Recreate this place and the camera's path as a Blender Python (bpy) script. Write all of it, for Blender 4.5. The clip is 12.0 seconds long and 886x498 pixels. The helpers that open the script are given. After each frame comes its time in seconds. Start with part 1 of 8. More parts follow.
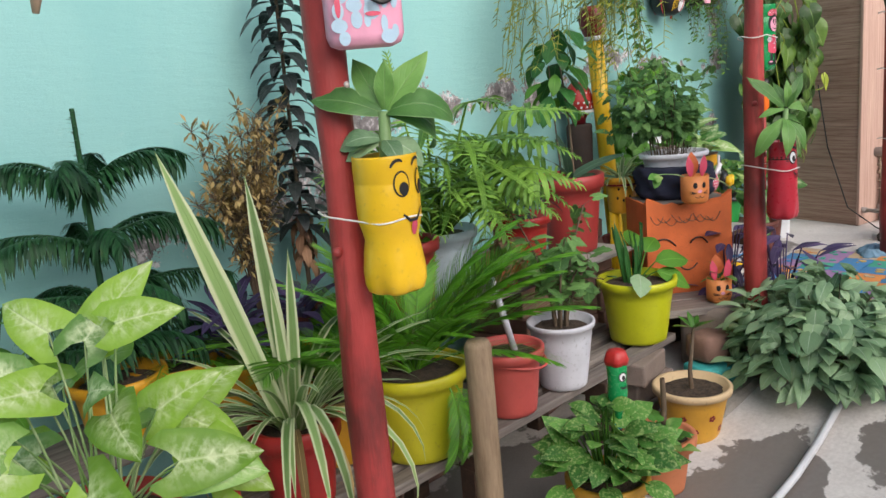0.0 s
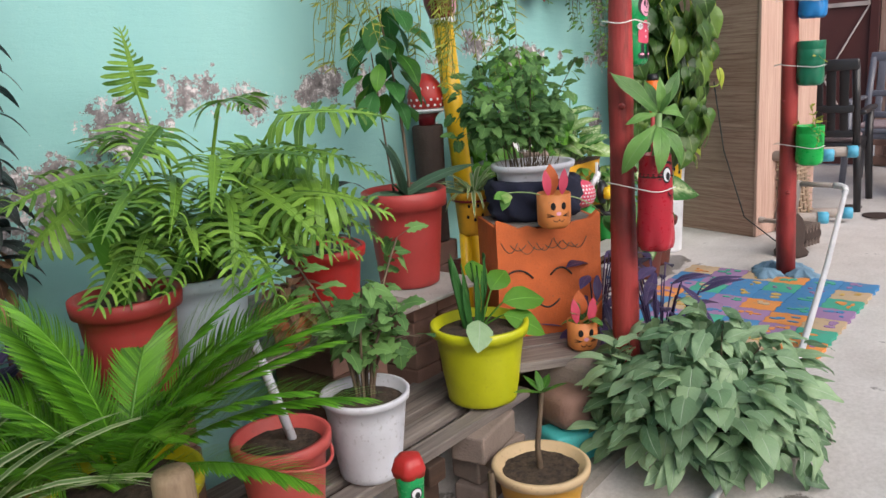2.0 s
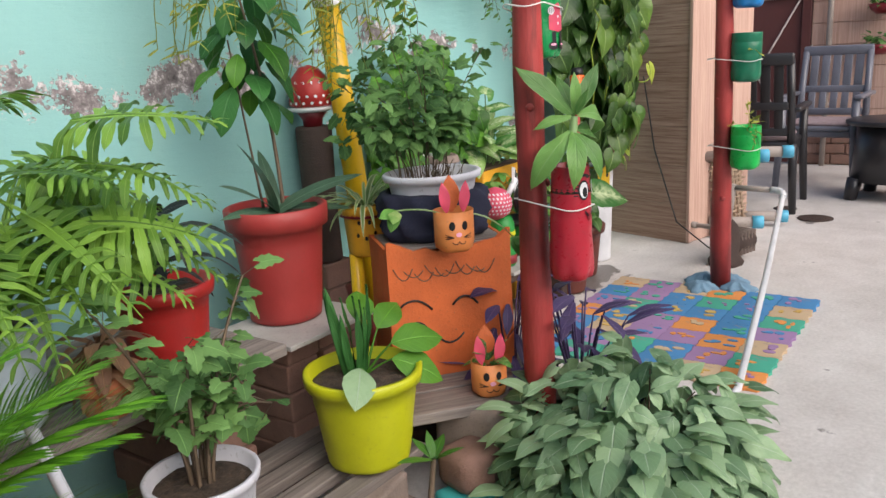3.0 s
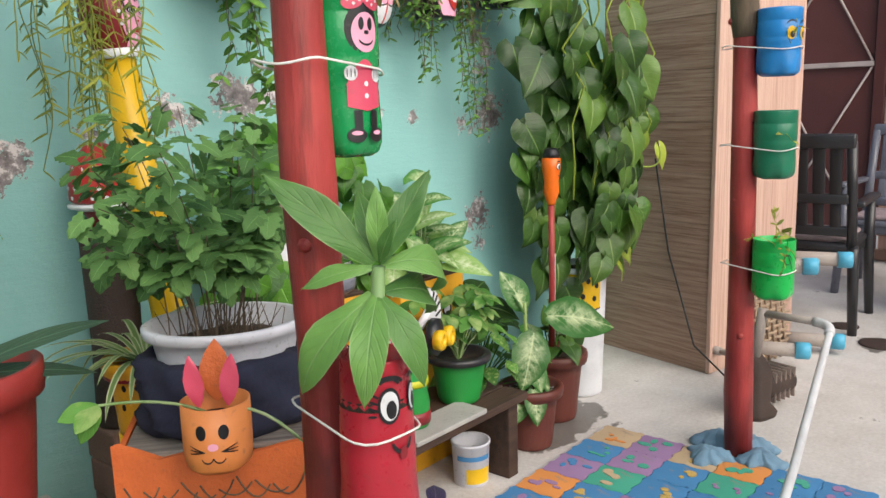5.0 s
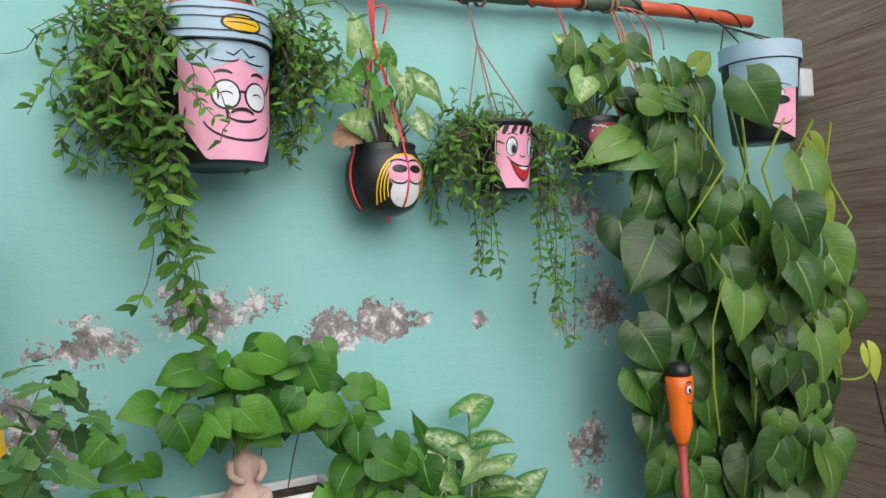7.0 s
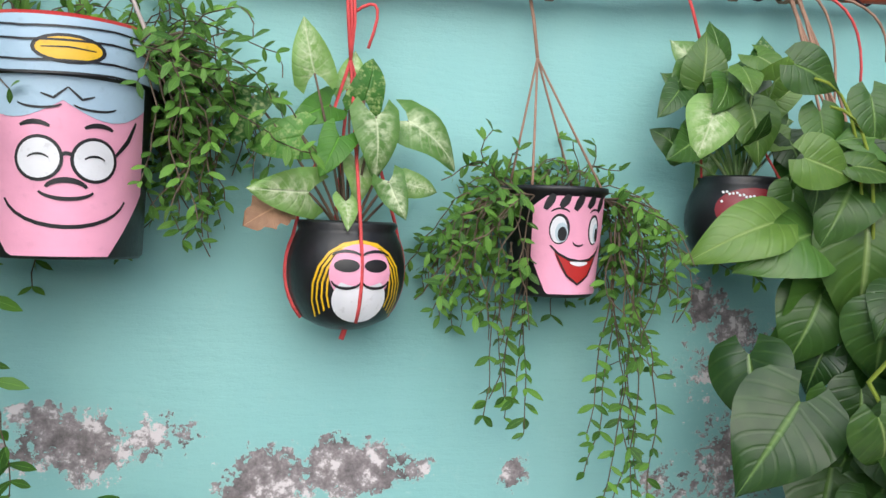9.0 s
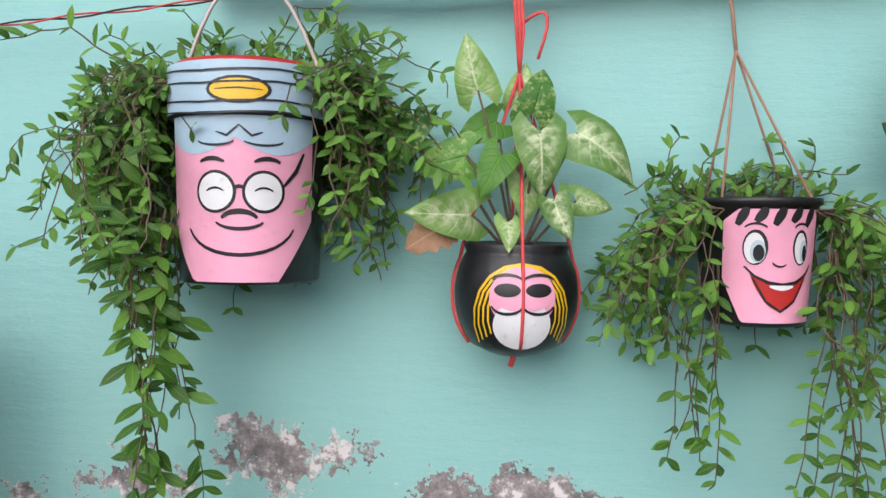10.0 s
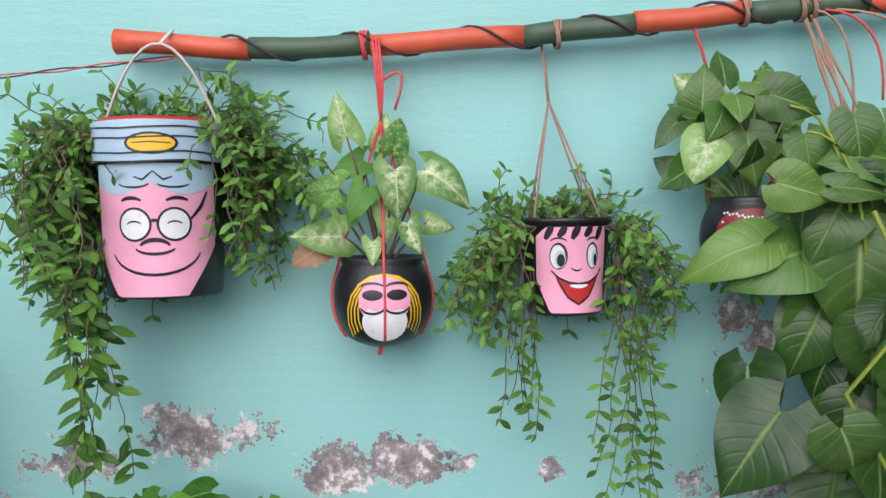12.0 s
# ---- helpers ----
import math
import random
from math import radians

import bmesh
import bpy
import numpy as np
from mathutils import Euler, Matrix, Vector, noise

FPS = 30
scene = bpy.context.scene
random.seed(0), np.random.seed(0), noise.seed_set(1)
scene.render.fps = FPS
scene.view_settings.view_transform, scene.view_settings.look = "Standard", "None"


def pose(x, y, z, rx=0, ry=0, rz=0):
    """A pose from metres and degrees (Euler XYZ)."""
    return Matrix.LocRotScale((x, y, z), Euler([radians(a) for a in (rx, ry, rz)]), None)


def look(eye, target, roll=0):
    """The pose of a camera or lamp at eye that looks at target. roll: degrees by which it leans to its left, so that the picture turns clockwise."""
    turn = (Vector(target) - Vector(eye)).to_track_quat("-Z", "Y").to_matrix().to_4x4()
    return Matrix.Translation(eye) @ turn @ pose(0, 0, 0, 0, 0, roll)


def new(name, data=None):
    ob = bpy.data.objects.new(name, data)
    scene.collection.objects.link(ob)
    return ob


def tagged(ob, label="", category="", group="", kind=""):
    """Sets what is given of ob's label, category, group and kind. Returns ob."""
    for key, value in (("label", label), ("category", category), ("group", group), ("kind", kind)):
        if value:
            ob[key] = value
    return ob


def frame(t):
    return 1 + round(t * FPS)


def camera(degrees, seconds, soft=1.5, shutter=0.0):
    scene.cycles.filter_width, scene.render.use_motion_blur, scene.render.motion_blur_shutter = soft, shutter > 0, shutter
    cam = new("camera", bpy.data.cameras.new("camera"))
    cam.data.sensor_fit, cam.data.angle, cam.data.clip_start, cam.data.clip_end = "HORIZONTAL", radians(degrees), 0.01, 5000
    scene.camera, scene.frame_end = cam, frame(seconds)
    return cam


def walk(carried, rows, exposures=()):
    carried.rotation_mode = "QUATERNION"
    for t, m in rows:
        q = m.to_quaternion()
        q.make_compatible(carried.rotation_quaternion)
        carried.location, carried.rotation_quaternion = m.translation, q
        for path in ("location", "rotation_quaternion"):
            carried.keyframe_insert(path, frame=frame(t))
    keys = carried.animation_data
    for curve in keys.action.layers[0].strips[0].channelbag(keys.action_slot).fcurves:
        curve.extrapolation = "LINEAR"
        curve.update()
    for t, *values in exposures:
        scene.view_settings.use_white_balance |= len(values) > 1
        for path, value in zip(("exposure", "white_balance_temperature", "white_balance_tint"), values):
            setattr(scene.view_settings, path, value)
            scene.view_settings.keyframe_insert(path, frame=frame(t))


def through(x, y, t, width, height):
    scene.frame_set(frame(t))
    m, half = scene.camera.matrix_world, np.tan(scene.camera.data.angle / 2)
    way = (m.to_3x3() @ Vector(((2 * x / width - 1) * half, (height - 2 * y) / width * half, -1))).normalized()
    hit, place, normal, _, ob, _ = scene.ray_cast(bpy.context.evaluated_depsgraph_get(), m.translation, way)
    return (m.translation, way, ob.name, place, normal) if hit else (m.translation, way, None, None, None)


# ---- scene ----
cam = camera(58.1, 12.0)
PATH = [
    (0, (0.476, 1.074, 1.134), (1.847, 2.47, 0.72), -4.9),
    (0.5, (0.609, 1.112, 1.117), (2.077, 2.415, 0.735), -4.2),
    (1, (0.792, 1.233, 1.13), (2.348, 2.427, 0.739), -3.5),
    (1.5, (0.99, 1.281, 1.119), (2.545, 2.467, 0.699), -3.6),
    (2, (1.225, 1.254, 1.116), (2.717, 2.505, 0.657), -3.7),
    (2.5, (1.429, 1.306, 1.086), (2.955, 2.496, 0.579), -2.9),
    (3, (1.658, 1.395, 1.103), (3.235, 2.525, 0.616), -3.2),
    (3.2, (1.752, 1.399, 1.105), (3.324, 2.544, 0.638), -3.1),
    (4.8, (2.583, 1.521, 1.118), (4.107, 2.759, 0.739), -1.8),
    (5, (2.692, 1.531, 1.126), (4.197, 2.802, 0.782), -1.5),
    (5.5, (2.979, 1.475, 1.184), (4.458, 2.799, 0.937), -0.5),
    (6, (3.176, 1.488, 1.185), (4.641, 2.837, 1.003), 0.3),
    (6.5, (3.378, 1.63, 1.217), (4.712, 3.117, 1.129), -1.7),
    (7, (3.558, 1.698, 1.26), (4.627, 3.387, 1.284), -2.7),
    (7.2, (3.668, 1.726, 1.276), (4.642, 3.471, 1.328), -2.0),
    (8.8, (4.232, 2.055, 1.502), (4.795, 3.973, 1.433), 2.6),
    (9, (4.263, 2.083, 1.512), (4.725, 4.028, 1.455), 2.0),
    (9.5, (4.364, 2.131, 1.543), (4.474, 4.127, 1.467), 1.4),
    (10, (4.43, 2.135, 1.536), (4.184, 4.119, 1.478), 0.7),
    (10.5, (4.349, 2.048, 1.577), (3.914, 4.0, 1.535), -0.1),
    (11, (4.34, 1.944, 1.559), (3.903, 3.894, 1.476), 0.1),
    (11.5, (4.415, 1.913, 1.578), (4.247, 3.905, 1.508), -0.2),
    (12, (4.542, 1.854, 1.584), (4.485, 3.851, 1.5), -0.9),
]
walk(cam, [(t, look(eye, target, roll)) for t, eye, target, roll in PATH], [(0, 0.88, 6250, 11), (3, 0.97, 6380, 12), (5, 1.0, 6450, 8), (5.5, 0.82, 6250, 6), (6.5, 0.68, 6300, 4), (7, 0.70, 6050, 7), (9, 0.86, 5900, 9), (10.5, 0.79, 6100, 15), (11, 0.82, 6100, 16), (12, 0.80, 5900, 13)])

# ---- light ----
world = bpy.data.worlds.new("overcast")
scene.world = world
world.use_nodes = True
wn = world.node_tree.nodes
sky = wn.new("ShaderNodeTexSky")
sky.sky_type, sky.sun_disc = "NISHITA", False
sky.sun_elevation, sky.sun_rotation = radians(31), radians(193)
sky.air_density, sky.dust_density = 1.0, 3.0
wn["Background"].inputs[1].default_value = 0.07
world.node_tree.links.new(sky.outputs[0], wn["Background"].inputs[0])
sun = new("sun", bpy.data.lights.new("sun", "SUN"))
sun.data.energy, sun.data.angle, sun.data.color = 2.15, radians(80), (1.0, 0.95, 0.88)
sun.matrix_world = look((0, 0, 0), (0.18, 0.84, -0.51))


# ---- materials ----
def shader(name, rough=0.5, metal=0.0, spec=0.5):
    m = bpy.data.materials.new(name)
    m.use_nodes = True
    t = m.node_tree
    b = t.nodes["Principled BSDF"]
    b.inputs["Roughness"].default_value = rough
    b.inputs["Metallic"].default_value = metal
    b.inputs["Specular IOR Level"].default_value = spec
    return m, t, b


def nd(t, kind, **inputs):
    n = t.nodes.new("ShaderNode" + kind)
    for k, v in inputs.items():
        n.inputs[k.replace("_", " ")].default_value = v
    return n


def ramp(t, fac, stops):
    r = t.nodes.new("ShaderNodeValToRGB")
    while len(r.color_ramp.elements) < len(stops):
        r.color_ramp.elements.new(0.5)
    for e, (p, c) in zip(r.color_ramp.elements, stops):
        e.position = p
        e.color = (*c, 1) if len(c) == 3 else c
    t.links.new(fac, r.inputs[0])
    return r.outputs[0]


def mixc(t, fac, a, b, blend="MIX"):
    n = t.nodes.new("ShaderNodeMix")
    n.data_type, n.blend_type = "RGBA", blend
    for i, v in ((0, fac), (6, a), (7, b)):
        if isinstance(v, (int, float)):
            n.inputs[i].default_value = v
        elif isinstance(v, tuple):
            n.inputs[i].default_value = (*v, 1)
        else:
            t.links.new(v, n.inputs[i])
    return n.outputs[2]


def mth(t, op, a, b=0.0, clamp=False):
    n = t.nodes.new("ShaderNodeMath")
    n.operation, n.use_clamp = op, clamp
    for i, v in ((0, a), (1, b)):
        if isinstance(v, (int, float)):
            n.inputs[i].default_value = v
        else:
            t.links.new(v, n.inputs[i])
    return n.outputs[0]


def noise_at(t, scale, detail=4.0, rough=0.55, coords=None, stretch=None, seed=None):
    n = nd(t, "TexNoise", Scale=scale, Detail=detail, Roughness=rough)
    if seed is not None:
        n.noise_dimensions = "4D"
        t.links.new(mth(t, "MULTIPLY", seed, 23.0), n.inputs["W"])
    src = coords or t.nodes.new("ShaderNodeTexCoord").outputs["Object"]
    if stretch:
        mp = t.nodes.new("ShaderNodeMapping")
        mp.inputs["Scale"].default_value = stretch
        t.links.new(src, mp.inputs[0])
        src = mp.outputs[0]
    t.links.new(src, n.inputs["Vector"])
    return n.outputs["Fac"]


def bump(t, b, height, strength=0.3, dist=0.01):
    n = nd(t, "Bump", Strength=strength, Distance=dist)
    t.links.new(height, n.inputs["Height"])
    t.links.new(n.outputs[0], b.inputs["Normal"])


def shade(c, k):
    return tuple(min(1.0, v * k) for v in c)


def painted(name, colour, rough=0.45, wear=0.35, scale=6.0, dirt=(0.10, 0.08, 0.06), relief=0.15):
    """Paint or plastic with faint unevenness, scuffs and dirt."""
    m, t, b = shader(name, rough)
    broad = noise_at(t, scale)
    fine = noise_at(t, scale * 14, 5)
    col = ramp(t, broad, [(0.3, shade(colour, 0.8)), (0.7, shade(colour, 1.1))])
    spots = ramp(t, fine, [(0.60, (0, 0, 0)), (0.78, (1, 1, 1))])
    col = mixc(t, mth(t, "MULTIPLY", spots, wear), col, dirt)
    t.links.new(col, b.inputs["Base Color"])
    t.links.new(mth(t, "ADD", mth(t, "MULTIPLY", fine, 0.25), rough - 0.12), b.inputs["Roughness"])
    bump(t, b, fine, relief, 0.004)
    return m


def leafy(name, dark, light, vein=None, style="plain", rough=0.4, through=0.17, spec=0.3):
    """Leaf: midrib and side veins along the leaf's own length, varied leaf by leaf."""
    m, t, b = shader(name, rough, 0.0, spec)
    uv = t.nodes.new("ShaderNodeUVMap").outputs[0]
    sep = t.nodes.new("ShaderNodeSeparateXYZ")
    t.links.new(uv, sep.inputs[0])
    u = mth(t, "ABSOLUTE", mth(t, "SUBTRACT", sep.outputs[0], 0.5))
    v = sep.outputs[1]
    info = t.nodes.new("ShaderNodeObjectInfo").outputs["Random"]
    isle = t.nodes.new("ShaderNodeNewGeometry").outputs["Random Per Island"]
    pick = mth(t, "FRACT", mth(t, "ADD", mth(t, "MULTIPLY", info, 3.7), isle))
    patch = noise_at(t, 5.0, 4, 0.6, None, None, pick)
    f = mth(t, "ADD", mth(t, "MULTIPLY", pick, 0.65), mth(t, "MULTIPLY", patch, 0.45))
    col = ramp(t, f, [(0.12, shade(dark, 0.6)), (0.5, shade(tuple((p + q) / 2 for p, q in zip(dark, light)), 0.88)), (0.95, shade(light, 1.08))])
    vein = vein or shade(light, 1.5)
    rib = mth(t, "SUBTRACT", 1.0, mth(t, "MULTIPLY", u, 26.0), True)
    side = mth(t, "SINE", mth(t, "MULTIPLY", mth(t, "SUBTRACT", v, mth(t, "MULTIPLY", u, 0.7)), 44.0))
    sidef = mth(t, "MULTIPLY", mth(t, "SUBTRACT", side, 0.55, True), 2.0, True)
    if style == "plain":
        col = mixc(t, mth(t, "MULTIPLY", rib, 0.7), col, vein)
        col = mixc(t, mth(t, "MULTIPLY", sidef, 0.06), col, vein)
    elif style == "veined":  # pale feathered veins that fade to a green rim
        fade = mth(t, "SUBTRACT", 1.0, mth(t, "MULTIPLY", u, 2.3), True)
        nz = ramp(t, noise_at(t, 7.0, 5, 0.65, None, None, pick), [(0.42, (0, 0, 0)), (0.6, (1, 1, 1))])
        fe = mth(t, "MULTIPLY", mth(t, "ADD", mth(t, "MULTIPLY", sidef, 0.3), mth(t, "MULTIPLY", nz, 0.95)), fade, True)
        col = mixc(t, fe, col, vein)
        col = mixc(t, mth(t, "MULTIPLY", rib, 0.8), col, vein)
    elif style == "stripe":  # pale margins
        edge = mth(t, "MULTIPLY", mth(t, "SUBTRACT", u, 0.24, True), 9.0, True)
        col = mixc(t, mth(t, "MULTIPLY", edge, 0.85), col, vein)
    elif style == "rim":
        edge = mth(t, "MULTIPLY", mth(t, "SUBTRACT", u, 0.455, True), 25.0, True)
        col = mixc(t, mth(t, "MULTIPLY", edge, 0.6), col, vein)
        col = mixc(t, mth(t, "MULTIPLY", rib, 0.4), col, vein)
    elif style == "splash":
        nz = ramp(t, noise_at(t, 11.0, 5, 0.6, None, None, pick), [(0.5, (0, 0, 0)), (0.66, (1, 1, 1))])
        col = mixc(t, mth(t, "MULTIPLY", nz, 0.6), col, vein)
    brown = ramp(t, noise_at(t, 9.0, 6, 0.65, None, None, pick), [(0.66, (0, 0, 0)), (0.74, (1, 1, 1))])
    col = mixc(t, mth(t, "MULTIPLY", brown, 0.35), col, (0.16, 0.10, 0.03))
    t.links.new(col, b.inputs["Base Color"])
    bump(t, b, mth(t, "SUBTRACT", mth(t, "MULTIPLY", sidef, -0.2), mth(t, "MULTIPLY", rib, 0.8)), 0.4, 0.006)
    tr = t.nodes.new("ShaderNodeBsdfTranslucent")
    t.links.new(mixc(t, 0.5, col, shade(light, 1.6)), tr.inputs[0])
    mx = t.nodes.new("ShaderNodeMixShader")
    mx.inputs[0].default_value = through
    t.links.new(b.outputs[0], mx.inputs[1])
    t.links.new(tr.outputs[0], mx.inputs[2])
    t.links.new(mx.outputs[0], t.nodes["Material Output"].inputs[0])
    return m


def wall_paint():
    """Sea-green limewash, blown off along a damp line where grey plaster shows."""
    m, t, b = shader("teal_wall_paint", 0.75)
    pos = t.nodes.new("ShaderNodeTexCoord").outputs["Object"]
    sep = t.nodes.new("ShaderNodeSeparateXYZ")
    t.links.new(pos, sep.inputs[0])
    broad, mid, fine = noise_at(t, 1.6), noise_at(t, 7.0, 6, 0.65), noise_at(t, 60.0, 6, 0.7)
    col = ramp(t, broad, [(0.3, (0.225, 0.465, 0.455)), (0.7, (0.275, 0.52, 0.505))])
    streak = noise_at(t, 5.0, 4, 0.6, None, (1.0, 1.0, 0.12))
    col = mixc(t, mth(t, "MULTIPLY", ramp(t, streak, [(0.5, (0, 0, 0)), (0.75, (1, 1, 1))]), 0.2), col, (0.34, 0.58, 0.53))
    scuff = ramp(t, noise_at(t, 22.0, 6, 0.75), [(0.60, (0, 0, 0)), (0.72, (1, 1, 1))])
    col = mixc(t, mth(t, "MULTIPLY", scuff, 0.2), col, (0.42, 0.56, 0.52))
    grime = ramp(t, noise_at(t, 3.2, 6, 0.7), [(0.5, (0, 0, 0)), (0.75, (1, 1, 1))])
    col = mixc(t, mth(t, "MULTIPLY", grime, 0.25), col, (0.20, 0.41, 0.40))
    field = None
    for x, z, rx, rz, k in ((3.76, 1.12, 0.12, 0.06, 0.95), (3.70, 0.97, 0.15, 0.10, 0.95), (3.58, 1.09, 0.09, 0.07, 0.9), (3.35, 1.04, 0.12, 0.10, 0.9), (4.04, 1.175, 0.155, 0.062, 1.0), (4.29, 1.105, 0.075, 0.066, 1.0), (4.45, 1.125, 0.115, 0.055, 1.0),
                          (4.695, 1.11, 0.03, 0.045, 0.9), (5.10, 1.16, 0.13, 0.20, 1.15), (5.02, 1.385, 0.06, 0.05, 1.0), (5.09, 1.33, 0.06, 0.05, 1.0), (5.00, 1.08, 0.09, 0.07, 0.9), (5.05, 0.74, 0.08, 0.18, 0.8),
                          (2.14, 0.86, 0.22, 0.13, 1.25), (2.10, 0.74, 0.20, 0.07, 1.1), (2.37, 0.98, 0.15, 0.11, 1.15), (2.60, 1.08, 0.14, 0.08, 1.05), (2.82, 1.03, 0.16, 0.08, 1.1), (3.10, 1.06, 0.13, 0.08, 1.05), (1.90, 0.78, 0.16, 0.10, 0.9), (1.55, 0.74, 0.2, 0.08, 0.75)):
        mp = t.nodes.new("ShaderNodeMapping")
        mp.vector_type = "POINT"
        mp.inputs["Location"].default_value = (-x / rx, 0, -z / rz)
        mp.inputs["Scale"].default_value = (1 / rx, 0, 1 / rz)
        t.links.new(pos, mp.inputs[0])
        ln = t.nodes.new("ShaderNodeVectorMath")
        ln.operation = "LENGTH"
        t.links.new(mp.outputs[0], ln.inputs[0])
        f = mth(t, "MULTIPLY", mth(t, "SUBTRACT", 1.0, mth(t, "MULTIPLY", ln.outputs["Value"], 0.75), True), k)
        field = f if field is None else mth(t, "MAXIMUM", field, f)
    mask = mth(t, "ADD", field, mth(t, "MULTIPLY", mth(t, "SUBTRACT", mid, 0.5), 2.9))
    mask = mth(t, "ADD", mask, mth(t, "MULTIPLY", mth(t, "SUBTRACT", fine, 0.5), 2.0))
    mask = mth(t, "MULTIPLY", mask, ramp(t, field, [(0.02, (0, 0, 0)), (0.16, (1, 1, 1))]))
    bare = ramp(t, mask, [(0.58, (0, 0, 0)), (0.61, (1, 1, 1))])
    halo = ramp(t, mask, [(0.44, (0, 0, 0)), (0.58, (1, 1, 1))])
    plaster = ramp(t, noise_at(t, 28.0, 6, 0.7), [(0.34, (0.085, 0.074, 0.076)), (0.48, (0.20, 0.175, 0.18)), (0.56, (0.31, 0.275, 0.28)), (0.61, (0.66, 0.61, 0.62))])
    col = mixc(t, mth(t, "MULTIPLY", halo, 0.5), col, (0.38, 0.56, 0.53))
    col = mixc(t, bare, col, plaster)
    t.links.new(col, b.inputs["Base Color"])
    h = mth(t, "ADD", mth(t, "MULTIPLY", bare, -1.0), mth(t, "ADD", mth(t, "MULTIPLY", noise_at(t, 14.0, 5, 0.65, None, (0.7, 1, 3.5)), 0.5), mth(t, "MULTIPLY", fine, 0.25)))
    bump(t, b, h, 0.5, 0.009)
    return m


def concrete(name, dark, light, wet=()):
    m, t, b = shader(name, 0.8)
    pos = t.nodes.new("ShaderNodeTexCoord").outputs["Object"]
    broad, mid, fine = noise_at(t, 0.9, 5), noise_at(t, 4.5, 6, 0.65), noise_at(t, 70.0, 6, 0.7)
    f = mth(t, "ADD", mth(t, "MULTIPLY", broad, 0.5), mth(t, "MULTIPLY", mid, 0.5))
    col = ramp(t, f, [(0.36, dark), (0.62, light)])
    col = mixc(t, 0.25, col, ramp(t, fine, [(0.35, shade(dark, 0.7)), (0.65, shade(light, 1.1))]))
    field = None
    for x, y, r in wet:
        mp = t.nodes.new("ShaderNodeMapping")
        mp.inputs["Location"].default_value = (-x / r, -y / r * 1.7, 0)
        mp.inputs["Scale"].default_value = (1 / r, 1.7 / r, 0)
        t.links.new(pos, mp.inputs[0])
        ln = t.nodes.new("ShaderNodeVectorMath")
        ln.operation = "LENGTH"
        t.links.new(mp.outputs[0], ln.inputs[0])
        g = mth(t, "SUBTRACT", 1.0, ln.outputs["Value"], True)
        field = g if field is None else mth(t, "MAXIMUM", field, g)
    if field is not None:
        damp = ramp(t, mth(t, "ADD", field, mth(t, "MULTIPLY", mth(t, "SUBTRACT", mid, 0.5), 1.8)), [(0.3, (0, 0, 0)), (0.36, (1, 1, 1))])
        col = mixc(t, mth(t, "MULTIPLY", damp, 0.8), col, (0.075, 0.06, 0.05))
        t.links.new(mth(t, "SUBTRACT", 0.8, mth(t, "MULTIPLY", damp, 0.4)), b.inputs["Roughness"])
    t.links.new(col, b.inputs["Base Color"])
    bump(t, b, mth(t, "ADD", fine, mth(t, "MULTIPLY", mid, 1.5)), 0.3, 0.006)
    return m


def timber(name, dark, light, along=(1, 14, 14), rough=0.7):
    m, t, b = shader(name, rough)
    g = noise_at(t, 3.0, 7, 0.65, None, along)
    fine = noise_at(t, 9.0, 6, 0.7, None, along)
    broad = noise_at(t, 2.0)
    f = mth(t, "ADD", mth(t, "MULTIPLY", g, 0.6), mth(t, "MULTIPLY", fine, 0.4))
    col = ramp(t, f, [(0.36, dark), (0.5, shade(tuple((a + c) / 2 for a, c in zip(dark, light)), 1.0)), (0.66, light)])
    info = t.nodes.new("ShaderNodeObjectInfo").outputs["Random"]
    k = mth(t, "ADD", mth(t, "MULTIPLY", info, 0.2), mth(t, "MULTIPLY", broad, 0.4))
    col = mixc(t, k, col, shade(dark, 1.3))
    t.links.new(col, b.inputs["Base Color"])
    bump(t, b, f, 0.4, 0.004)
    return m


def post_paint():
    """Thick faded red paint on bark: dark where it has worn or got damp, cracked along the grain."""
    m, t, b = shader("red_post_paint", 0.5)
    col = ramp(t, noise_at(t, 4.0, 5, 0.6, None, (1, 1, 0.5)), [(0.36, (0.13, 0.018, 0.016)), (0.5, (0.34, 0.036, 0.034)), (0.68, (0.48, 0.068, 0.062))])
    grain = noise_at(t, 26.0, 6, 0.7, None, (1, 1, 0.12))
    col = mixc(t, mth(t, "MULTIPLY", ramp(t, grain, [(0.56, (0, 0, 0)), (0.66, (1, 1, 1))]), 0.5), col, (0.09, 0.018, 0.014))
    flake = ramp(t, noise_at(t, 34.0, 5, 0.7), [(0.68, (0, 0, 0)), (0.72, (1, 1, 1))])
    col = mixc(t, mth(t, "MULTIPLY", flake, 0.35), col, (0.45, 0.22, 0.18))
    t.links.new(col, b.inputs["Base Color"])
    bump(t, b, grain, 0.6, 0.008)
    return m


def earth():
    m, t, b = shader("soil", 0.95)
    t.links.new(ramp(t, noise_at(t, 60.0, 6, 0.7), [(0.35, (0.025, 0.017, 0.012)), (0.7, (0.11, 0.075, 0.05))]), b.inputs["Base Color"])
    bump(t, b, noise_at(t, 90.0, 5, 0.7), 0.9, 0.01)
    return m


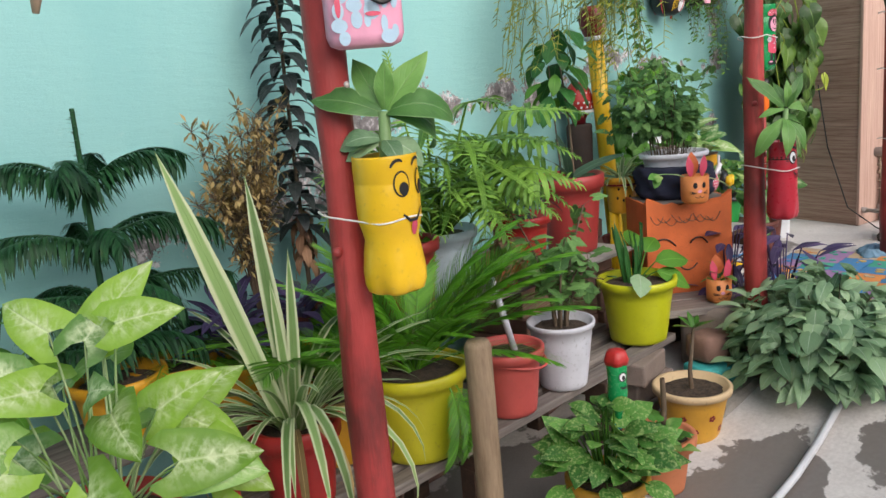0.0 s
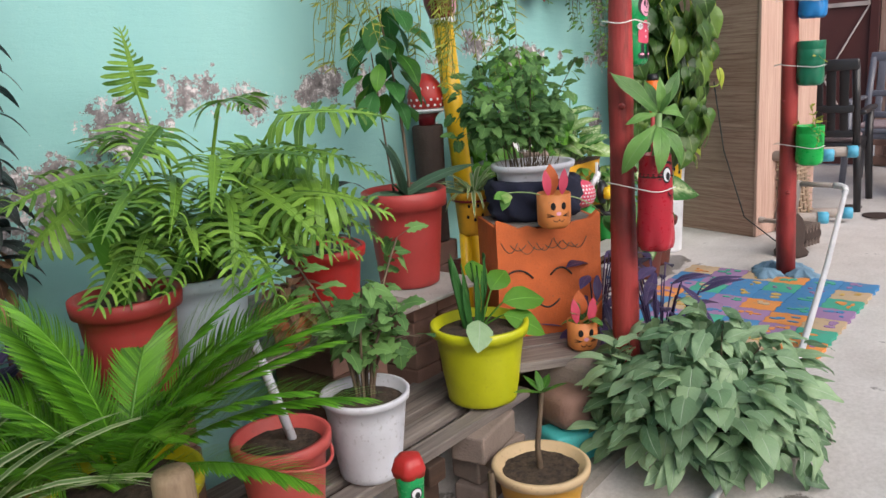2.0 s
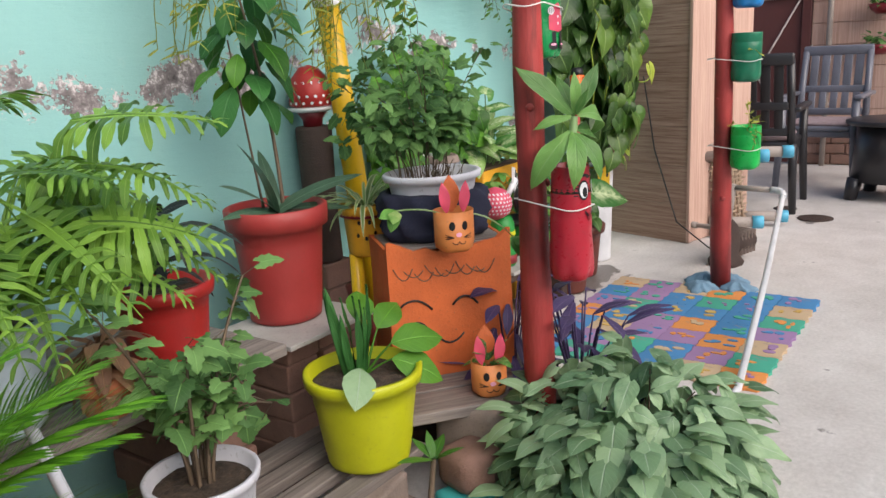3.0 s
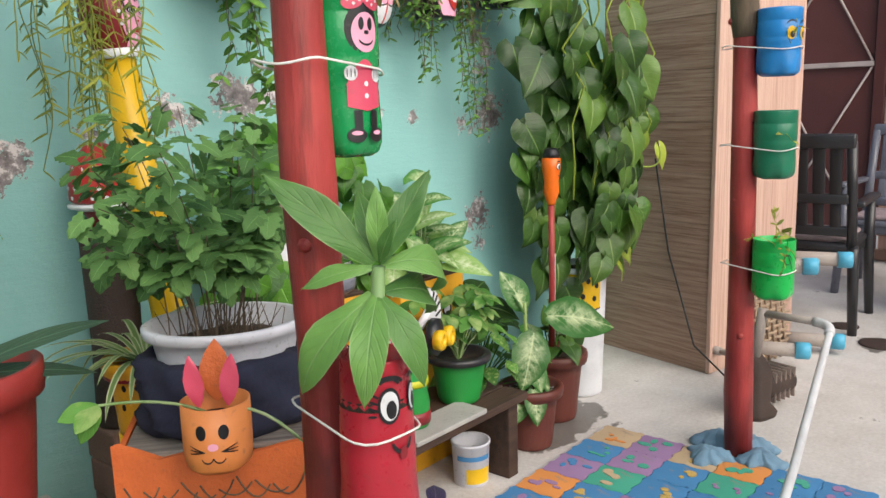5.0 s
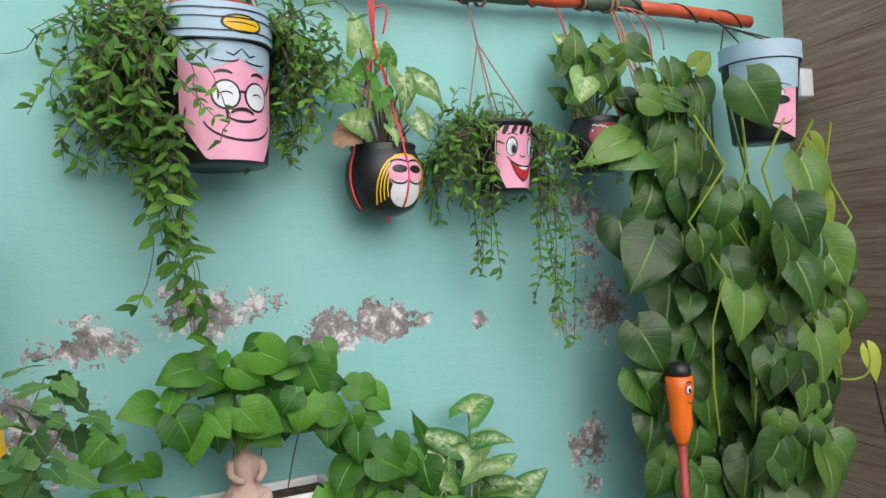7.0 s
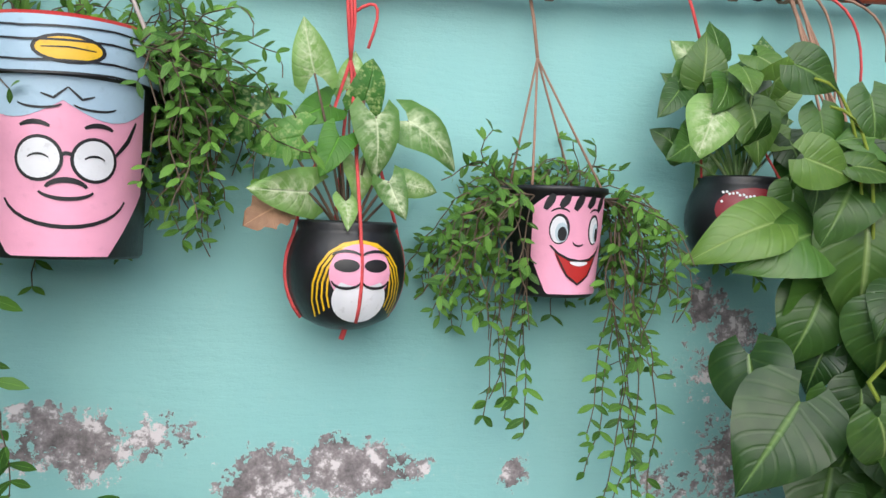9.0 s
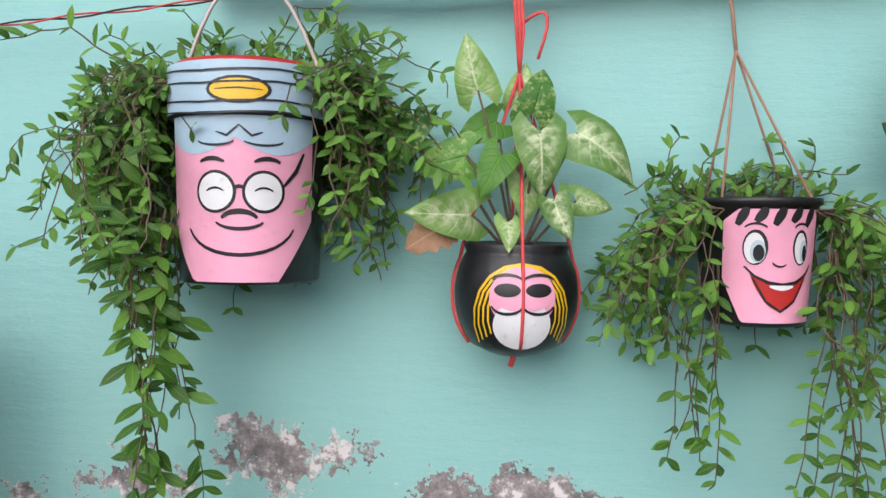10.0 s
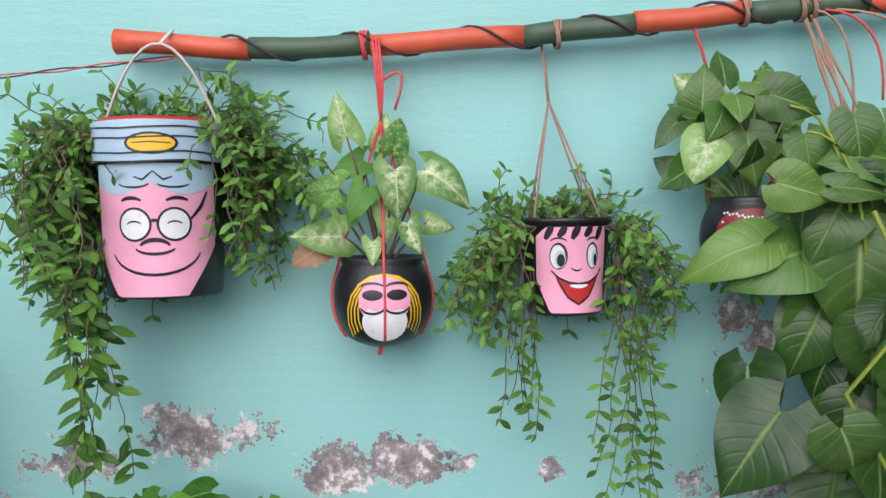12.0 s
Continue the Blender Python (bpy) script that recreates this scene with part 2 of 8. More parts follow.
M = {
    "wall": wall_paint(),
    "ground": concrete("concrete_ground", (0.45, 0.41, 0.385), (0.67, 0.63, 0.605), ((2.7, 2.05, 0.5), (3.1, 1.75, 0.3), (2.2, 2.6, 0.9), (6.7, 2.3, 0.2), (4.95, 3.0, 0.4))),
    "kerb": concrete("kerb_concrete", (0.17, 0.15, 0.13), (0.36, 0.33, 0.30)),
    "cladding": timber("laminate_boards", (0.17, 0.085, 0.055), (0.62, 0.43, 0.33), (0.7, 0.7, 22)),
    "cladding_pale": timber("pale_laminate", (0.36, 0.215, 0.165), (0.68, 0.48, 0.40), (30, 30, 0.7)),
    "plank": timber("grey_plank", (0.085, 0.07, 0.062), (0.36, 0.31, 0.28), (0.8, 22, 22)),
    "dark_wood": timber("dark_wood", (0.02, 0.012, 0.008), (0.10, 0.05, 0.03), (1, 12, 12)),
    "bark": timber("stump_bark", (0.13, 0.085, 0.05), (0.33, 0.24, 0.15), (14, 14, 2)),
    "stem": timber("woody_stem", (0.06, 0.04, 0.025), (0.20, 0.14, 0.09), (10, 10, 2)),
    "soil": earth(),
    "post_red": post_paint(),
    "red": painted("red_plastic", (0.42, 0.022, 0.020), 0.42, 0.3),
    "brick_red": painted("brick_red_plastic", (0.33, 0.035, 0.032), 0.5, 0.35),
    "salmon": painted("salmon_plastic", (0.50, 0.085, 0.075), 0.5, 0.3),
    "lime": painted("lime_plastic", (0.50, 0.52, 0.01), 0.4, 0.25),
    "lime_dull": painted("yellow_green_plastic", (0.52, 0.48, 0.012), 0.45, 0.35),
    "yellow": painted("yellow_paint", (0.76, 0.46, 0.010), 0.32, 0.3),
    "amber": painted("amber_paint", (0.66, 0.33, 0.015), 0.5, 0.4),
    "ochre": painted("ochre_pot_paint", (0.60, 0.31, 0.03), 0.5, 0.4),
    "cream": painted("cream_rim", (0.62, 0.45, 0.26), 0.6, 0.4),
    "white": painted("white_plastic", (0.72, 0.72, 0.75), 0.45, 0.3),
    "white_dirty": painted("dirty_white_plastic", (0.62, 0.62, 0.68), 0.5, 0.6),
    "pale_blue": painted("pale_blue_plastic", (0.46, 0.56, 0.62), 0.5, 0.45),
    "terracotta": painted("terracotta", (0.50, 0.17, 0.075), 0.8, 0.4),
    "terracotta_brown": painted("brown_ribbed_plastic", (0.13, 0.032, 0.022), 0.5, 0.35),
    "orange": painted("orange_paint", (0.60, 0.13, 0.03), 0.65, 0.8, 9.0, (0.30, 0.10, 0.05), 0.5),
    "orange_pale": painted("pale_orange_paint", (0.66, 0.22, 0.06), 0.5, 0.4),
    "orange_bright": painted("bright_orange_paint", (0.80, 0.15, 0.008), 0.35, 0.2),
    "navy": painted("navy_cloth", (0.012, 0.014, 0.035), 0.9, 0.1, 12),
    "black": painted("black_paint", (0.010, 0.010, 0.012), 0.4, 0.1),
    "black_plastic": painted("black_plastic", (0.026, 0.025, 0.028), 0.32, 0.2),
    "grey_plastic": painted("grey_plastic", (0.15, 0.155, 0.19), 0.3, 0.2),
    "green": painted("green_bottle_paint", (0.010, 0.27, 0.075), 0.25, 0.15),
    "green_dark": painted("dark_green_paint", (0.012, 0.16, 0.085), 0.35, 0.25),
    "green_bright": painted("bright_green_paint", (0.012, 0.42, 0.075), 0.3, 0.2),
    "green_pot": painted("green_plastic_pot", (0.018, 0.26, 0.045), 0.45, 0.25),
    "blue": painted("blue_bottle_paint", (0.018, 0.21, 0.55), 0.35, 0.2),
    "cap_blue": painted("light_blue_cap", (0.09, 0.42, 0.62), 0.45, 0.2),
    "blue_cloth": painted("wet_blue_cloth", (0.17, 0.29, 0.40), 0.8, 0.5, 14, (0.06, 0.09, 0.13), 0.5),
    "teal": painted("teal_block_paint", (0.06, 0.42, 0.42), 0.6, 0.5),
    "pink": painted("pink_paint", (0.80, 0.36, 0.50), 0.45, 0.1),
    "rose": painted("rose_paint", (0.62, 0.07, 0.13), 0.4, 0.2),
    "maroon": painted("maroon_paint", (0.22, 0.012, 0.020), 0.4, 0.2),
    "hat_blue": painted("cap_blue_paint", (0.38, 0.52, 0.64), 0.45, 0.15),
    "red_bottle": painted("red_bottle_paint", (0.42, 0.018, 0.035), 0.3, 0.25),
    "stone": painted("grey_stone", (0.26, 0.20, 0.17), 0.9, 0.6, 10, (0.06, 0.05, 0.04), 0.6),
    "brick": painted("worn_brick", (0.23, 0.13, 0.10), 0.9, 0.6, 10, (0.06, 0.05, 0.04), 0.6),
    "marble": painted("grey_slab", (0.40, 0.38, 0.36), 0.5, 0.5, 8),
    "clay_figure": painted("weathered_clay", (0.52, 0.36, 0.30), 0.8, 0.5),
    "gate": painted("brown_gate_paint", (0.10, 0.032, 0.030), 0.4, 0.25, 2.0),
    "steel": painted("pale_steel", (0.50, 0.42, 0.40), 0.4, 0.3),
    "iron": painted("rusty_iron", (0.05, 0.03, 0.024), 0.75, 0.6, 14, (0.15, 0.065, 0.03), 0.7),
    "pvc": painted("grey_white_pvc", (0.60, 0.60, 0.62), 0.35, 0.3),
    "pvc_dirty": painted("dirty_pvc", (0.34, 0.29, 0.26), 0.6, 0.6),
    "rope_white": painted("white_cord", (0.70, 0.67, 0.64), 0.8, 0.3, 40),
    "rope_red": painted("red_cord", (0.60, 0.07, 0.07), 0.8, 0.2, 40),
    "rope_jute": painted("jute_cord", (0.34, 0.20, 0.14), 0.9, 0.4, 40),
    "rope_dark": painted("dark_cord", (0.05, 0.02, 0.03), 0.8, 0.2, 40),
    "bar_red": painted("vermilion_bar_paint", (0.52, 0.085, 0.035), 0.5, 0.5, 10),
    "bar_green": painted("olive_green_bar_paint", (0.05, 0.085, 0.05), 0.55, 0.4, 10),
    "wicker": painted("pale_wicker", (0.36, 0.26, 0.18), 0.8, 0.5, 20),
    "foam_orange": painted("orange_foam", (0.70, 0.27, 0.07), 0.85, 0.9, 2.2, (0.24, 0.21, 0.19)),
    "foam_blue": painted("blue_foam", (0.06, 0.22, 0.45), 0.85, 0.9, 2.2, (0.24, 0.21, 0.19)),
    "foam_green": painted("green_foam", (0.06, 0.36, 0.25), 0.85, 0.9, 2.2, (0.24, 0.21, 0.19)),
    "foam_yellow": painted("yellow_foam", (0.56, 0.37, 0.10), 0.85, 0.9, 2.2, (0.24, 0.21, 0.19)),
    "foam_violet": painted("violet_foam", (0.32, 0.19, 0.36), 0.85, 0.9, 2.2, (0.24, 0.21, 0.19)),
    "foam_beige": painted("beige_foam", (0.52, 0.38, 0.24), 0.85, 0.9, 2.2, (0.24, 0.21, 0.19)),
    "cushion": painted("patterned_cushion", (0.36, 0.27, 0.28), 0.9, 0.8, 25),
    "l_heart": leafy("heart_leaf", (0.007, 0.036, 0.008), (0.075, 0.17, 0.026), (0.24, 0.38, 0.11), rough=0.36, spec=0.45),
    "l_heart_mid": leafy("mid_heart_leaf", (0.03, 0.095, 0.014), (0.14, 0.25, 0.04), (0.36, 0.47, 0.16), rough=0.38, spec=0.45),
    "l_heart_pale": leafy("pale_heart_leaf", (0.12, 0.22, 0.03), (0.40, 0.46, 0.06), (0.4, 0.5, 0.12)),
    "l_pothos": leafy("pothos_leaf", (0.02, 0.10, 0.012), (0.105, 0.265, 0.028)),
    "l_marble": leafy("marbled_pothos_leaf", (0.03, 0.13, 0.022), (0.11, 0.27, 0.045), (0.52, 0.58, 0.24), "splash"),
    "l_syng": leafy("pale_arrowhead_leaf", (0.08, 0.21, 0.04), (0.25, 0.41, 0.11), (0.62, 0.68, 0.44), "veined"),
    "l_syng_lime": leafy("lime_arrowhead_leaf", (0.10, 0.26, 0.02), (0.32, 0.50, 0.07), (0.68, 0.75, 0.45), "veined", 0.4, 0.38),
    "l_dumb": leafy("dumb_cane_leaf", (0.035, 0.15, 0.025), (0.08, 0.24, 0.05), (0.55, 0.62, 0.36), "veined"),
    "l_rosette": leafy("fleshy_rosette_leaf", (0.05, 0.16, 0.04), (0.19, 0.37, 0.09), (0.30, 0.44, 0.20), "rim"),
    "l_dusty": leafy("dusty_leaf", (0.06, 0.17, 0.07), (0.34, 0.48, 0.27), (0.46, 0.56, 0.42), rough=0.45, spec=0.45),
    "l_geran": leafy("geranium_leaf", (0.025, 0.10, 0.025), (0.17, 0.32, 0.095), rough=0.6),
    "l_small": leafy("small_vine_leaf", (0.018, 0.075, 0.010), (0.15, 0.31, 0.045)),
    "l_wiry": leafy("wiry_vine_leaf", (0.035, 0.07, 0.02), (0.13, 0.20, 0.06)),
    "l_palm": leafy("palm_leaflet", (0.02, 0.12, 0.010), (0.17, 0.42, 0.03), rough=0.3, through=0.25, spec=0.5),
    "l_cycad": leafy("dark_palm_leaflet", (0.009, 0.06, 0.014), (0.05, 0.165, 0.04), rough=0.35),
    "l_sell": leafy("split_leaf", (0.025, 0.115, 0.015), (0.24, 0.42, 0.06), (0.34, 0.50, 0.12)),
    "l_conifer": leafy("conifer_needle", (0.008, 0.042, 0.018), (0.028, 0.105, 0.035)),
    "l_black": leafy("black_purple_leaf", (0.008, 0.014, 0.014), (0.028, 0.035, 0.032), (0.05, 0.04, 0.05), rough=0.35, through=0.08),
    "l_purple": leafy("purple_leaf", (0.035, 0.022, 0.075), (0.09, 0.065, 0.16), (0.20, 0.14, 0.26), through=0.15),
    "l_dry": leafy("dry_brown_leaf", (0.22, 0.14, 0.055), (0.46, 0.34, 0.14), rough=0.7),
    "l_strap": leafy("striped_strap_leaf", (0.12, 0.23, 0.06), (0.27, 0.40, 0.14), (0.60, 0.62, 0.40), "stripe"),
    "l_croton": leafy("dried_croton_leaf", (0.07, 0.03, 0.025), (0.42, 0.24, 0.14), rough=0.6),
    "l_string": leafy("yellow_green_string", (0.10, 0.17, 0.03), (0.36, 0.36, 0.05)),
    "l_sword": leafy("grey_green_sword", (0.035, 0.085, 0.055), (0.10, 0.18, 0.11)),
}


# ---- building blocks ----
def finish(name, bm, material, smooth=True):
    me = bpy.data.meshes.new(name)
    bm.normal_update()
    bm.to_mesh(me)
    bm.free()
    for m in material if isinstance(material, (list, tuple)) else [material]:
        me.materials.append(M[m])
    if smooth:
        me.polygons.foreach_set("use_smooth", [True] * len(me.polygons))
    return me


def part(name, bm, material, parent=None, label="", smooth=True, at=None):
    """Links a bmesh as one mesh object under a thing or part (in the thing's own space)."""
    ob = new(name, finish(name, bm, material, smooth))
    if parent is not None:
        ob.parent = parent
    if at is not None:
        ob.matrix_basis = at if isinstance(at, Matrix) else Matrix.Translation(at)
    if label:
        ob["label"] = label
    return ob


def pieces(name, bm, material, parent, label=""):
    """Links each separate piece of a bmesh as a part of its own."""
    left = set(bm.faces)
    while left:
        stack, group = [left.pop()], []
        while stack:
            f = stack.pop()
            group.append(f)
            for e in f.edges:
                for g in e.link_faces:
                    if g in left:
                        left.remove(g)
                        stack.append(g)
        one, seen = bmesh.new(), {}
        for f in group:
            for v in f.verts:
                if v not in seen:
                    seen[v] = one.verts.new(v.co)
            one.faces.new([seen[v] for v in f.verts])
        part(name, one, material, parent, label)
    bm.free()


def thing(name, at, label, category, group="", turn=0.0):
    e = new(name)
    e.empty_display_size = 0.05
    e.matrix_basis = pose(*at, 0, 0, turn)
    return tagged(e, label, category, group)


def structure(name, bm, material, label, smooth=False):
    return tagged(part(name, bm, material, None, "", smooth), label, "structure", "", "structure")


def box(bm, size, at=(0, 0, 0), bevel=0.004, turn=None):
    """A box with softened edges, its middle at the given place."""
    g = bmesh.ops.create_cube(bm, size=1.0)
    bmesh.ops.scale(bm, vec=size, verts=g["verts"])
    if bevel:
        edges = list({e for v in g["verts"] for e in v.link_edges})
        r = bmesh.ops.bevel(bm, geom=edges, offset=bevel, segments=2, affect="EDGES", profile=0.5)
        vs = r["verts"]
        seen = set(vs)
        stack = list(vs)
        while stack:
            for e in stack.pop().link_edges:
                for w in e.verts:
                    if w not in seen:
                        seen.add(w)
                        stack.append(w)
        vs = list(seen)
    else:
        vs = g["verts"]
    m = Matrix.Translation(at)
    if turn is not None:
        m = m @ turn
    bmesh.ops.transform(bm, matrix=m, verts=vs)
    return bm


def boxed(size, at=(0, 0, 0), bevel=0.004, turn=None):
    return box(bmesh.new(), size, at, bevel, turn)


def lathe(profile, n=32, wave=None, bm=None, at=(0, 0, 0), squash=1.0):
    """Turns a profile of (radius, height) about the upright axis. wave(a, z): factor on the radius."""
    bm = bm or bmesh.new()
    rings = []
    for r, z in profile:
        ring = []
        for i in range(n):
            a = 2 * math.pi * i / n
            k = wave(a, z) if wave else 1.0
            ring.append(bm.verts.new((at[0] + r * k * math.sin(a), at[1] - r * k * math.cos(a) * squash, at[2] + z)))
        rings.append(ring)
    for lo, hi in zip(rings, rings[1:]):
        for i in range(n):
            j = (i + 1) % n
            bm.faces.new((lo[i], lo[j], hi[j], hi[i]))
    if profile[0][0] > 0.0005:
        bm.faces.new(rings[0][::-1])
    if profile[-1][0] > 0.0005:
        bm.faces.new(rings[-1])
    return bm


def tube(points, radius, n=6, bm=None, lumps=0.0):
    """A tube along points; radius is one value or one per point."""
    bm = bm or bmesh.new()
    pts = [Vector(p) for p in points]
    rad = radius if isinstance(radius, (list, tuple)) else [radius] * len(pts)
    prev = None
    ref = Vector((0.31, 0.17, 0.93)) if abs((pts[-1] - pts[0]).normalized().z) < 0.8 else Vector((0.9, 0.3, 0.1))
    for i, p in enumerate(pts):
        d = (pts[min(i + 1, len(pts) - 1)] - pts[max(i - 1, 0)]).normalized()
        s = d.cross(ref)
        s.normalize()
        u = s.cross(d)
        ring = []
        for k in range(n):
            a = 2 * math.pi * k / n
            r = rad[i] * (1 + (lumps * (noise.noise(p * 9 + Vector((math.cos(a), math.sin(a), 0)))) if lumps else 0))
            ring.append(bm.verts.new(p + (s * math.cos(a) + u * math.sin(a)) * r))
        if prev:
            for k in range(n):
                bm.faces.new((prev[k], prev[(k + 1) % n], ring[(k + 1) % n], ring[k]))
        else:
            bm.faces.new(ring[::-1])
        prev = ring
    bm.faces.new(prev)
    return bm


def sweep(a, b, c, n=10):
    """Points on a bent line from a by way of b to c."""
    a, b, c = Vector(a), Vector(b), Vector(c)
    return [a * (1 - t) ** 2 + b * 2 * t * (1 - t) + c * t * t for t in (i / (n - 1) for i in range(n))]


# ---- painting on round things: flat patches that follow the surface ----
class Skin:
    """A round surface of radius r(z); patches are laid on it at (s, z): s metres round from its front."""

    def __init__(self, radius, turn=0.0, off=0.0012, squash=1.0):
        self.radius, self.turn, self.off, self.squash = radius, radians(turn), off, squash

    def at(self, s, z, lift=0.0):
        r = self.radius(z)
        a = s / max(r, 0.01) + self.turn
        r += self.off + lift
        return (r * math.sin(a), -r * math.cos(a) * self.squash, z)

    def disc(self, bm, s, z, rs, rz, lift=0.0, turn=0.0, n=20, rings=4, lo=-9.0, hi=9.0):
        c, sn = math.cos(radians(turn)), math.sin(radians(turn))
        grid = []
        for k in range(1, rings + 1):
            row = []
            for i in range(n):
                a = 2 * math.pi * i / n
                x, y = rs * k / rings * math.cos(a), rz * k / rings * math.sin(a)
                y = max(lo, min(hi, y))
                row.append(bm.verts.new(self.at(s + x * c - y * sn, z + x * sn + y * c, lift)))
            grid.append(row)
        mid = bm.verts.new(self.at(s, z, lift))
        for i in range(n):
            j = (i + 1) % n
            bm.faces.new((mid, grid[0][i], grid[0][j]))
            for p, q in zip(grid, grid[1:]):
                bm.faces.new((p[i], q[i], q[j], p[j]))
        return bm

    def line(self, bm, pts, w, lift=0.0006, steps=6):
        """A brush stroke through (s, z) points."""
        path = []
        for (a, b), (c, d) in zip(pts, pts[1:]):
            path += [(a + (c - a) * k / steps, b + (d - b) * k / steps) for k in range(steps)]
        path.append(pts[-1])
        prev = None
        for i, (s, z) in enumerate(path):
            s0, z0 = path[max(i - 1, 0)]
            s1, z1 = path[min(i + 1, len(path) - 1)]
            l = math.hypot(s1 - s0, z1 - z0) or 1.0
            ww = w * (0.55 + 0.45 * math.sin(math.pi * min(1, max(0.0, i / (len(path) - 1)))))
            dx, dz = -(z1 - z0) / l * ww / 2, (s1 - s0) / l * ww / 2
            pair = (bm.verts.new(self.at(s + dx, z + dz, lift)), bm.verts.new(self.at(s - dx, z - dz, lift)))
            if prev:
                bm.faces.new((prev[0], prev[1], pair[1], pair[0]))
            prev = pair
        return bm

    def arc(self, bm, s, z, rs, rz, a0, a1, w, lift=0.0006):
        pts = [(s + rs * math.cos(radians(a0 + (a1 - a0) * k / 12)), z + rz * math.sin(radians(a0 + (a1 - a0) * k / 12))) for k in range(13)]
        return self.line(bm, pts, w, lift, 1)

    def sheet(self, bm, s0, s1, z0, z1, lift=0.0, edge=None, n=12, m=6):
        """A patch from s0 to s1; edge(k) gives its (z0, z1) at the share k of the way."""
        rows = []
        for i in range(n + 1):
            k = i / n
            lo, hi = edge(k) if edge else (z0, z1)
            rows.append([bm.verts.new(self.at(s0 + (s1 - s0) * k, lo + (hi - lo) * j / m, lift)) for j in range(m + 1)])
        for p, q in zip(rows, rows[1:]):
            for j in range(m):
                bm.faces.new((p[j], q[j], q[j + 1], p[j + 1]))
        return bm


# ---- leaves ----
OUTLINES = {
    "heart": ([(0, .12), (.03, .25), (.08, .36), (.16, .43), (.26, .455), (.4, .43), (.55, .35), (.7, .235), (.82, .13), (.91, .055), (1, 0)], .24),
    "pothos": ([(0, .08), (.04, .18), (.1, .285), (.2, .355), (.3, .372), (.5, .33), (.7, .22), (.87, .09), (1, 0)], .14),
    "arrow": ([(0, .22), (.06, .34), (.18, .33), (.38, .30), (.6, .23), (.8, .12), (.93, .04), (1, 0)], .34),
    "oval": ([(0, .03), (.12, .16), (.32, .27), (.55, .28), (.75, .2), (.9, .09), (1, 0)], 0.0),
    "lance": ([(0, .05), (.15, .10), (.4, .17), (.62, .16), (.82, .09), (1, 0)], 0.0),
    "dumb": ([(0, .05), (.12, .18), (.35, .25), (.6, .22), (.82, .11), (1, 0)], 0.05),
    "strap": ([(0, .022), (.2, .030), (.5, .034), (.8, .022), (1, 0)], 0.0),
    "sword": ([(0, .04), (.25, .055), (.6, .05), (.85, .03), (1, 0)], 0.0),
    "lobed": ([(0, .22), (.06, .42), (.16, .36), (.26, .50), (.38, .33), (.50, .44), (.62, .25), (.76, .27), (.88, .12), (1, 0)], .30),
    "lobe": ([(0, .20), (.25, .17), (.55, .15), (.8, .13), (.93, .08), (1, .01)], 0.0),
    "cutlobe": ([(0, .07), (.2, .085), (.4, .105), (.5, .088), (.62, .105), (.72, .08), (.84, .08), (.93, .045), (1, .006)], 0.0),
    "blade": ([(0, .03), (.1, .06), (.4, .055), (.7, .035), (1, .006)], 0.0),
    "pinna": ([(0, .05), (.3, .09), (.7, .07), (1, 0)], 0.0),
    "round": ([(0, .2), (.08, .38), (.25, .5), (.5, .5), (.75, .38), (.92, .2), (1, .05)], .15),
}


def outline_width(table, v):
    for (v0, w0), (v1, w1) in zip(table, table[1:]):
        if v <= v1:
            return w0 + (w1 - w0) * (v - v0) / (v1 - v0)
    return 0.0


LEAF = {}


def leaf_form(kind, bend=0.25, fold=0.25, wavy=0.02, twist=0.0, cols=4, rows=9):
    """Points, faces and the leaf's own coordinates of a leaf one long, lying along +y with its face up."""
    key = (kind, bend, fold, wavy, twist, cols, rows)
    if key in LEAF:
        return LEAF[key]
    table, lobe = OUTLINES[kind]
    if kind in ("heart", "lobed"):
        rows, cols = max(rows, 14), max(cols, 6)
    pts, uv, faces = [], [], []
    for i in range(rows + 1):
        v = i / rows
        w = outline_width(table, v)
        for j in range(cols + 1):
            s = 2 * j / cols - 1
            x = s * w
            y = v - lobe * abs(s) ** 1.6 * (1 - v) ** 2
            z = abs(x) * fold * (1.35 - 1.1 * abs(s)) - 0.10 * (v - 0.45) ** 2 * (kind == "heart") + wavy * math.sin(9 * v + 2.5 * s) * abs(s)
            a = bend * 1.6 * v
            yy = math.sin(a) / (bend * 1.6) if abs(bend) > 1e-3 else v
            zz = -(1 - math.cos(a)) / (bend * 1.6) if abs(bend) > 1e-3 else 0.0
            y = yy + (y - v)
            x2 = x * math.cos(twist * v) - z * math.sin(twist * v)
            z2 = x * math.sin(twist * v) + z * math.cos(twist * v)
            pts.append((x2, y, z2 + zz))
            uv.append((0.5 + 0.5 * s, v))
    for i in range(rows):
        for j in range(cols):
            a = i * (cols + 1) + j
            faces.append((a, a + 1, a + cols + 2, a + cols + 1))
    LEAF[key] = (np.array(pts), faces, np.array(uv))
    return LEAF[key]


def facing(base, way, up=(0, 0, 1), size=1.0, wide=1.0):
    """The pose of a leaf that grows from base along way, its face turned to up."""
    y = Vector(way).normalized()
    z = Vector(up)
    x = y.cross(z)
    if x.length < 1e-4:
        x = y.cross(Vector((0.3, 0.9, 0.1)))
    x.normalize()
    z = x.cross(y)
    m = Matrix((x, y, z)).transposed().to_4x4()
    return Matrix.Translation(base) @ m @ Matrix.Diagonal((size * wide, size, size, 1))


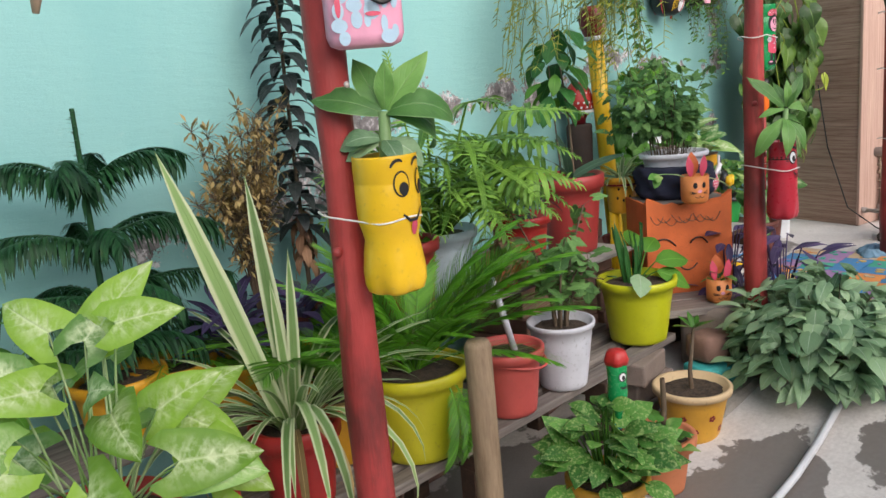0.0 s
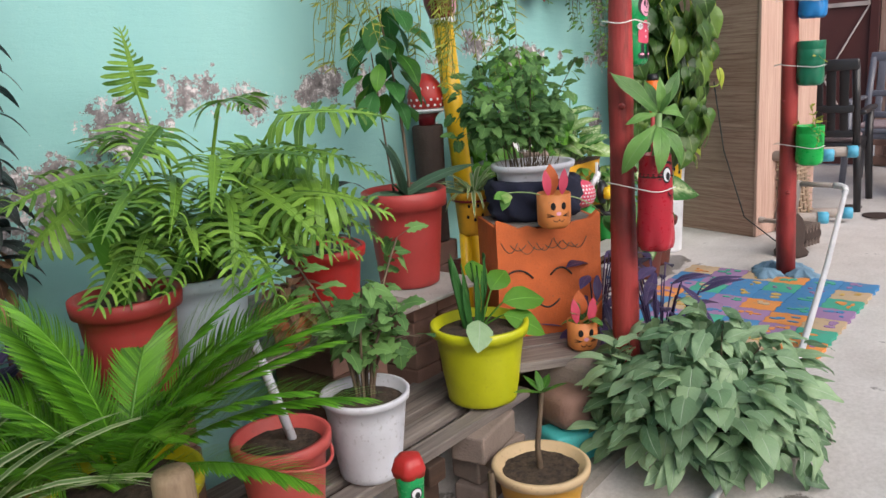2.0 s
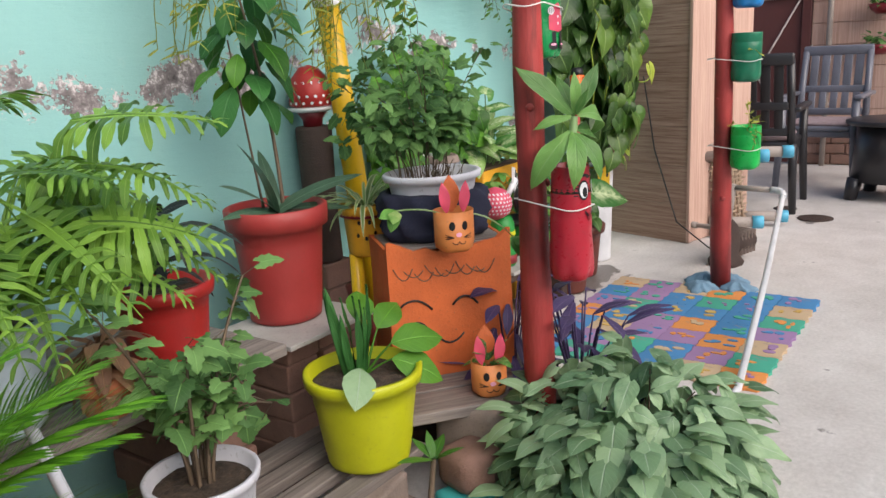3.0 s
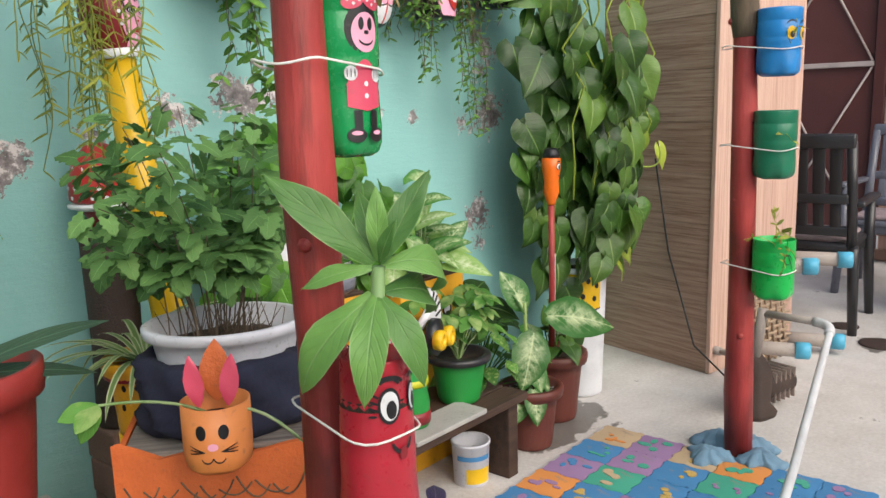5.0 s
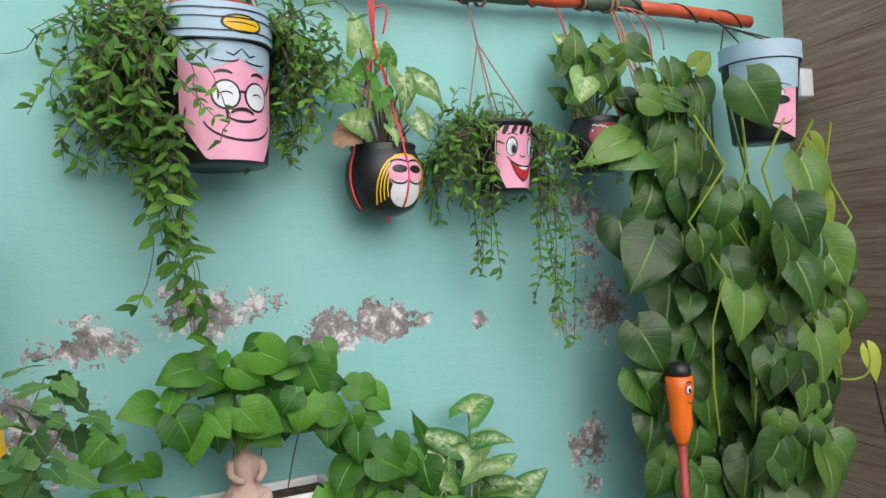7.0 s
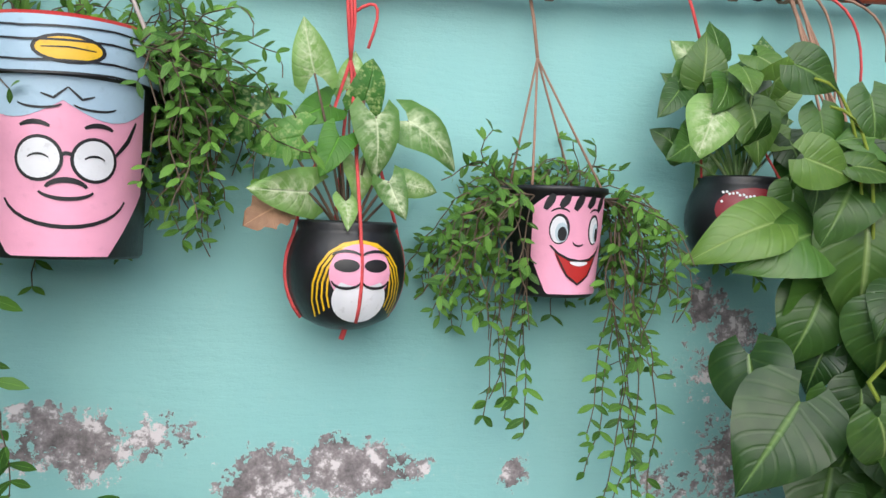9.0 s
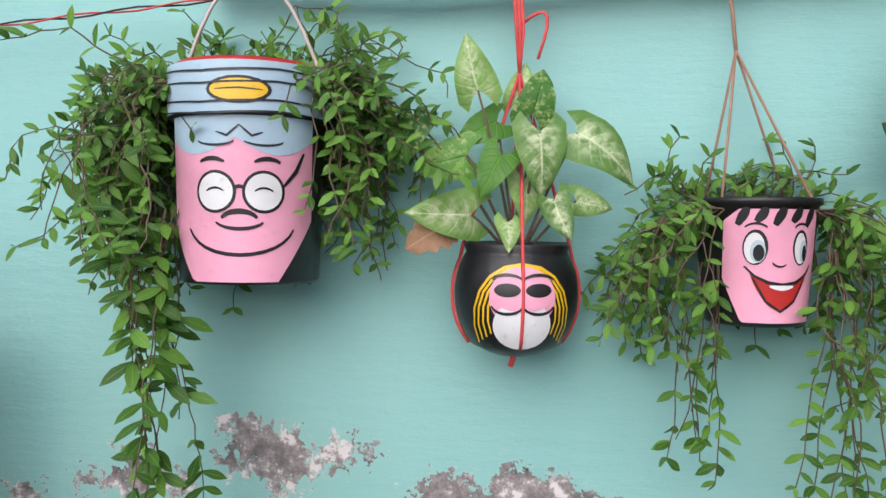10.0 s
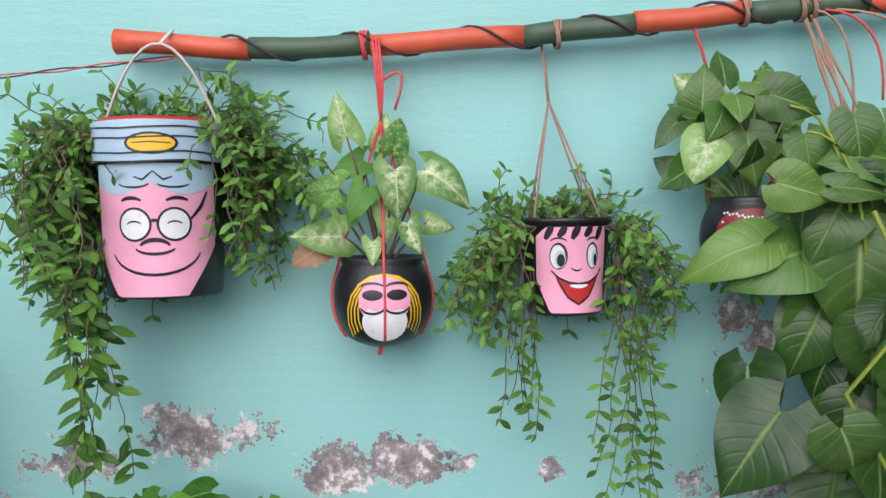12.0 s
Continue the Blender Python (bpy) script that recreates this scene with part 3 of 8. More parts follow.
class Clump:
    """Many small pieces joined into one mesh, each an island of its own."""

    def __init__(self):
        self.v, self.f, self.uv, self.mat, self.n = [], [], [], [], 0

    def add(self, form, m, slot=0):
        pts, faces, uv = form
        a = np.array(m)
        self.v.append(pts @ a[:3, :3].T + a[:3, 3])
        for f in faces:
            self.f.append(tuple(k + self.n for k in f))
            self.uv.extend(uv[k] for k in f)
            self.mat.append(slot)
        self.n += len(pts)

    def stalk(self, points, r0, r1, slot=1, n=4):
        """A thin stalk along points."""
        base = self.n
        pts = [Vector(p) for p in points]
        vs = []
        for i, p in enumerate(pts):
            d = (pts[min(i + 1, len(pts) - 1)] - pts[max(i - 1, 0)]).normalized()
            s = d.orthogonal().normalized()
            u = s.cross(d)
            r = r0 + (r1 - r0) * i / (len(pts) - 1)
            vs += [tuple(p + (s * math.cos(6.2832 * k / n) + u * math.sin(6.2832 * k / n)) * r) for k in range(n)]
        self.v.append(np.array(vs))
        for i in range(len(pts) - 1):
            for k in range(n):
                self.f.append((base + i * n + k, base + i * n + (k + 1) % n, base + (i + 1) * n + (k + 1) % n, base + (i + 1) * n + k))
                self.uv.extend(((0.3, 0.3),) * 4)
                self.mat.append(slot)
        self.n += len(vs)

    def mesh(self, name, mats):
        me = bpy.data.meshes.new(name)
        me.from_pydata(np.concatenate(self.v).tolist(), [], self.f)
        lay = me.uv_layers.new(name="UVMap")
        lay.data.foreach_set("uv", np.array(self.uv, dtype=np.float32).ravel())
        for m in mats:
            me.materials.append(M[m])
        me.polygons.foreach_set("material_index", self.mat)
        me.polygons.foreach_set("use_smooth", [True] * len(self.f))
        return me

    def part(self, name, mats, parent, label="", stuff=False):
        ob = new(name, self.mesh(name, mats))
        ob.parent = parent
        if label:
            ob["label"] = label
        if stuff:
            ob["kind"] = "stuff"
        return ob


class Stalks:
    """Leaf stalks, each a part of its plant."""

    def __init__(self, parent, mat):
        self.parent, self.mat = parent, mat

    def stalk(self, points, r0, r1, slot=0, n=4):
        c = Clump()
        c.stalk(points, r0, r1, 0, n)
        c.part("stalk", [self.mat], self.parent)


LEAF_MESH = {}


def leaf(parent, kind, mat, base, way, up, size, bend=0.25, fold=0.25, wavy=0.02, wide=1.0, name="leaf", twist=0.0):
    """One leaf as a part of its plant; alike leaves share their mesh."""
    key = (kind, mat, bend, fold, wavy, twist)
    if key not in LEAF_MESH:
        c = Clump()
        c.add(leaf_form(kind, bend, fold, wavy, twist), Matrix.Identity(4))
        LEAF_MESH[key] = c.mesh(name, [mat])
    ob = new(name, LEAF_MESH[key])
    ob.parent = parent
    ob.matrix_basis = facing(base, way, up, size, wide)
    return ob


rnd = random.Random(7)


def jig(k):
    return rnd.uniform(-k, k)

# ---- the setting ----
WALL_Y = 3.34


def ground_height(x):
    k = min(1.0, max(0.0, (x - 2.6) / 1.2))
    return -0.2 * (1 - k * k * (3 - 2 * k))


def build_ground():
    xs = [-60, -20, -6, -2, 0, 1, 2, 2.4] + [2.5 + 0.1 * i for i in range(15)] + [4.5, 5.5, 7, 9, 14, 30, 70]
    ys = [-60, -20, -6, -2, 0, 1, 1.5, 2, 2.5, 3, 3.5, 6, 20, 60]
    bm = bmesh.new()
    grid = [[bm.verts.new((x, y, ground_height(x))) for y in ys] for x in xs]
    for p, q in zip(grid, grid[1:]):
        for j in range(len(ys) - 1):
            bm.faces.new((p[j], q[j], q[j + 1], p[j + 1]))
    structure("ground", bm, "ground", "worn grey concrete yard with damp stains", True)


build_ground()
structure("wall_north", boxed((9.2, 0.2, 3.3), (1.45, WALL_Y + 0.1, 1.35), 0), "wall", "sea-green painted wall with plaster blown off along a damp line")
structure("wall_west", boxed((0.2, 8.0, 3.3), (-3.1, -0.6, 1.35), 0), "wall", "plain sea-green wall closing the yard")
structure("wall_south", boxed((13.0, 0.2, 2.6), (3.3, -4.6, 1.1), 0), "wall", "plain low wall across the yard")

# the clad pier beside the green wall, turned a little
PIER = pose(5.86, 2.76, 0, 0, 0, -14.2)
pier = tagged(new("pier"), "pier clad in wood-grain laminate boards beside the green wall", "pier", "", "structure")
pier.matrix_basis = PIER
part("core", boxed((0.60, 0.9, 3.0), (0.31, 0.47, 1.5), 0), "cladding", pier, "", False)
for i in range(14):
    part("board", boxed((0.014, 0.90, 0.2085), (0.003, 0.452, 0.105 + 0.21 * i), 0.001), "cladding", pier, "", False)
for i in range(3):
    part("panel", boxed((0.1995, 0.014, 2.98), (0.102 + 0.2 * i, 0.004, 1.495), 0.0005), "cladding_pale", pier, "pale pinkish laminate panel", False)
part("corner_strip", boxed((0.02, 0.02, 2.99), (-0.002, 0.0, 1.5), 0.003), "cladding_pale", pier, "", False)

# far side: brown sheet gate and a boarded wall
BACK = 8.85
gate = tagged(new("gate_1"), "closed brown sheet-metal gate with pale diagonal braces", "gate", "", "structure")
gate.matrix_basis = pose(BACK, 0, 0)
for i in range(3):
    part("sheet", boxed((0.03, 0.56, 2.7), (0, 3.12 + 0.57 * i, 1.36), 0.004), "gate", gate, "", False)
for z in (0.12, 1.36, 2.62):
    part("rail", boxed((0.035, 1.7, 0.035), (-0.033, 3.69, z), 0.004), "steel", gate, "", False)
for y0, z0, y1, z1 in ((2.85, 1.34, 3.5, 0.15), (2.85, 0.15, 3.5, 1.34), (2.85, 1.38, 3.5, 2.6), (2.85, 2.6, 3.5, 1.38), (3.52, 1.38, 4.4, 2.6), (3.52, 1.34, 4.4, 0.15)):
    part("brace", tube([(-0.03, y0, z0), (-0.03, y1, z1)], 0.008, 6), "steel", gate)
part("post", boxed((0.07, 0.07, 2.75), (-0.01, 2.80, 1.375), 0.005), "gate", gate, "", False)
structure("wall_east", boxed((0.2, 7.3, 2.9), (BACK + 0.1, -0.9, 1.45), 0), "cladding_pale", "wall clad in pale wood-grain boards")
for i in range(13):
    b = part("board", boxed((0.016, 1.6, 0.166), (BACK - 0.006, 1.96, 0.37 + 0.17 * i), 0.003), "cladding_pale", bpy.data.objects["wall_east"], "", False)
for r in range(3):
    for c in range(7):
        part("brick", boxed((0.03, 0.215, 0.075), (BACK - 0.012, 2.68 - 0.225 * c - 0.11 * (r % 2), 0.05 + 0.085 * r), 0.004), "brick", bpy.data.objects["wall_east"], "", False)
down = tagged(new("drain_pipe"), "pale vertical plastic pipe fixed to the boarded wall", "pipe")
down.matrix_basis = pose(BACK - 0.07, 2.62, 0)
part("pipe", tube([(0, 0, 0.0), (0, 0, 2.6)], 0.022, 10), "pvc_dirty", down)
for z in (0.5, 1.4, 2.3):
    part("clip", boxed((0.06, 0.06, 0.02), (0.02, 0, z), 0.003), "steel", down)


# ---- posts ----
def red_post(x, y, lean, height, base, group="red posts along the plants"):
    p = thing("wooden_post", (x, y, base), "rough round wooden post painted faded red", "post", group)
    pts = [(lean * k / 11 + 0.006 * math.sin(k * 1.3 + x), 0.006 * math.cos(k * 0.9 + x), height * k / 11) for k in range(12)]
    part("pole", tube(pts, [0.0445 - 0.0095 * min(1.0, k / 5) + 0.0025 * math.sin(k * 2.1 + x) for k in range(12)], 16, None, 0.13), "post_red", p)
    for k in range(7):
        a, z = rnd.uniform(0, 6.28), rnd.uniform(0.3, height - 0.3)
        part("knot", lathe([(0.0, -0.006), (0.012, -0.002), (0.008, 0.006), (0.0, 0.008)], 8), "post_red", p,
             "", True, pose(lean * z / height + 0.035 * math.cos(a), 0.035 * math.sin(a), z, 0, 70, math.degrees(a)))
    return p


post_a = red_post(1.41, 2.28, -0.01, 2.6, -0.2)
post_b = red_post(3.425, 2.357, -0.06, 2.4, ground_height(3.37))
post_c = red_post(5.165, 2.38, -0.19, 2.4, 0.0)
part("bare_wood", tube([(-0.19 * k / 11 + 0.006 * math.sin(k * 1.3 + 5.165), 0.006 * math.cos(k * 0.9 + 5.165), 2.4 * k / 11) for k in (6.0, 6.2, 7.0, 8.0, 9.0, 10.0, 11.02)], [0.034, 0.0385, 0.0395, 0.0395, 0.039, 0.0395, 0.039], 16, None, 0.13), "stem", post_c, "unpainted dark upper length")
part("nail", lathe([(0.0, 0), (0.006, 0.001), (0.006, 0.004), (0, 0.005)], 8), "steel", post_a, "", True, pose(-0.01, -0.052, 1.34, 90))

stump = thing("cut_stake", (1.83, 2.36, -0.2), "sawn-off bare wooden stake with mottled bark", "stake")
part("shaft", tube([(0, 0, 0), (0.004, 0, 0.3), (0, 0, 0.69), (0, 0, 0.703)], [0.036, 0.034, 0.034, 0.028], 14, None, 0.1), "bark", stump)


# ---- benches, shelves, blocks ----
bench = thing("plank_bench", (2.15, 2.76, -0.2), "low weathered slatted bench of grey planks", "bench")
for i in range(4):
    part("slat", boxed((2.05, 0.060, 0.03), (jig(0.02), -0.15 + 0.098 * i, 0.275 + jig(0.003)), 0.004, pose(0, 0, 0, 0, 0, jig(0.3)).to_3x3().to_4x4()), "plank", bench, "", False)
for x in (-0.95, -0.1, 0.55):
    part("bearer", boxed((0.07, 0.40, 0.06), (x, 0, 0.228), 0.004), "dark_wood", bench, "", False)
    for y in (-0.14, 0.14):
        part("leg", boxed((0.07, 0.06, 0.20), (x, y, 0.1), 0.004), "dark_wood", bench, "", False)

ledge = thing("wall_ledge", (0.6, 3.16, -0.2), "narrow rough plank ledge along the green wall", "shelf")
part("board", boxed((2.7, 0.30, 0.035), (0, 0, 0.462), 0.005), "plank", ledge, "", False)
for x in (-1.1, 0.0, 1.1):
    part("support", boxed((0.12, 0.26, 0.444), (x, 0, 0.222), 0.005), "brick", ledge, "", False)

shelf = thing("upper_shelf", (2.45, 3.03, -0.2), "raised plank shelf on brick piles against the wall", "shelf")
for i in range(3):
    part("board", boxed((0.93, 0.165, 0.03), (0, -0.17 + 0.18 * i, 0.615), 0.004), "plank", shelf, "", False)
for x in (-0.34, 0.34):
    for k in range(7):
        part("brick", boxed((0.21, 0.30 + jig(0.03), 0.08), (x + jig(0.012), 0.03, 0.043 + 0.0855 * k), 0.006), "brick", shelf, "", False)
slab = thing("stone_slab", (3.14, 2.965, 0.378), "grey marble offcut lying on a brick pile", "slab")
part("slab", boxed((0.34, 0.28, 0.014), (0, 0, 0.007), 0.003), "marble", slab, "", False)
pile = thing("brick_pile", (3.16, 3.02, ground_height(3.16)), "pile of worn bricks under the marble offcut", "bricks")
tall = 0.377 - ground_height(3.16)
for k in range(6):
    for sx in (-0.065, 0.065):
        part("brick", boxed((0.12, 0.22 + jig(0.02), tall / 6 - 0.002), (sx + jig(0.008), jig(0.01), tall / 6 * (k + 0.5)), 0.006), "brick", pile, "", False)

for k, (dx, dy, tw) in enumerate(((0, 0, 4), (0.02, 0.01, -6), (-0.015, 0, 10))):
    b = thing("loose_brick", (2.98 + dx, 2.60 + dy, -0.19 + 0.085 * k), "weathered grey brick stacked under the bench end", "brick", "bricks under the bench", tw)
    part("block", boxed((0.22, 0.11, 0.084), (0, 0, 0.042), 0.008), "stone", b, "", False)
teal = thing("painted_block", (3.19, 2.42, -0.125), "concrete block painted turquoise", "block")
part("block", boxed((0.21, 0.12, 0.13), (0, 0, 0.065), 0.015, pose(0, 0, 0, 0, 0, -25)), "teal", teal, "", True)
rock = thing("stone_block", (3.22, 2.44, 0.005), "rough brown stone resting on the turquoise block", "stone")
part("block", boxed((0.19, 0.13, 0.11), (0, 0, 0.055), 0.03, pose(0, 0, 0, 0, 0, -15)), "brick", rock)
rock2 = thing("stone_block", (3.32, 2.50, ground_height(3.32)), "dark rough stone under the planter shelf", "stone")
part("block", boxed((0.16, 0.2, 0.255), (0, 0, 0.128), 0.03), "stone", rock2)
step = thing("planter_shelf", (3.42, 2.60, 0.115), "worn plank stand under the orange planter", "shelf", "", -38.7)
for i in range(3):
    part("board", boxed((0.46, 0.13, 0.03), (0, -0.14 + 0.14 * i, 0.063), 0.004), "plank", step, "", False)
part("back_support", boxed((0.40, 0.10, 0.22), (0.0, 0.15, -0.062), 0.006), "dark_wood", step, "", False)
structure("kerb", boxed((0.52, 0.12, 0.06), (3.27, 2.33, -0.10), 0.028, pose(0, 0, 0, 0, -9, -9)), "kerb", "broken low concrete kerb at the foot of the bed")

plank2 = thing("low_plank_bench", (4.33, 2.98, 0.0), "small low plank bench with a pale slab on it", "bench")
for i in range(3):
    part("slat", boxed((0.62, 0.085, 0.025), (0, -0.09 + 0.095 * i, 0.255), 0.004), "dark_wood", plank2, "", False)
part("slab", boxed((0.3, 0.11, 0.014), (-0.06, -0.085, 0.2755), 0.003), "marble", plank2, "pale stone offcut", False)
for x in (-0.26, 0.26):
    part("leg", boxed((0.05, 0.22, 0.242), (x, 0.0, 0.121), 0.004), "dark_wood", plank2, "", False)


# ---- pots ----
def cone(r0, r1, h):
    return lambda z: r0 + (r1 - r0) * max(0.0, min(1.0, z / h))


def pot(parent, r0, r1, h, mat, rim=0.012, band=0.03, fill=0.035, wave=None, rim_mat=None, squash=1.0, label=""):
    """A tapered pot with a rolled rim, a hollow inside and soil."""
    rc = cone(r0, r1, h)
    prof = [(r0 * 0.9, 0.0), (r0, 0.006)] + [(rc(z), z) for z in np.linspace(0.02, h - band - 0.004, 6)]
    prof += [(r1 + rim * 0.8, h - band), (r1 + rim, h - band * 0.5), (r1 + rim, h - 0.003), (r1 + rim * 0.6, h), (r1 - 0.004, h - 0.002), (rc(h - fill) - 0.006, h - fill)]
    body = part("pot", lathe(prof, 40, wave, None, (0, 0, 0), squash), mat, parent, label)
    if rim_mat:
        part("rim", lathe([(r1 + rim + 0.001, h - band), (r1 + rim + 0.002, h - 0.003), (r1 + rim * 0.6, h + 0.002), (r1 - 0.006, h), (rc(h - fill) - 0.008, h - fill)], 40, wave, None, (0, 0, 0), squash), rim_mat, body)
    bm = bmesh.new()
    rs = rc(h - fill) - 0.004
    rows = []
    for k in range(1, 6):
        rows.append([bm.verts.new((rs * k / 5 * math.sin(6.2832 * i / 24), -rs * k / 5 * math.cos(6.2832 * i / 24) * squash, h - fill + 0.014 + (0.008 * noise.noise(Vector((k * 1.7, i * 0.9, h * 50))) if k < 5 else -0.010))) for i in range(24)])
    mid = bm.verts.new((0, 0, h - fill + 0.016))
    for i in range(24):
        j = (i + 1) % 24
        bm.faces.new((mid, rows[0][i], rows[0][j]))
        for p, q in zip(rows, rows[1:]):
            bm.faces.new((p[i], q[i], q[j], p[j]))
    part("soil", bm, "soil", parent, "dark crumbly soil")
    return body


def ribs(n, k=0.03):
    return lambda a, z: 1 + k * (1 if math.sin(a * n) > 0.3 else 0)


def bent_stalk(c, base, tip, r=0.0022, sag=0.3, slot=1):
    b, t = Vector(base), Vector(tip)
    mid = (b + t) / 2 + Vector((0, 0, (t - b).length * sag))
    pts = sweep(b, mid, t, 6)
    c.stalk(pts, r * 1.3, r * 0.8, slot)
    return (pts[-1] - pts[-2]).normalized()


def crown(parent, kind, mat, n, origin, spread, height, size, droop=0.5, stem="l_pothos", name="leaf", aim=None, bend=0.3, fold=0.22, low=0.15, wide=1.0):
    """Stalked leaves that rise from the soil and turn outward, each leaf a part."""
    c = Stalks(parent, stem)
    o = Vector(origin)
    for i in range(n):
        a = i * 2.39996 + jig(0.4)
        k = math.sqrt((i + 0.5) / n)
        r = spread * k * rnd.uniform(0.8, 1.1)
        z = height * (1 - k * rnd.uniform(1 - low - 0.35, 1 - low)) * rnd.uniform(0.8, 1.1)
        out = Vector((math.cos(a), math.sin(a), 0))
        tip = o + out * r + Vector((0, 0, z))
        d = bent_stalk(c, o + out * 0.02, tip, 0.0025, 0.15)
        way = out * 1.0 + Vector((jig(0.55), jig(0.55), jig(0.4) - droop * k * 1.1 + 0.25 * (1 - k)))
        up = Vector((0, 0, 1)) + out * 0.35 + Vector((jig(0.3), jig(0.3), 0))
        if aim:
            up += Vector(aim) * 0.8
            way.z += 0.3
        leaf(parent, kind, mat, tip, way, up, size * rnd.uniform(0.7, 1.15), rnd.choice((bend, bend * 1.6)), fold, 0.02, wide, name)


def frond_mesh(mat, pairs=26, length=1.0, leaflet=0.30, arch=0.8, droop=0.25, kind="pinna", vee=0.5, narrow=1.0, tag=0):
    """A feather frond one long: an arched rib with leaflets on both sides."""
    key = ("frond", mat, pairs, leaflet, arch, droop, kind, vee, narrow, tag)
    if key in LEAF_MESH:
        return LEAF_MESH[key]
    c = Clump()
    rib = []
    for i in range(13):
        v = i / 12
        a = arch * v
        rib.append(Vector((0, math.sin(a) / arch, -(1 - math.cos(a)) / arch)))
    c.stalk(rib, 0.012, 0.003, 0)
    form = leaf_form(kind, droop, 0.3, 0.0, 0.0, 2, 4)
    for i in range(pairs):
        v = 0.16 + 0.84 * (i + 0.5) / pairs
        f = v * 12
        k = min(11, int(f))
        p = rib[k].lerp(rib[k + 1], f - k)
        d = (rib[k + 1] - rib[k]).normalized()
        sz = leaflet * (math.sin(math.pi * min(1, (v - 0.1) / 0.95)) ** 0.6 * 0.9 + 0.12) * rnd.uniform(0.9, 1.1)
        for s in (-1, 1):
            way = Vector((s, 0, 0)) * (1.0 - 0.45 * v) + d * (0.55 + 0.6 * v) + Vector((0, 0, vee * 0.4 + jig(0.08)))
            c.add(form, facing(p, way, (0, 0, 1), sz, narrow))
    LEAF_MESH[key] = c.mesh("frond", [mat])
    return LEAF_MESH[key]


def fronds(parent, mat, n, origin, length, rise=0.9, fan=(0, 360), name="frond", **kw):
    o = Vector(origin)
    for i in range(n):
        a = radians(fan[0] + (fan[1] - fan[0]) * (i + 0.5) / n) + jig(0.25)
        el = rise * rnd.uniform(0.45, 1.15)
        way = Vector((math.cos(a), math.sin(a), el))
        ob = new(name, frond_mesh(mat, tag=i % 3, **kw))
        ob.parent = parent
        ob.matrix_basis = facing(o, way, (0, 0, 1), length * rnd.uniform(0.75, 1.1))


def split_frond(kind=0):
    """A deeply cut split leaf: a narrow blade with long wavy lobes that are notched in turn."""
    key = ("split", kind)
    if key not in LEAF_MESH:
        c = Clump()
        droop = (0.22, 0.45)[kind]
        rib = [Vector((0, k / 8, -droop * (k / 8) ** 2)) for k in range(9)]
        c.stalk(rib, 0.013, 0.004, 0)
        c.add(leaf_form("blade", droop * 1.15, 0.12, 0.0, 0.0, 4, 10), facing(rib[0], (0, 1, 0), (0, 0, 1), 1.0, 1.0))
        lobes = 13
        for i in range(lobes):
            v = 0.03 + 0.87 * i / (lobes - 1)
            k = min(7, int(v * 8))
            p = rib[k].lerp(rib[k + 1], v * 8 - k)
            sz = (0.30 + 0.22 * math.sin(math.pi * min(1.0, v * 1.5 + 0.12))) * (1 - 0.55 * v ** 2)
            for s in (-1, 1):
                form = leaf_form("cutlobe", rnd.choice((0.4, 0.8)), 0.3, 0.03, 0.0, 2, 12)
                c.add(form, facing(p, (s * (1.0 - 0.4 * v), -0.45 + 1.3 * v + jig(0.06), 0.12 + jig(0.05)), (0, 0, 1), sz * rnd.uniform(0.85, 1.08), 0.88))
        LEAF_MESH[key] = c.mesh("split_leaf", ["l_sell"])
    return LEAF_MESH[key]


def strand(c, start, out, length, size, kind="oval", step=0.028, drift=0.25, slot=0, stem_slot=1, gap=0.75, fall=1.0, r=0.0014, wide=1.15):
    """A hanging runner with small leaves in pairs."""
    p = Vector(start)
    d = Vector(out).normalized()
    pts = [p.copy()]
    form = leaf_form(kind, 0.3, 0.3, 0.0, 0.0, 2, 4)
    n = int(length / step)
    for i in range(n):
        d = (d + Vector((jig(drift), jig(drift), jig(drift) - 0.28 * fall))).normalized()
        p = p + d * step
        if p.y > -0.004 + strand.wall:
            p.y = strand.wall - 0.004
            d.y = -abs(d.y)
        pts.append(p.copy())
        if rnd.random() < gap:
            for s in (-1, 1):
                w = d.cross(Vector((jig(1), jig(1), 0.4))).normalized() * s + d * 0.5 + Vector((0, -0.2, 0.1))
                c.add(form, facing(p, w, Vector((jig(0.5), -0.9, 0.7)), size * rnd.uniform(0.6, 1.15), wide), slot)
    c.stalk(pts, r, r * 0.7, stem_slot, 3)


strand.wall = 99.0


# ---- bottles ----
def bottle(parent, r, h, mat, cut=True, name="bottle", waist=0.0, turn=None, taper=0.0):
    """A cut soft-drink bottle standing on its five-lobed foot, open on top."""
    def petal(a, z):
        k = max(0.0, 1 - z / (h * 0.24))
        return (1 - 0.20 * k * (0.5 + 0.5 * math.cos(5 * a)) ** 2) * (1 - taper * z / h)
    prof = [(r * 0.55, 0.012), (r * 0.72, 0.0), (r * 0.9, 0.006), (r * 0.985, h * 0.08), (r, h * 0.16), (r * (1 - waist * 0.5), h * 0.30), (r * (1 - waist), h * 0.40),
            (r * (1 - waist * 0.5), h * 0.48), (r * 0.995, h * 0.55), (r * 0.985, h * 0.565), (r, h * 0.58), (r, h * 0.80), (r * 0.985, h * 0.81), (r, h * 0.82),
            (r, h - 0.004), (r * 0.99, h), (r * 0.96, h - 0.001), (r * 0.95, h * 0.8)]
    if not cut:
        prof = prof[:-4] + [(r * 0.9, h * 0.88), (r * 0.4, h * 0.97), (r * 0.25, h), (r * 0.25, h + 0.03), (0, h + 0.03)]
    return part(name, lathe(prof, 40, petal), mat, parent, "", True, turn)


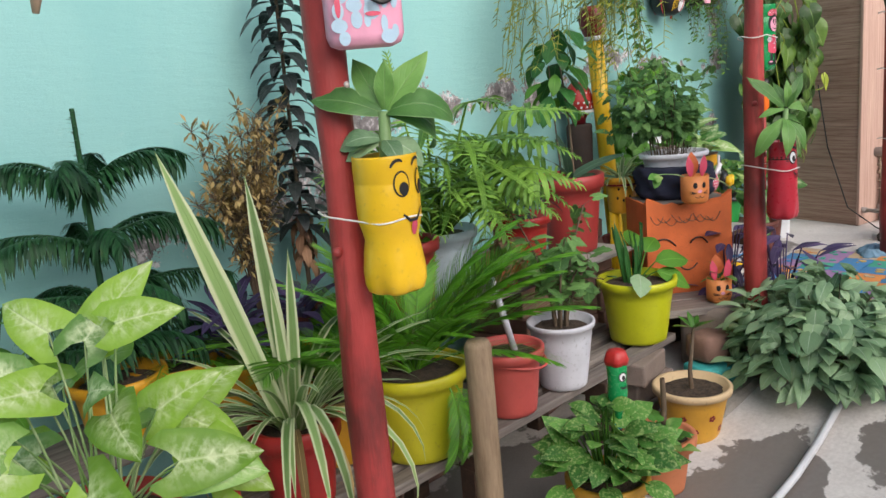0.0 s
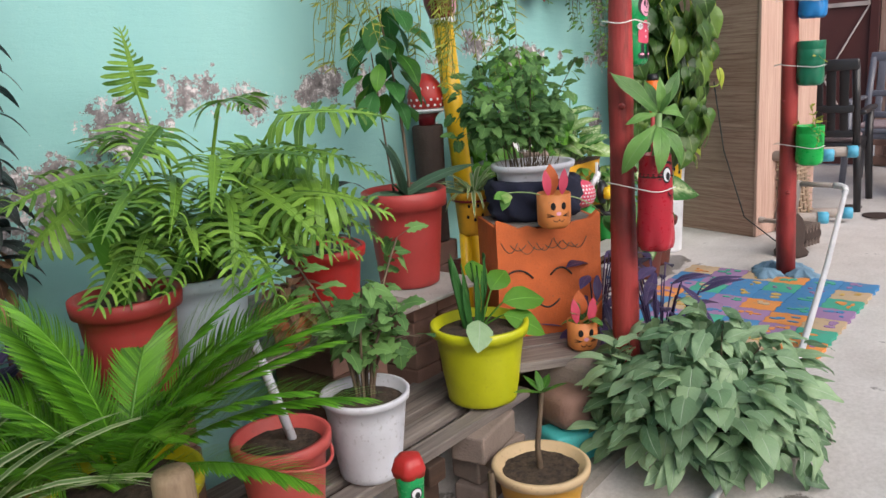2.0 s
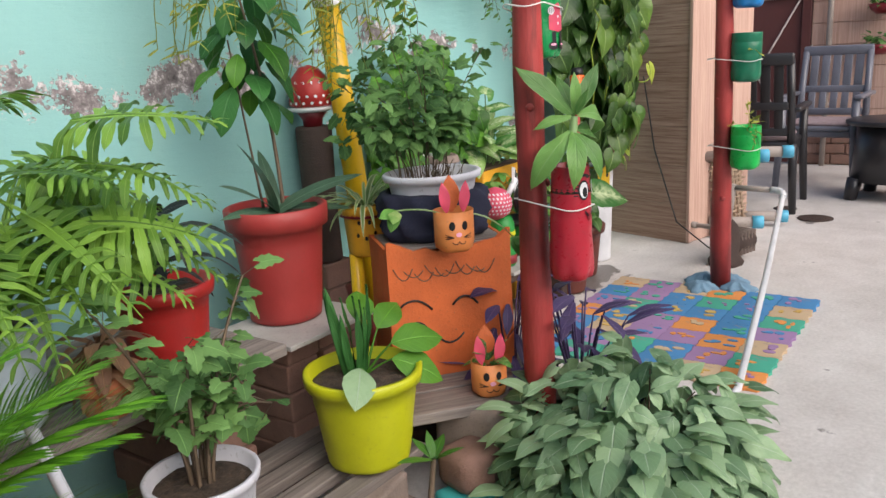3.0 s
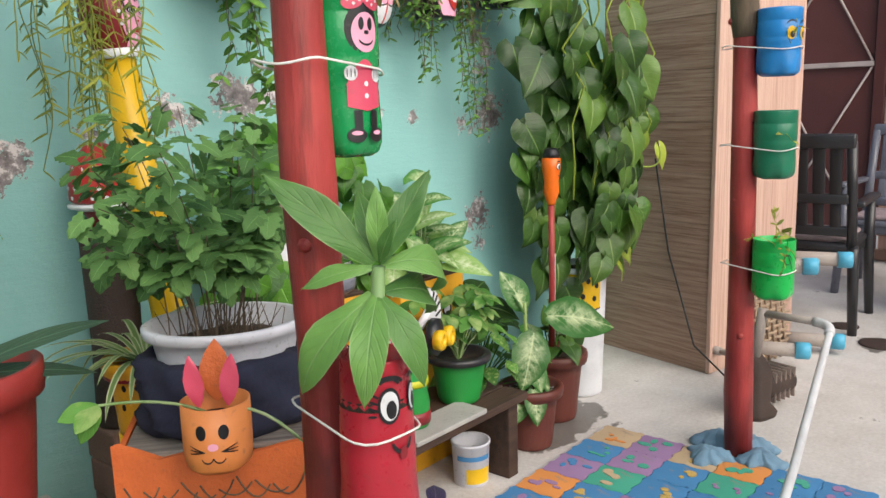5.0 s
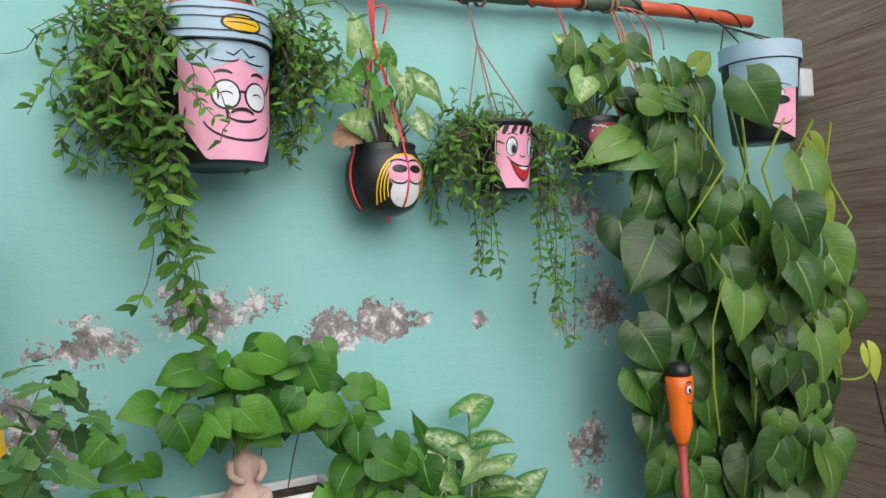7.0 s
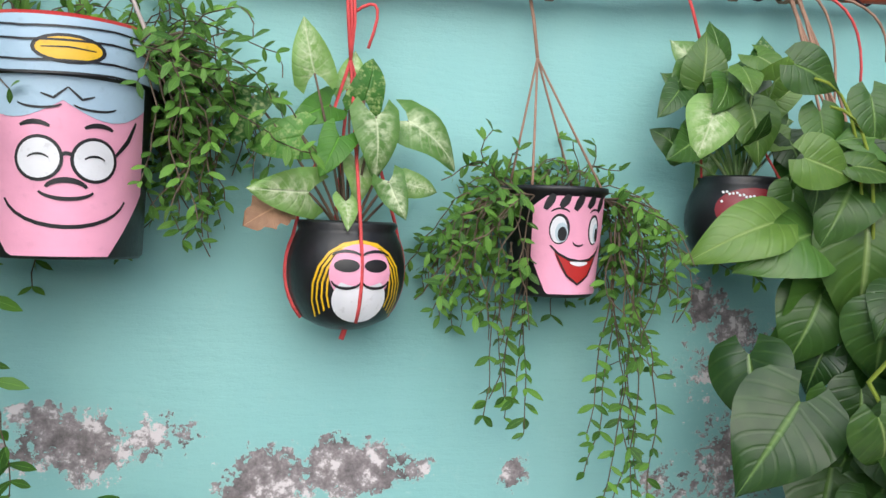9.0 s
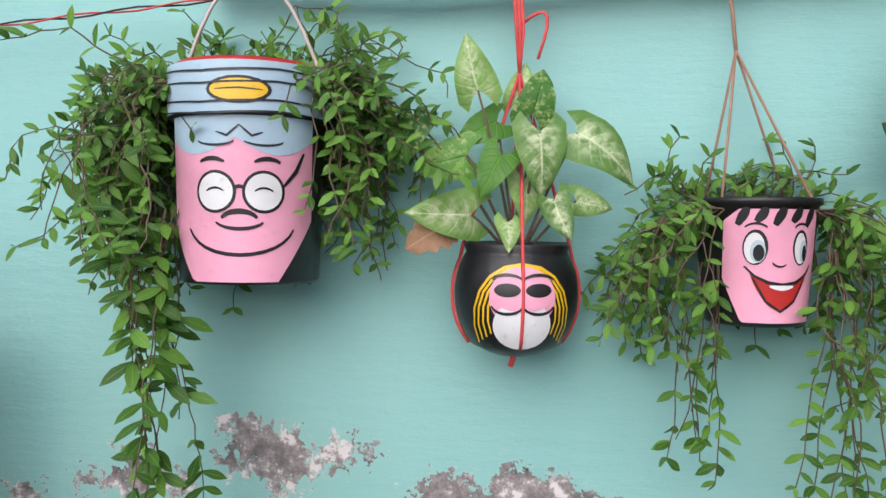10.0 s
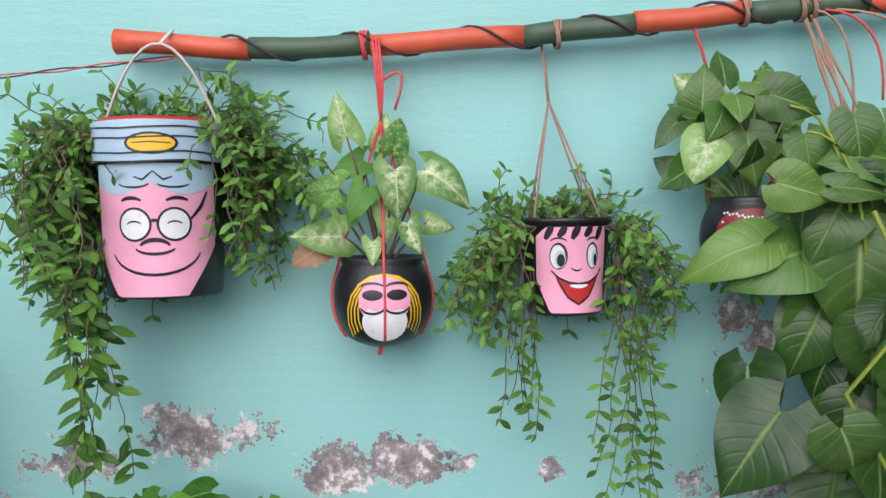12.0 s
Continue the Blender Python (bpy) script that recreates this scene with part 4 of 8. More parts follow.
def tie(parent, post_xy, r_post, at_z, r_bot, mat="rope_white", tail=True):
    """A cord round the bottle and its post (post given in the bottle's own space)."""
    px, py = post_xy
    d = math.hypot(px, py)
    ux, uy = px / d, py / d
    ring = []
    for k in range(25):
        a = 2 * math.pi * k / 24
        cx, cy = math.cos(a), math.sin(a)
        dot = cx * ux + cy * uy
        r, ox, oy = (r_bot + 0.004, 0, 0) if dot < 0 else (r_post + 0.007, px, py)
        ring.append((ox + cx * r, oy + cy * r, at_z + 0.004 * math.sin(3 * a) + (0.010 if dot > 0 else 0)))
    bm = tube(ring, 0.0018, 5)
    lathe([(0, -0.006), (0.006, -0.002), (0.006, 0.002), (0, 0.006)], 8, None, bm, ring[3])
    part("cord", bm, mat, parent, "white tying cord")


def sprays(parent, mat, origin, sprigs, forward, size=1.0, kind="lance", wide=1.0):
    """Leaves of one head: (across, up, towards the path, length, bend) for each."""
    f = Vector((forward[0], forward[1], 0)).normalized()
    side = Vector((f.y, -f.x, 0))
    for a, u, near, ln, bend in sprigs:
        way = side * a + Vector((0, 0, u)) - f * near
        leaf(parent, kind, mat, Vector(origin) + way.normalized() * 0.008, way, Vector((0, 0, 0.7)) - f * 0.8 + side * a * 0.3, ln * size, bend, 0.3, 0.03, wide)


def rosette(parent, mat, origin, n, size, name="leaf", aim=(0, 0, 0), kind="lance", wide=1.15, spread=1.0):
    o = Vector(origin)
    for i in range(n):
        a = i * 2.39996 + 0.4
        k = i / max(1, n - 1)
        out = Vector((math.cos(a), math.sin(a), 0))
        way = out * spread * (0.35 + 0.8 * (1 - k)) + Vector((0, 0, 0.35 + 1.1 * k)) + Vector(aim)
        leaf(parent, kind, mat, o + Vector((0, 0, 0.03 * k)) + out * 0.008, way, Vector((0, 0, 1)) - out * 0.3, size * rnd.uniform(0.75, 1.1) * (1.05 - 0.35 * k), 1.0 - 0.6 * k, 0.3, 0.04, wide, name)


# ---- posts' bottles ----
def plain_face(skin, parent, eyes, mouth, brow=True, scale=1.0):
    """Eyes, brows and a smile in plain shapes. eyes: (s, z, rs, rz); mouth: (s, z, rs, rz)."""
    black, white = bmesh.new(), bmesh.new()
    for s, z, rs, rz in eyes:
        skin.disc(black, s, z, rs, rz, 0.0002)
        skin.disc(white, s, z, rs * 0.78, rz * 0.8, 0.0008)
        skin.disc(black, s + rs * 0.12, z - rz * 0.2, rs * 0.45, rz * 0.5, 0.0014)
        if brow:
            skin.arc(black, s, z + rz * 0.75, rs * 1.0, rz * 0.75, 30, 140, 0.006 * scale)
    s, z, rs, rz = mouth
    skin.arc(black, s, z, rs, rz, 200, 345, 0.006 * scale)
    pieces("painted_line", black, "black", parent)
    pieces("eye_white", white, "white", parent)


yb = thing("bottle_planter", (1.437, 2.186, 0.752), "yellow painted cut bottle with cartoon face tied to the red post", "planter", "bottle planters on the posts")
b = bottle(yb, 0.060, 0.258, "yellow", True, "bottle", 0.16)
sk = Skin(lambda z: 0.060 if z > 0.14 or z < 0.06 else 0.060 * (1 - 0.16 * math.sin(math.pi * (z - 0.06) / 0.08) ** 2), -28)
bm, wh, tg = bmesh.new(), bmesh.new(), bmesh.new()
for s in (0.014, 0.058):
    sk.disc(bm, s, 0.207, 0.0165 if s < 0.03 else 0.012, 0.024, 0.0)
    sk.disc(wh, s, 0.207, 0.0135 if s < 0.03 else 0.009, 0.0205, 0.0008)
    sk.disc(bm, s + 0.003, 0.198, 0.0095, 0.0125, 0.0015)
    sk.arc(bm, s - 0.004, 0.225, 0.017, 0.025, 60, 150, 0.006)
sk.line(bm, [(0.012, 0.152), (0.024, 0.140), (0.042, 0.140), (0.060, 0.160)], 0.006)
sk.disc(tg, 0.036, 0.126, 0.008, 0.016, 0.0)
pieces("painted_line", bm, "black", b)
pieces("eye_yellow", wh, "yellow", b)
part("tongue", tg, "rose", b, "painted red tongue")
tie(yb, (-0.027, 0.094), 0.046, 0.142, 0.056)
part("stem", tube([(0, 0, 0.19), (0.008, -0.004, 0.335)], [0.014, 0.011], 8), "l_rosette", yb)
sprays(yb, "l_rosette", (0.008, -0.004, 0.33), ((-0.8, 0.45, 0.2, 0.14, 0.6), (0.6, 0.8, 0.0, 0.13, 0.2), (-0.45, 1.0, -0.2, 0.12, 0.3), (0.1, 1.0, 0.2, 0.09, 0.1), (0.9, 0.1, 0.1, 0.17, 1.5), (0.6, 0.35, 0.4, 0.16, 1.4)), (0.71, 0.7), 1.0, "lance", 1.25)
sprays(yb, "l_dusty", (0.004, 0.0, 0.285), ((-0.9, 0.2, 0.2, 0.09, 0.8), (-0.7, 0.3, 0.5, 0.07, 0.8), (-1.0, -0.2, 0.1, 0.08, 0.5), (0.3, -0.1, 0.8, 0.07, 0.8), (0.8, -0.2, 0.3, 0.09, 0.9)), (0.71, 0.7), 1.0, "lance", 1.6)
part("soil", lathe([(0.0, 0.205), (0.046, 0.2), (0.052, 0.19), (0, 0.19)], 20), "soil", yb)

can = thing("pink_can", (1.425, 2.19, 1.20), "pink and pale blue painted square can nailed to the post", "can", "", -30)
body = part("body", boxed((0.135, 0.075, 0.24), (0, 0, 0.12), 0.022), "pink", can)
flat_can = Skin(lambda z: 50.0, 0, 0.0005)
for name, mat, y, spots in (("blue_patch", "hat_blue", -0.0385, [(0.05 * math.sin(k * 2.3), 0.045 + 0.03 * math.sin(k * 1.7) + 0.02 * (k % 2), 0.006 + 0.004 * (k % 3), 0.012 + 0.003 * (k % 2)) for k in range(16)]),
                            ("red_smear", "rose", -0.0395, ((0.01, 0.055, 0.014, 0.004), (-0.05, 0.07, 0.005, 0.02), (0.05, 0.11, 0.004, 0.02)))):
    bm = bmesh.new()
    for s, z, rs, rz in spots:
        flat_can.disc(bm, s, z, rs, rz)
    bmesh.ops.translate(bm, vec=(0, 50.0 + y, 0), verts=bm.verts)
    pieces(name, bm, mat, body)
part("spout_hole", lathe([(0.026, 0), (0.026, 0.006), (0.02, 0.008), (0.018, 0.0)], 20), "black", body, "", True, pose(0.028, -0.037, 0.095, 90, 0, 0))
part("cap", lathe([(0.014, 0), (0.016, 0.012), (0.010, 0.016), (0, 0.017)], 16), "white", body, "", True, pose(0.030, -0.04, 0.097, 90, 0, 0))

gb = thing("bottle_planter", (3.470, 2.362, 1.065), "tall green painted bottle with red cartoon figure patches, tied to post", "planter", "bottle planters on the posts")
b = bottle(gb, 0.052, 0.237, "green", True, "bottle", 0.06)
sk = Skin(lambda z: 0.052 * (1 - 0.03 * math.sin(math.pi * min(1.0, z / 0.2))), -8)
rs_, bk_, wt, pk = (bmesh.new() for _ in range(4))
sk.disc(bk_, 0.0, 0.170, 0.027, 0.033, 0.0, 0, 24, 4)
sk.disc(pk, 0.003, 0.165, 0.021, 0.026, 0.0006, 0, 24, 4)
for s0 in (-0.004, 0.010):
    sk.disc(bk_, s0, 0.176, 0.0042, 0.0085, 0.0012, 0, 12, 2)
sk.arc(bk_, 0.004, 0.158, 0.012, 0.009, 200, 340, 0.0028, 0.0012)
sk.disc(bk_, 0.004, 0.165, 0.004, 0.003, 0.0012, 0, 10, 2)
for s0, tilt in ((-0.014, 25), (0.014, -25)):
    sk.disc(rs_, s0, 0.206, 0.017, 0.011, 0.0012, tilt, 18, 3)
    for k in range(4):
        sk.disc(wt, s0 + 0.008 * math.cos(1.57 * k), 0.206 + 0.005 * math.sin(1.57 * k), 0.0022, 0.0022, 0.0018, 0, 8, 1)
sk.sheet(rs_, -0.026, 0.028, 0, 0, 0.0004, lambda k: (0.062 + 0.006 * abs(2 * k - 1), 0.098 + 0.032 * math.sin(math.pi * k)), 18, 4)
for s0, z0 in ((-0.020, 0.112), (0.020, 0.110)):
    sk.disc(wt, s0, z0, 0.009, 0.010, 0.0012, 0, 14, 2)
    for k in range(3):
        sk.line(bk_, [(s0 - 0.005 + 0.005 * k, z0 + 0.006), (s0 - 0.005 + 0.005 * k, z0 - 0.005)], 0.0014, 0.0018, 2)
for z0 in (0.098, 0.082):
    sk.disc(wt, 0.001, z0, 0.0034, 0.0034, 0.0012, 0, 10, 1)
for s0 in (-0.012, 0.014):
    sk.sheet(bk_, s0 - 0.006, s0 + 0.006, 0.036, 0.063, 0.0003, None, 4, 3)
    sk.disc(bk_, s0 * 1.25, 0.030, 0.014, 0.010, 0.0006, 0, 16, 3)
    sk.disc(pk, s0 * 1.25, 0.033, 0.008, 0.003, 0.0012, 0, 12, 2)
pieces("red_patch", rs_, "rose", b)
pieces("black_patch", bk_, "black", b)
pieces("white_patch", wt, "white", b)
pieces("pink_patch", pk, "pink", b)
tie(gb, (-0.098, -0.013), 0.044, 0.115, 0.052)
c = Clump()
for i in range(16):
    a = rnd.uniform(0, 6.28)
    p = Vector((0.05 * math.cos(a), 0.05 * math.sin(a), 0.235 + rnd.uniform(0, 0.05)))
    c.add(leaf_form("oval", 0.5, 0.2), facing(p, (math.cos(a), math.sin(a), jig(0.6)), (0, 0, 1), rnd.uniform(0.04, 0.06)))
c.part("foliage", ["l_dry", "stem"], gb, "withered brown leaves")
part("soil", lathe([(0.0, 0.22), (0.042, 0.215), (0.047, 0.19), (0, 0.19)], 20), "soil", gb)

rb = thing("bottle_planter", (3.40, 2.252, 0.53), "red painted bottle with winking face tied to post, fleshy plant", "planter", "bottle planters on the posts")
b = bottle(rb, 0.058, 0.285, "red_bottle", True, "bottle", 0.04, None, 0.22)
sk = Skin(lambda z: 0.0595 * (1 - 0.22 * z / 0.285), -36)
plain_face(sk, b, [(0.010, 0.228, 0.0155, 0.024), (0.048, 0.232, 0.009, 0.021)], (0.026, 0.185, 0.015, 0.020))
bm = bmesh.new()
for k in range(4):
    sk.line(bm, [(-0.004 - 0.001 * k, 0.240 - 0.008 * k), (-0.014 - 0.001 * k, 0.246 - 0.010 * k)], 0.0035, 0.0012)
sk.arc(bm, 0.010, 0.250, 0.022, 0.014, 30, 150, 0.007)
pieces("lash", bm, "black", b)
bm = bmesh.new()
sk.disc(bm, 0.027, 0.163, 0.006, 0.009, 0.0012)
part("tongue", bm, "maroon", b)
tie(rb, (0.01, 0.105), 0.044, 0.185, 0.053)
part("stem", tube([(0, 0, 0.25), (0.005, -0.01, 0.40)], [0.013, 0.009], 8), "l_rosette", rb)
sprays(rb, "l_rosette", (0.005, -0.01, 0.40), ((-0.75, 0.75, 0.1, 0.20, 0.2), (0.45, 0.85, 0.0, 0.15, 0.25), (0.0, 1.0, 0.35, 0.11, 0.4), (-0.2, 0.9, -0.3, 0.12, 0.3), (0.15, 0.7, 0.6, 0.08, 0.3), (-0.85, 0.0, 0.2, 0.11, 0.5), (0.9, 0.25, 0.0, 0.19, 1.5)), (0.7, 0.71), 0.9, "lance", 0.85)
sprays(rb, "l_rosette", (0.004, -0.008, 0.365), ((-0.6, -0.3, 0.35, 0.20, 0.9), (-0.15, -0.35, 0.8, 0.17, 0.9), (0.4, -0.4, 0.6, 0.15, 0.8), (0.75, 0.1, -0.3, 0.18, 1.1)), (0.7, 0.71), 0.9, "lance", 0.95)
part("soil", lathe([(0.0, 0.262), (0.043, 0.26), (0.049, 0.22), (0, 0.22)], 20), "soil", rb)

fb = thing("bottle_planter", (5.052, 2.29, 1.475), "upturned bright green bottle top hung on the post", "planter", "bottle planters on the posts")
part("funnel", lathe([(0.011, 0.0), (0.013, 0.002), (0.013, 0.02), (0.016, 0.024), (0.03, 0.055), (0.052, 0.095), (0.062, 0.125), (0.063, 0.22), (0.060, 0.22), (0.05, 0.1), (0.012, 0.03)], 32), "green_bright", fb)
tie(fb, (-0.02, 0.09), 0.05, 0.19, 0.062)
bl = thing("bottle_planter", (5.073, 2.285, 1.195), "blue painted cut bottle with one yellow eye on post", "planter", "bottle planters on the posts")
b = bottle(bl, 0.060, 0.185, "blue", True, "bottle", 0.04)
sk = Skin(lambda z: 0.06, -57)
bm, ye = bmesh.new(), bmesh.new()
for s in (0.016, 0.06):
    sk.disc(ye, s, 0.115, 0.013, 0.018, 0.0)
    sk.disc(bm, s + 0.003, 0.110, 0.007, 0.009, 0.001)
    sk.arc(bm, s, 0.13, 0.016, 0.018, 40, 150, 0.004)
pieces("eye", ye, "yellow", b)
pieces("painted_line", bm, "black", b)
tie(bl, (-0.02, 0.093), 0.05, 0.075, 0.06)
g1 = thing("bottle_planter", (5.086, 2.288, 0.905), "dark green painted cut bottle tied to the red post", "planter", "bottle planters on the posts")
bottle(g1, 0.059, 0.195, "green_dark", True, "bottle", 0.05)
tie(g1, (-0.01, 0.095), 0.05, 0.085, 0.058)
g2 = thing("bottle_planter", (5.106, 2.283, 0.545), "bright green cut bottle with trailing sprig tied to post", "planter", "bottle planters on the posts")
b = bottle(g2, 0.060, 0.18, "green_bright", True, "bottle", 0.03)
bm = bmesh.new()
sk = Skin(lambda z: 0.06, -45)
sk.arc(bm, 0.012, 0.125, 0.012, 0.014, 0, 300, 0.003)
sk.line(bm, [(0.01, 0.14), (0.022, 0.115), (0.03, 0.09)], 0.003)
pieces("painted_line", bm, "black", b)
tie(g2, (0.005, 0.1), 0.05, 0.085, 0.06)
for owner, n in ((g2, 6), (bl, 2), (g1, 2)):
    c = Clump()
    for k in range(n):
        strand(c, (-0.03 + jig(0.03), -0.03 + jig(0.02), 0.16), (-1 + jig(0.5), -0.4, 0.9 if owner is g2 else -1), 0.16 if owner is g2 else 0.10, 0.032, "lance", 0.024, 0.35, 0, 0, 0.5, 0.5)
    c.part("sprig", ["l_string", "l_string"], owner, "thin yellow-green trailing sprig")
for owner, h in ((bl, 0.16), (g1, 0.17), (g2, 0.14)):
    part("soil", lathe([(0.0, h), (0.05, h - 0.004), (0.055, h - 0.04), (0, h - 0.04)], 20), "soil", owner)


# ---- plants along the bench ----
def potted(name, at, label, r0, r1, h, mat, **kw):
    t = thing(name, at, label, "potted plant")
    pot(t, r0, r1, h, mat, **kw)
    return t


# young variegated arrowhead, nearest at the start
p = potted("potted_arrowhead", (0.93, 2.46, 0.093), "pale variegated arrowhead plant in a red and white spotted planter", 0.10, 0.125, 0.34, "red", band=0.05)
sk = Skin(cone(0.10, 0.125, 0.34), 0)
bm = bmesh.new()
for i in range(9):
    for j in range(4):
        sk.disc(bm, -0.16 + 0.04 * i + 0.02 * (j % 2), 0.06 + 0.055 * j, 0.008, 0.008, 0.0, 0, 10, 2)
part("spots", bm, "white", p, "painted white spots")
part("handle", tube(sweep((0.06, -0.09, 0.24), (0.20, -0.20, 0.06), (0.17, -0.13, 0.44), 12), 0.018, 10), "red", p, "curved red handle")
crown(p, "arrow", "l_syng_lime", 20, (0.02, 0, 0.31), 0.23, 0.46, 0.145, 0.35, "l_syng", "leaf", (-1.7, -1.3, 0.1), 0.35, 0.3, 0.0, 1.15)
crown(p, "arrow", "l_syng", 11, (-0.02, 0, 0.31), 0.22, 0.46, 0.14, 0.0, "l_syng", "leaf", (-1.6, -1.0, 0.3), 0.6, 0.35, 0.0, 1.1)
for a, z in ((-1.9, 0.06), (-2.2, -0.02), (-0.4, 0.1)):
    o = Vector((math.cos(a), math.sin(a), 0))
    leaf(p, "arrow", "l_syng_lime", o * 0.17 + Vector((0, 0, 0.38 + z)), o + Vector((0, 0, -0.8)), (-0.3, -1.0, 0.3), 0.13, 0.2, 0.15)

# striped strap-leaved plant in a red ribbed pot
p = potted("potted_spider_plant", (1.515, 2.725, 0.093), "tall striped strap-leaved plant in a red ribbed pot", 0.080, 0.104, 0.23, "red", band=0.045, wave=ribs(14, 0.02))
for i in range(64):
    a = i * 2.4 + jig(0.3)
    out = Vector((math.cos(a), math.sin(a), 0))
    k = rnd.random()
    leaf(p, "strap", "l_strap", out * 0.03 + Vector((0, 0, 0.20)), out * (0.25 + 0.5 * k) + Vector((0, 0, 1.0)), -out + Vector((0, 0, 0.3)), rnd.uniform(0.34, 0.58), rnd.choice((0.7, 1.0, 1.4, 1.8)), 0.5, 0.0, 0.72)
for tip in ((-0.20, 0.06, 0.74), (0.0, 0.06, 0.66), (-0.02, -0.02, 0.40), (0.05, 0.0, 0.46)):
    leaf(p, "strap", "l_strap", (tip[0] * 0.1, 0, 0.20), tip, Vector((-0.35, -1, 0.1)), Vector(tip).length, 0.10, 0.4, 0.0, 1.05)
for i in range(7):
    a = rnd.uniform(2.5, 6.0)
    out = Vector((math.cos(a), math.sin(a), 0))
    leaf(p, "strap", "l_dry", out * 0.07 + Vector((0, 0, 0.23)), out + Vector((0, 0, 0.6)), Vector((0, 0, 1)), 0.36, 1.9, 0.4, 0.0, 0.9)

# feathery young palms
p = potted("potted_palm", (1.905, 2.69, 0.093), "young sago-like palm in a yellow-green pot", 0.115, 0.145, 0.26, "lime_dull", band=0.035)
for sx, z, sy, ln in ((0.75, 0.8, 0.0, 0.33), (1.0, 0.42, 0.1, 0.34), (0.5, 1.1, 0.0, 0.33), (0.1, 1.2, 0.1, 0.34), (-0.3, 1.0, 0.0, 0.36), (-0.7, 0.75, 0.0, 0.36), (-0.9, 0.4, 0.2, 0.34), (0.9, 0.2, 0.35, 0.28),
                     (0.6, 0.6, -0.5, 0.34), (0.2, 0.9, -0.6, 0.36), (-0.5, 0.8, -0.5, 0.36), (0.45, 0.6, 0.6, 0.28), (-0.2, 0.7, 0.6, 0.28), (0.8, 0.6, -0.2, 0.36), (-0.6, 0.4, 0.5, 0.3), (0.3, 0.5, 0.8, 0.24), (0.85, 0.55, 0.25, 0.30), (0.65, 0.95, 0.2, 0.30), (0.95, 0.7, -0.1, 0.32), (0.55, 0.75, 0.4, 0.26)):
    ob = new("frond", frond_mesh("l_palm", 54, 1.0, 0.21, 0.85, 0.25, "pinna", 0.8, 0.42, int(ln * 100) % 3))
    ob.parent = p
    ob.matrix_basis = facing((0.02 * sx, 0, 0.24), (0.66 * sx - 0.75 * sy + jig(0.06), -0.75 * sx - 0.66 * sy + jig(0.06), z * 1.6 + 0.25), (0, -0.1, 1), ln * (1.55 if sx > 0.4 else 1.25))
for a in (-1.7, -1.25):
    ob = new("frond", frond_mesh("l_palm", 46, 1.0, 0.30, 1.25, 0.25, "pinna", 0.75, 0.40, 0))
    ob.parent = p
    ob.matrix_basis = facing((0.04 * math.cos(a), -0.13, 0.25), (0.3 * math.cos(a), -0.45, -0.55), (0, -1, 0.4), 0.27)
p = thing("plant_bucket", (2.262, 2.645, 0.093), "salmon plastic bucket of soil with a white plastic stake", "bucket")
pot(p, 0.082, 0.104, 0.215, "salmon", band=0.03)
part("bucket_handle", tube(sweep((-0.116, 0, 0.185), (0.02, -0.26, 0.15), (0.116, 0, 0.185), 14), 0.0045, 6), "salmon", p)
part("stake", tube([(0.035, -0.01, 0.16), (-0.02, 0.03, 0.44)], 0.011, 8), "white_dirty", p, "white plastic stake")
p = potted("potted_palm", (1.735, 2.86, 0.093), "fine-leaved palm behind the red post in a yellow pot", 0.09, 0.11, 0.2, "amber")
fronds(p, "l_palm", 15, (0, 0, 0.19), 0.44, 2.0, (0, 360), "frond", pairs=50, leaflet=0.24, arch=1.2, vee=0.7, narrow=0.42)

# geranium in the white bucket
p = potted("potted_geranium", (2.525, 2.632, 0.093), "leggy lobed-leaf geranium in a white plastic bucket", 0.078, 0.107, 0.228, "white_dirty", rim=0.007, band=0.018, wave=ribs(16, 0.008))
c = Clump()
for i in range(9):
    a = i * 2.4 + 0.5
    out = Vector((math.cos(a), math.sin(a), 0))
    tip = out * rnd.uniform(0.06, 0.22) + Vector((0.04, 0.0, rnd.uniform(0.34, 0.62)))
    stem = sweep(out * 0.02 + Vector((0, 0, 0.19)), out * 0.03 + Vector((0, 0, 0.4)), tip, 9)
    c.stalk(stem, 0.005, 0.0025, 1)
    for q in stem[3:]:
        for k in range(3):
            w = Vector((jig(1), jig(1), jig(0.5) + 0.1))
            b0 = q + w.normalized() * rnd.uniform(0.01, 0.05)
            c.stalk([q, b0], 0.001, 0.001, 1, 3)
            c.add(leaf_form("lobed", 0.3, 0.15, 0.03, 0.0, 4, 11), facing(b0, w + Vector((0, 0, -0.3)), Vector((jig(0.5), -0.5, 1)), rnd.uniform(0.032, 0.060)))
c.part("foliage", ["l_geran", "stem"], p, "", True)

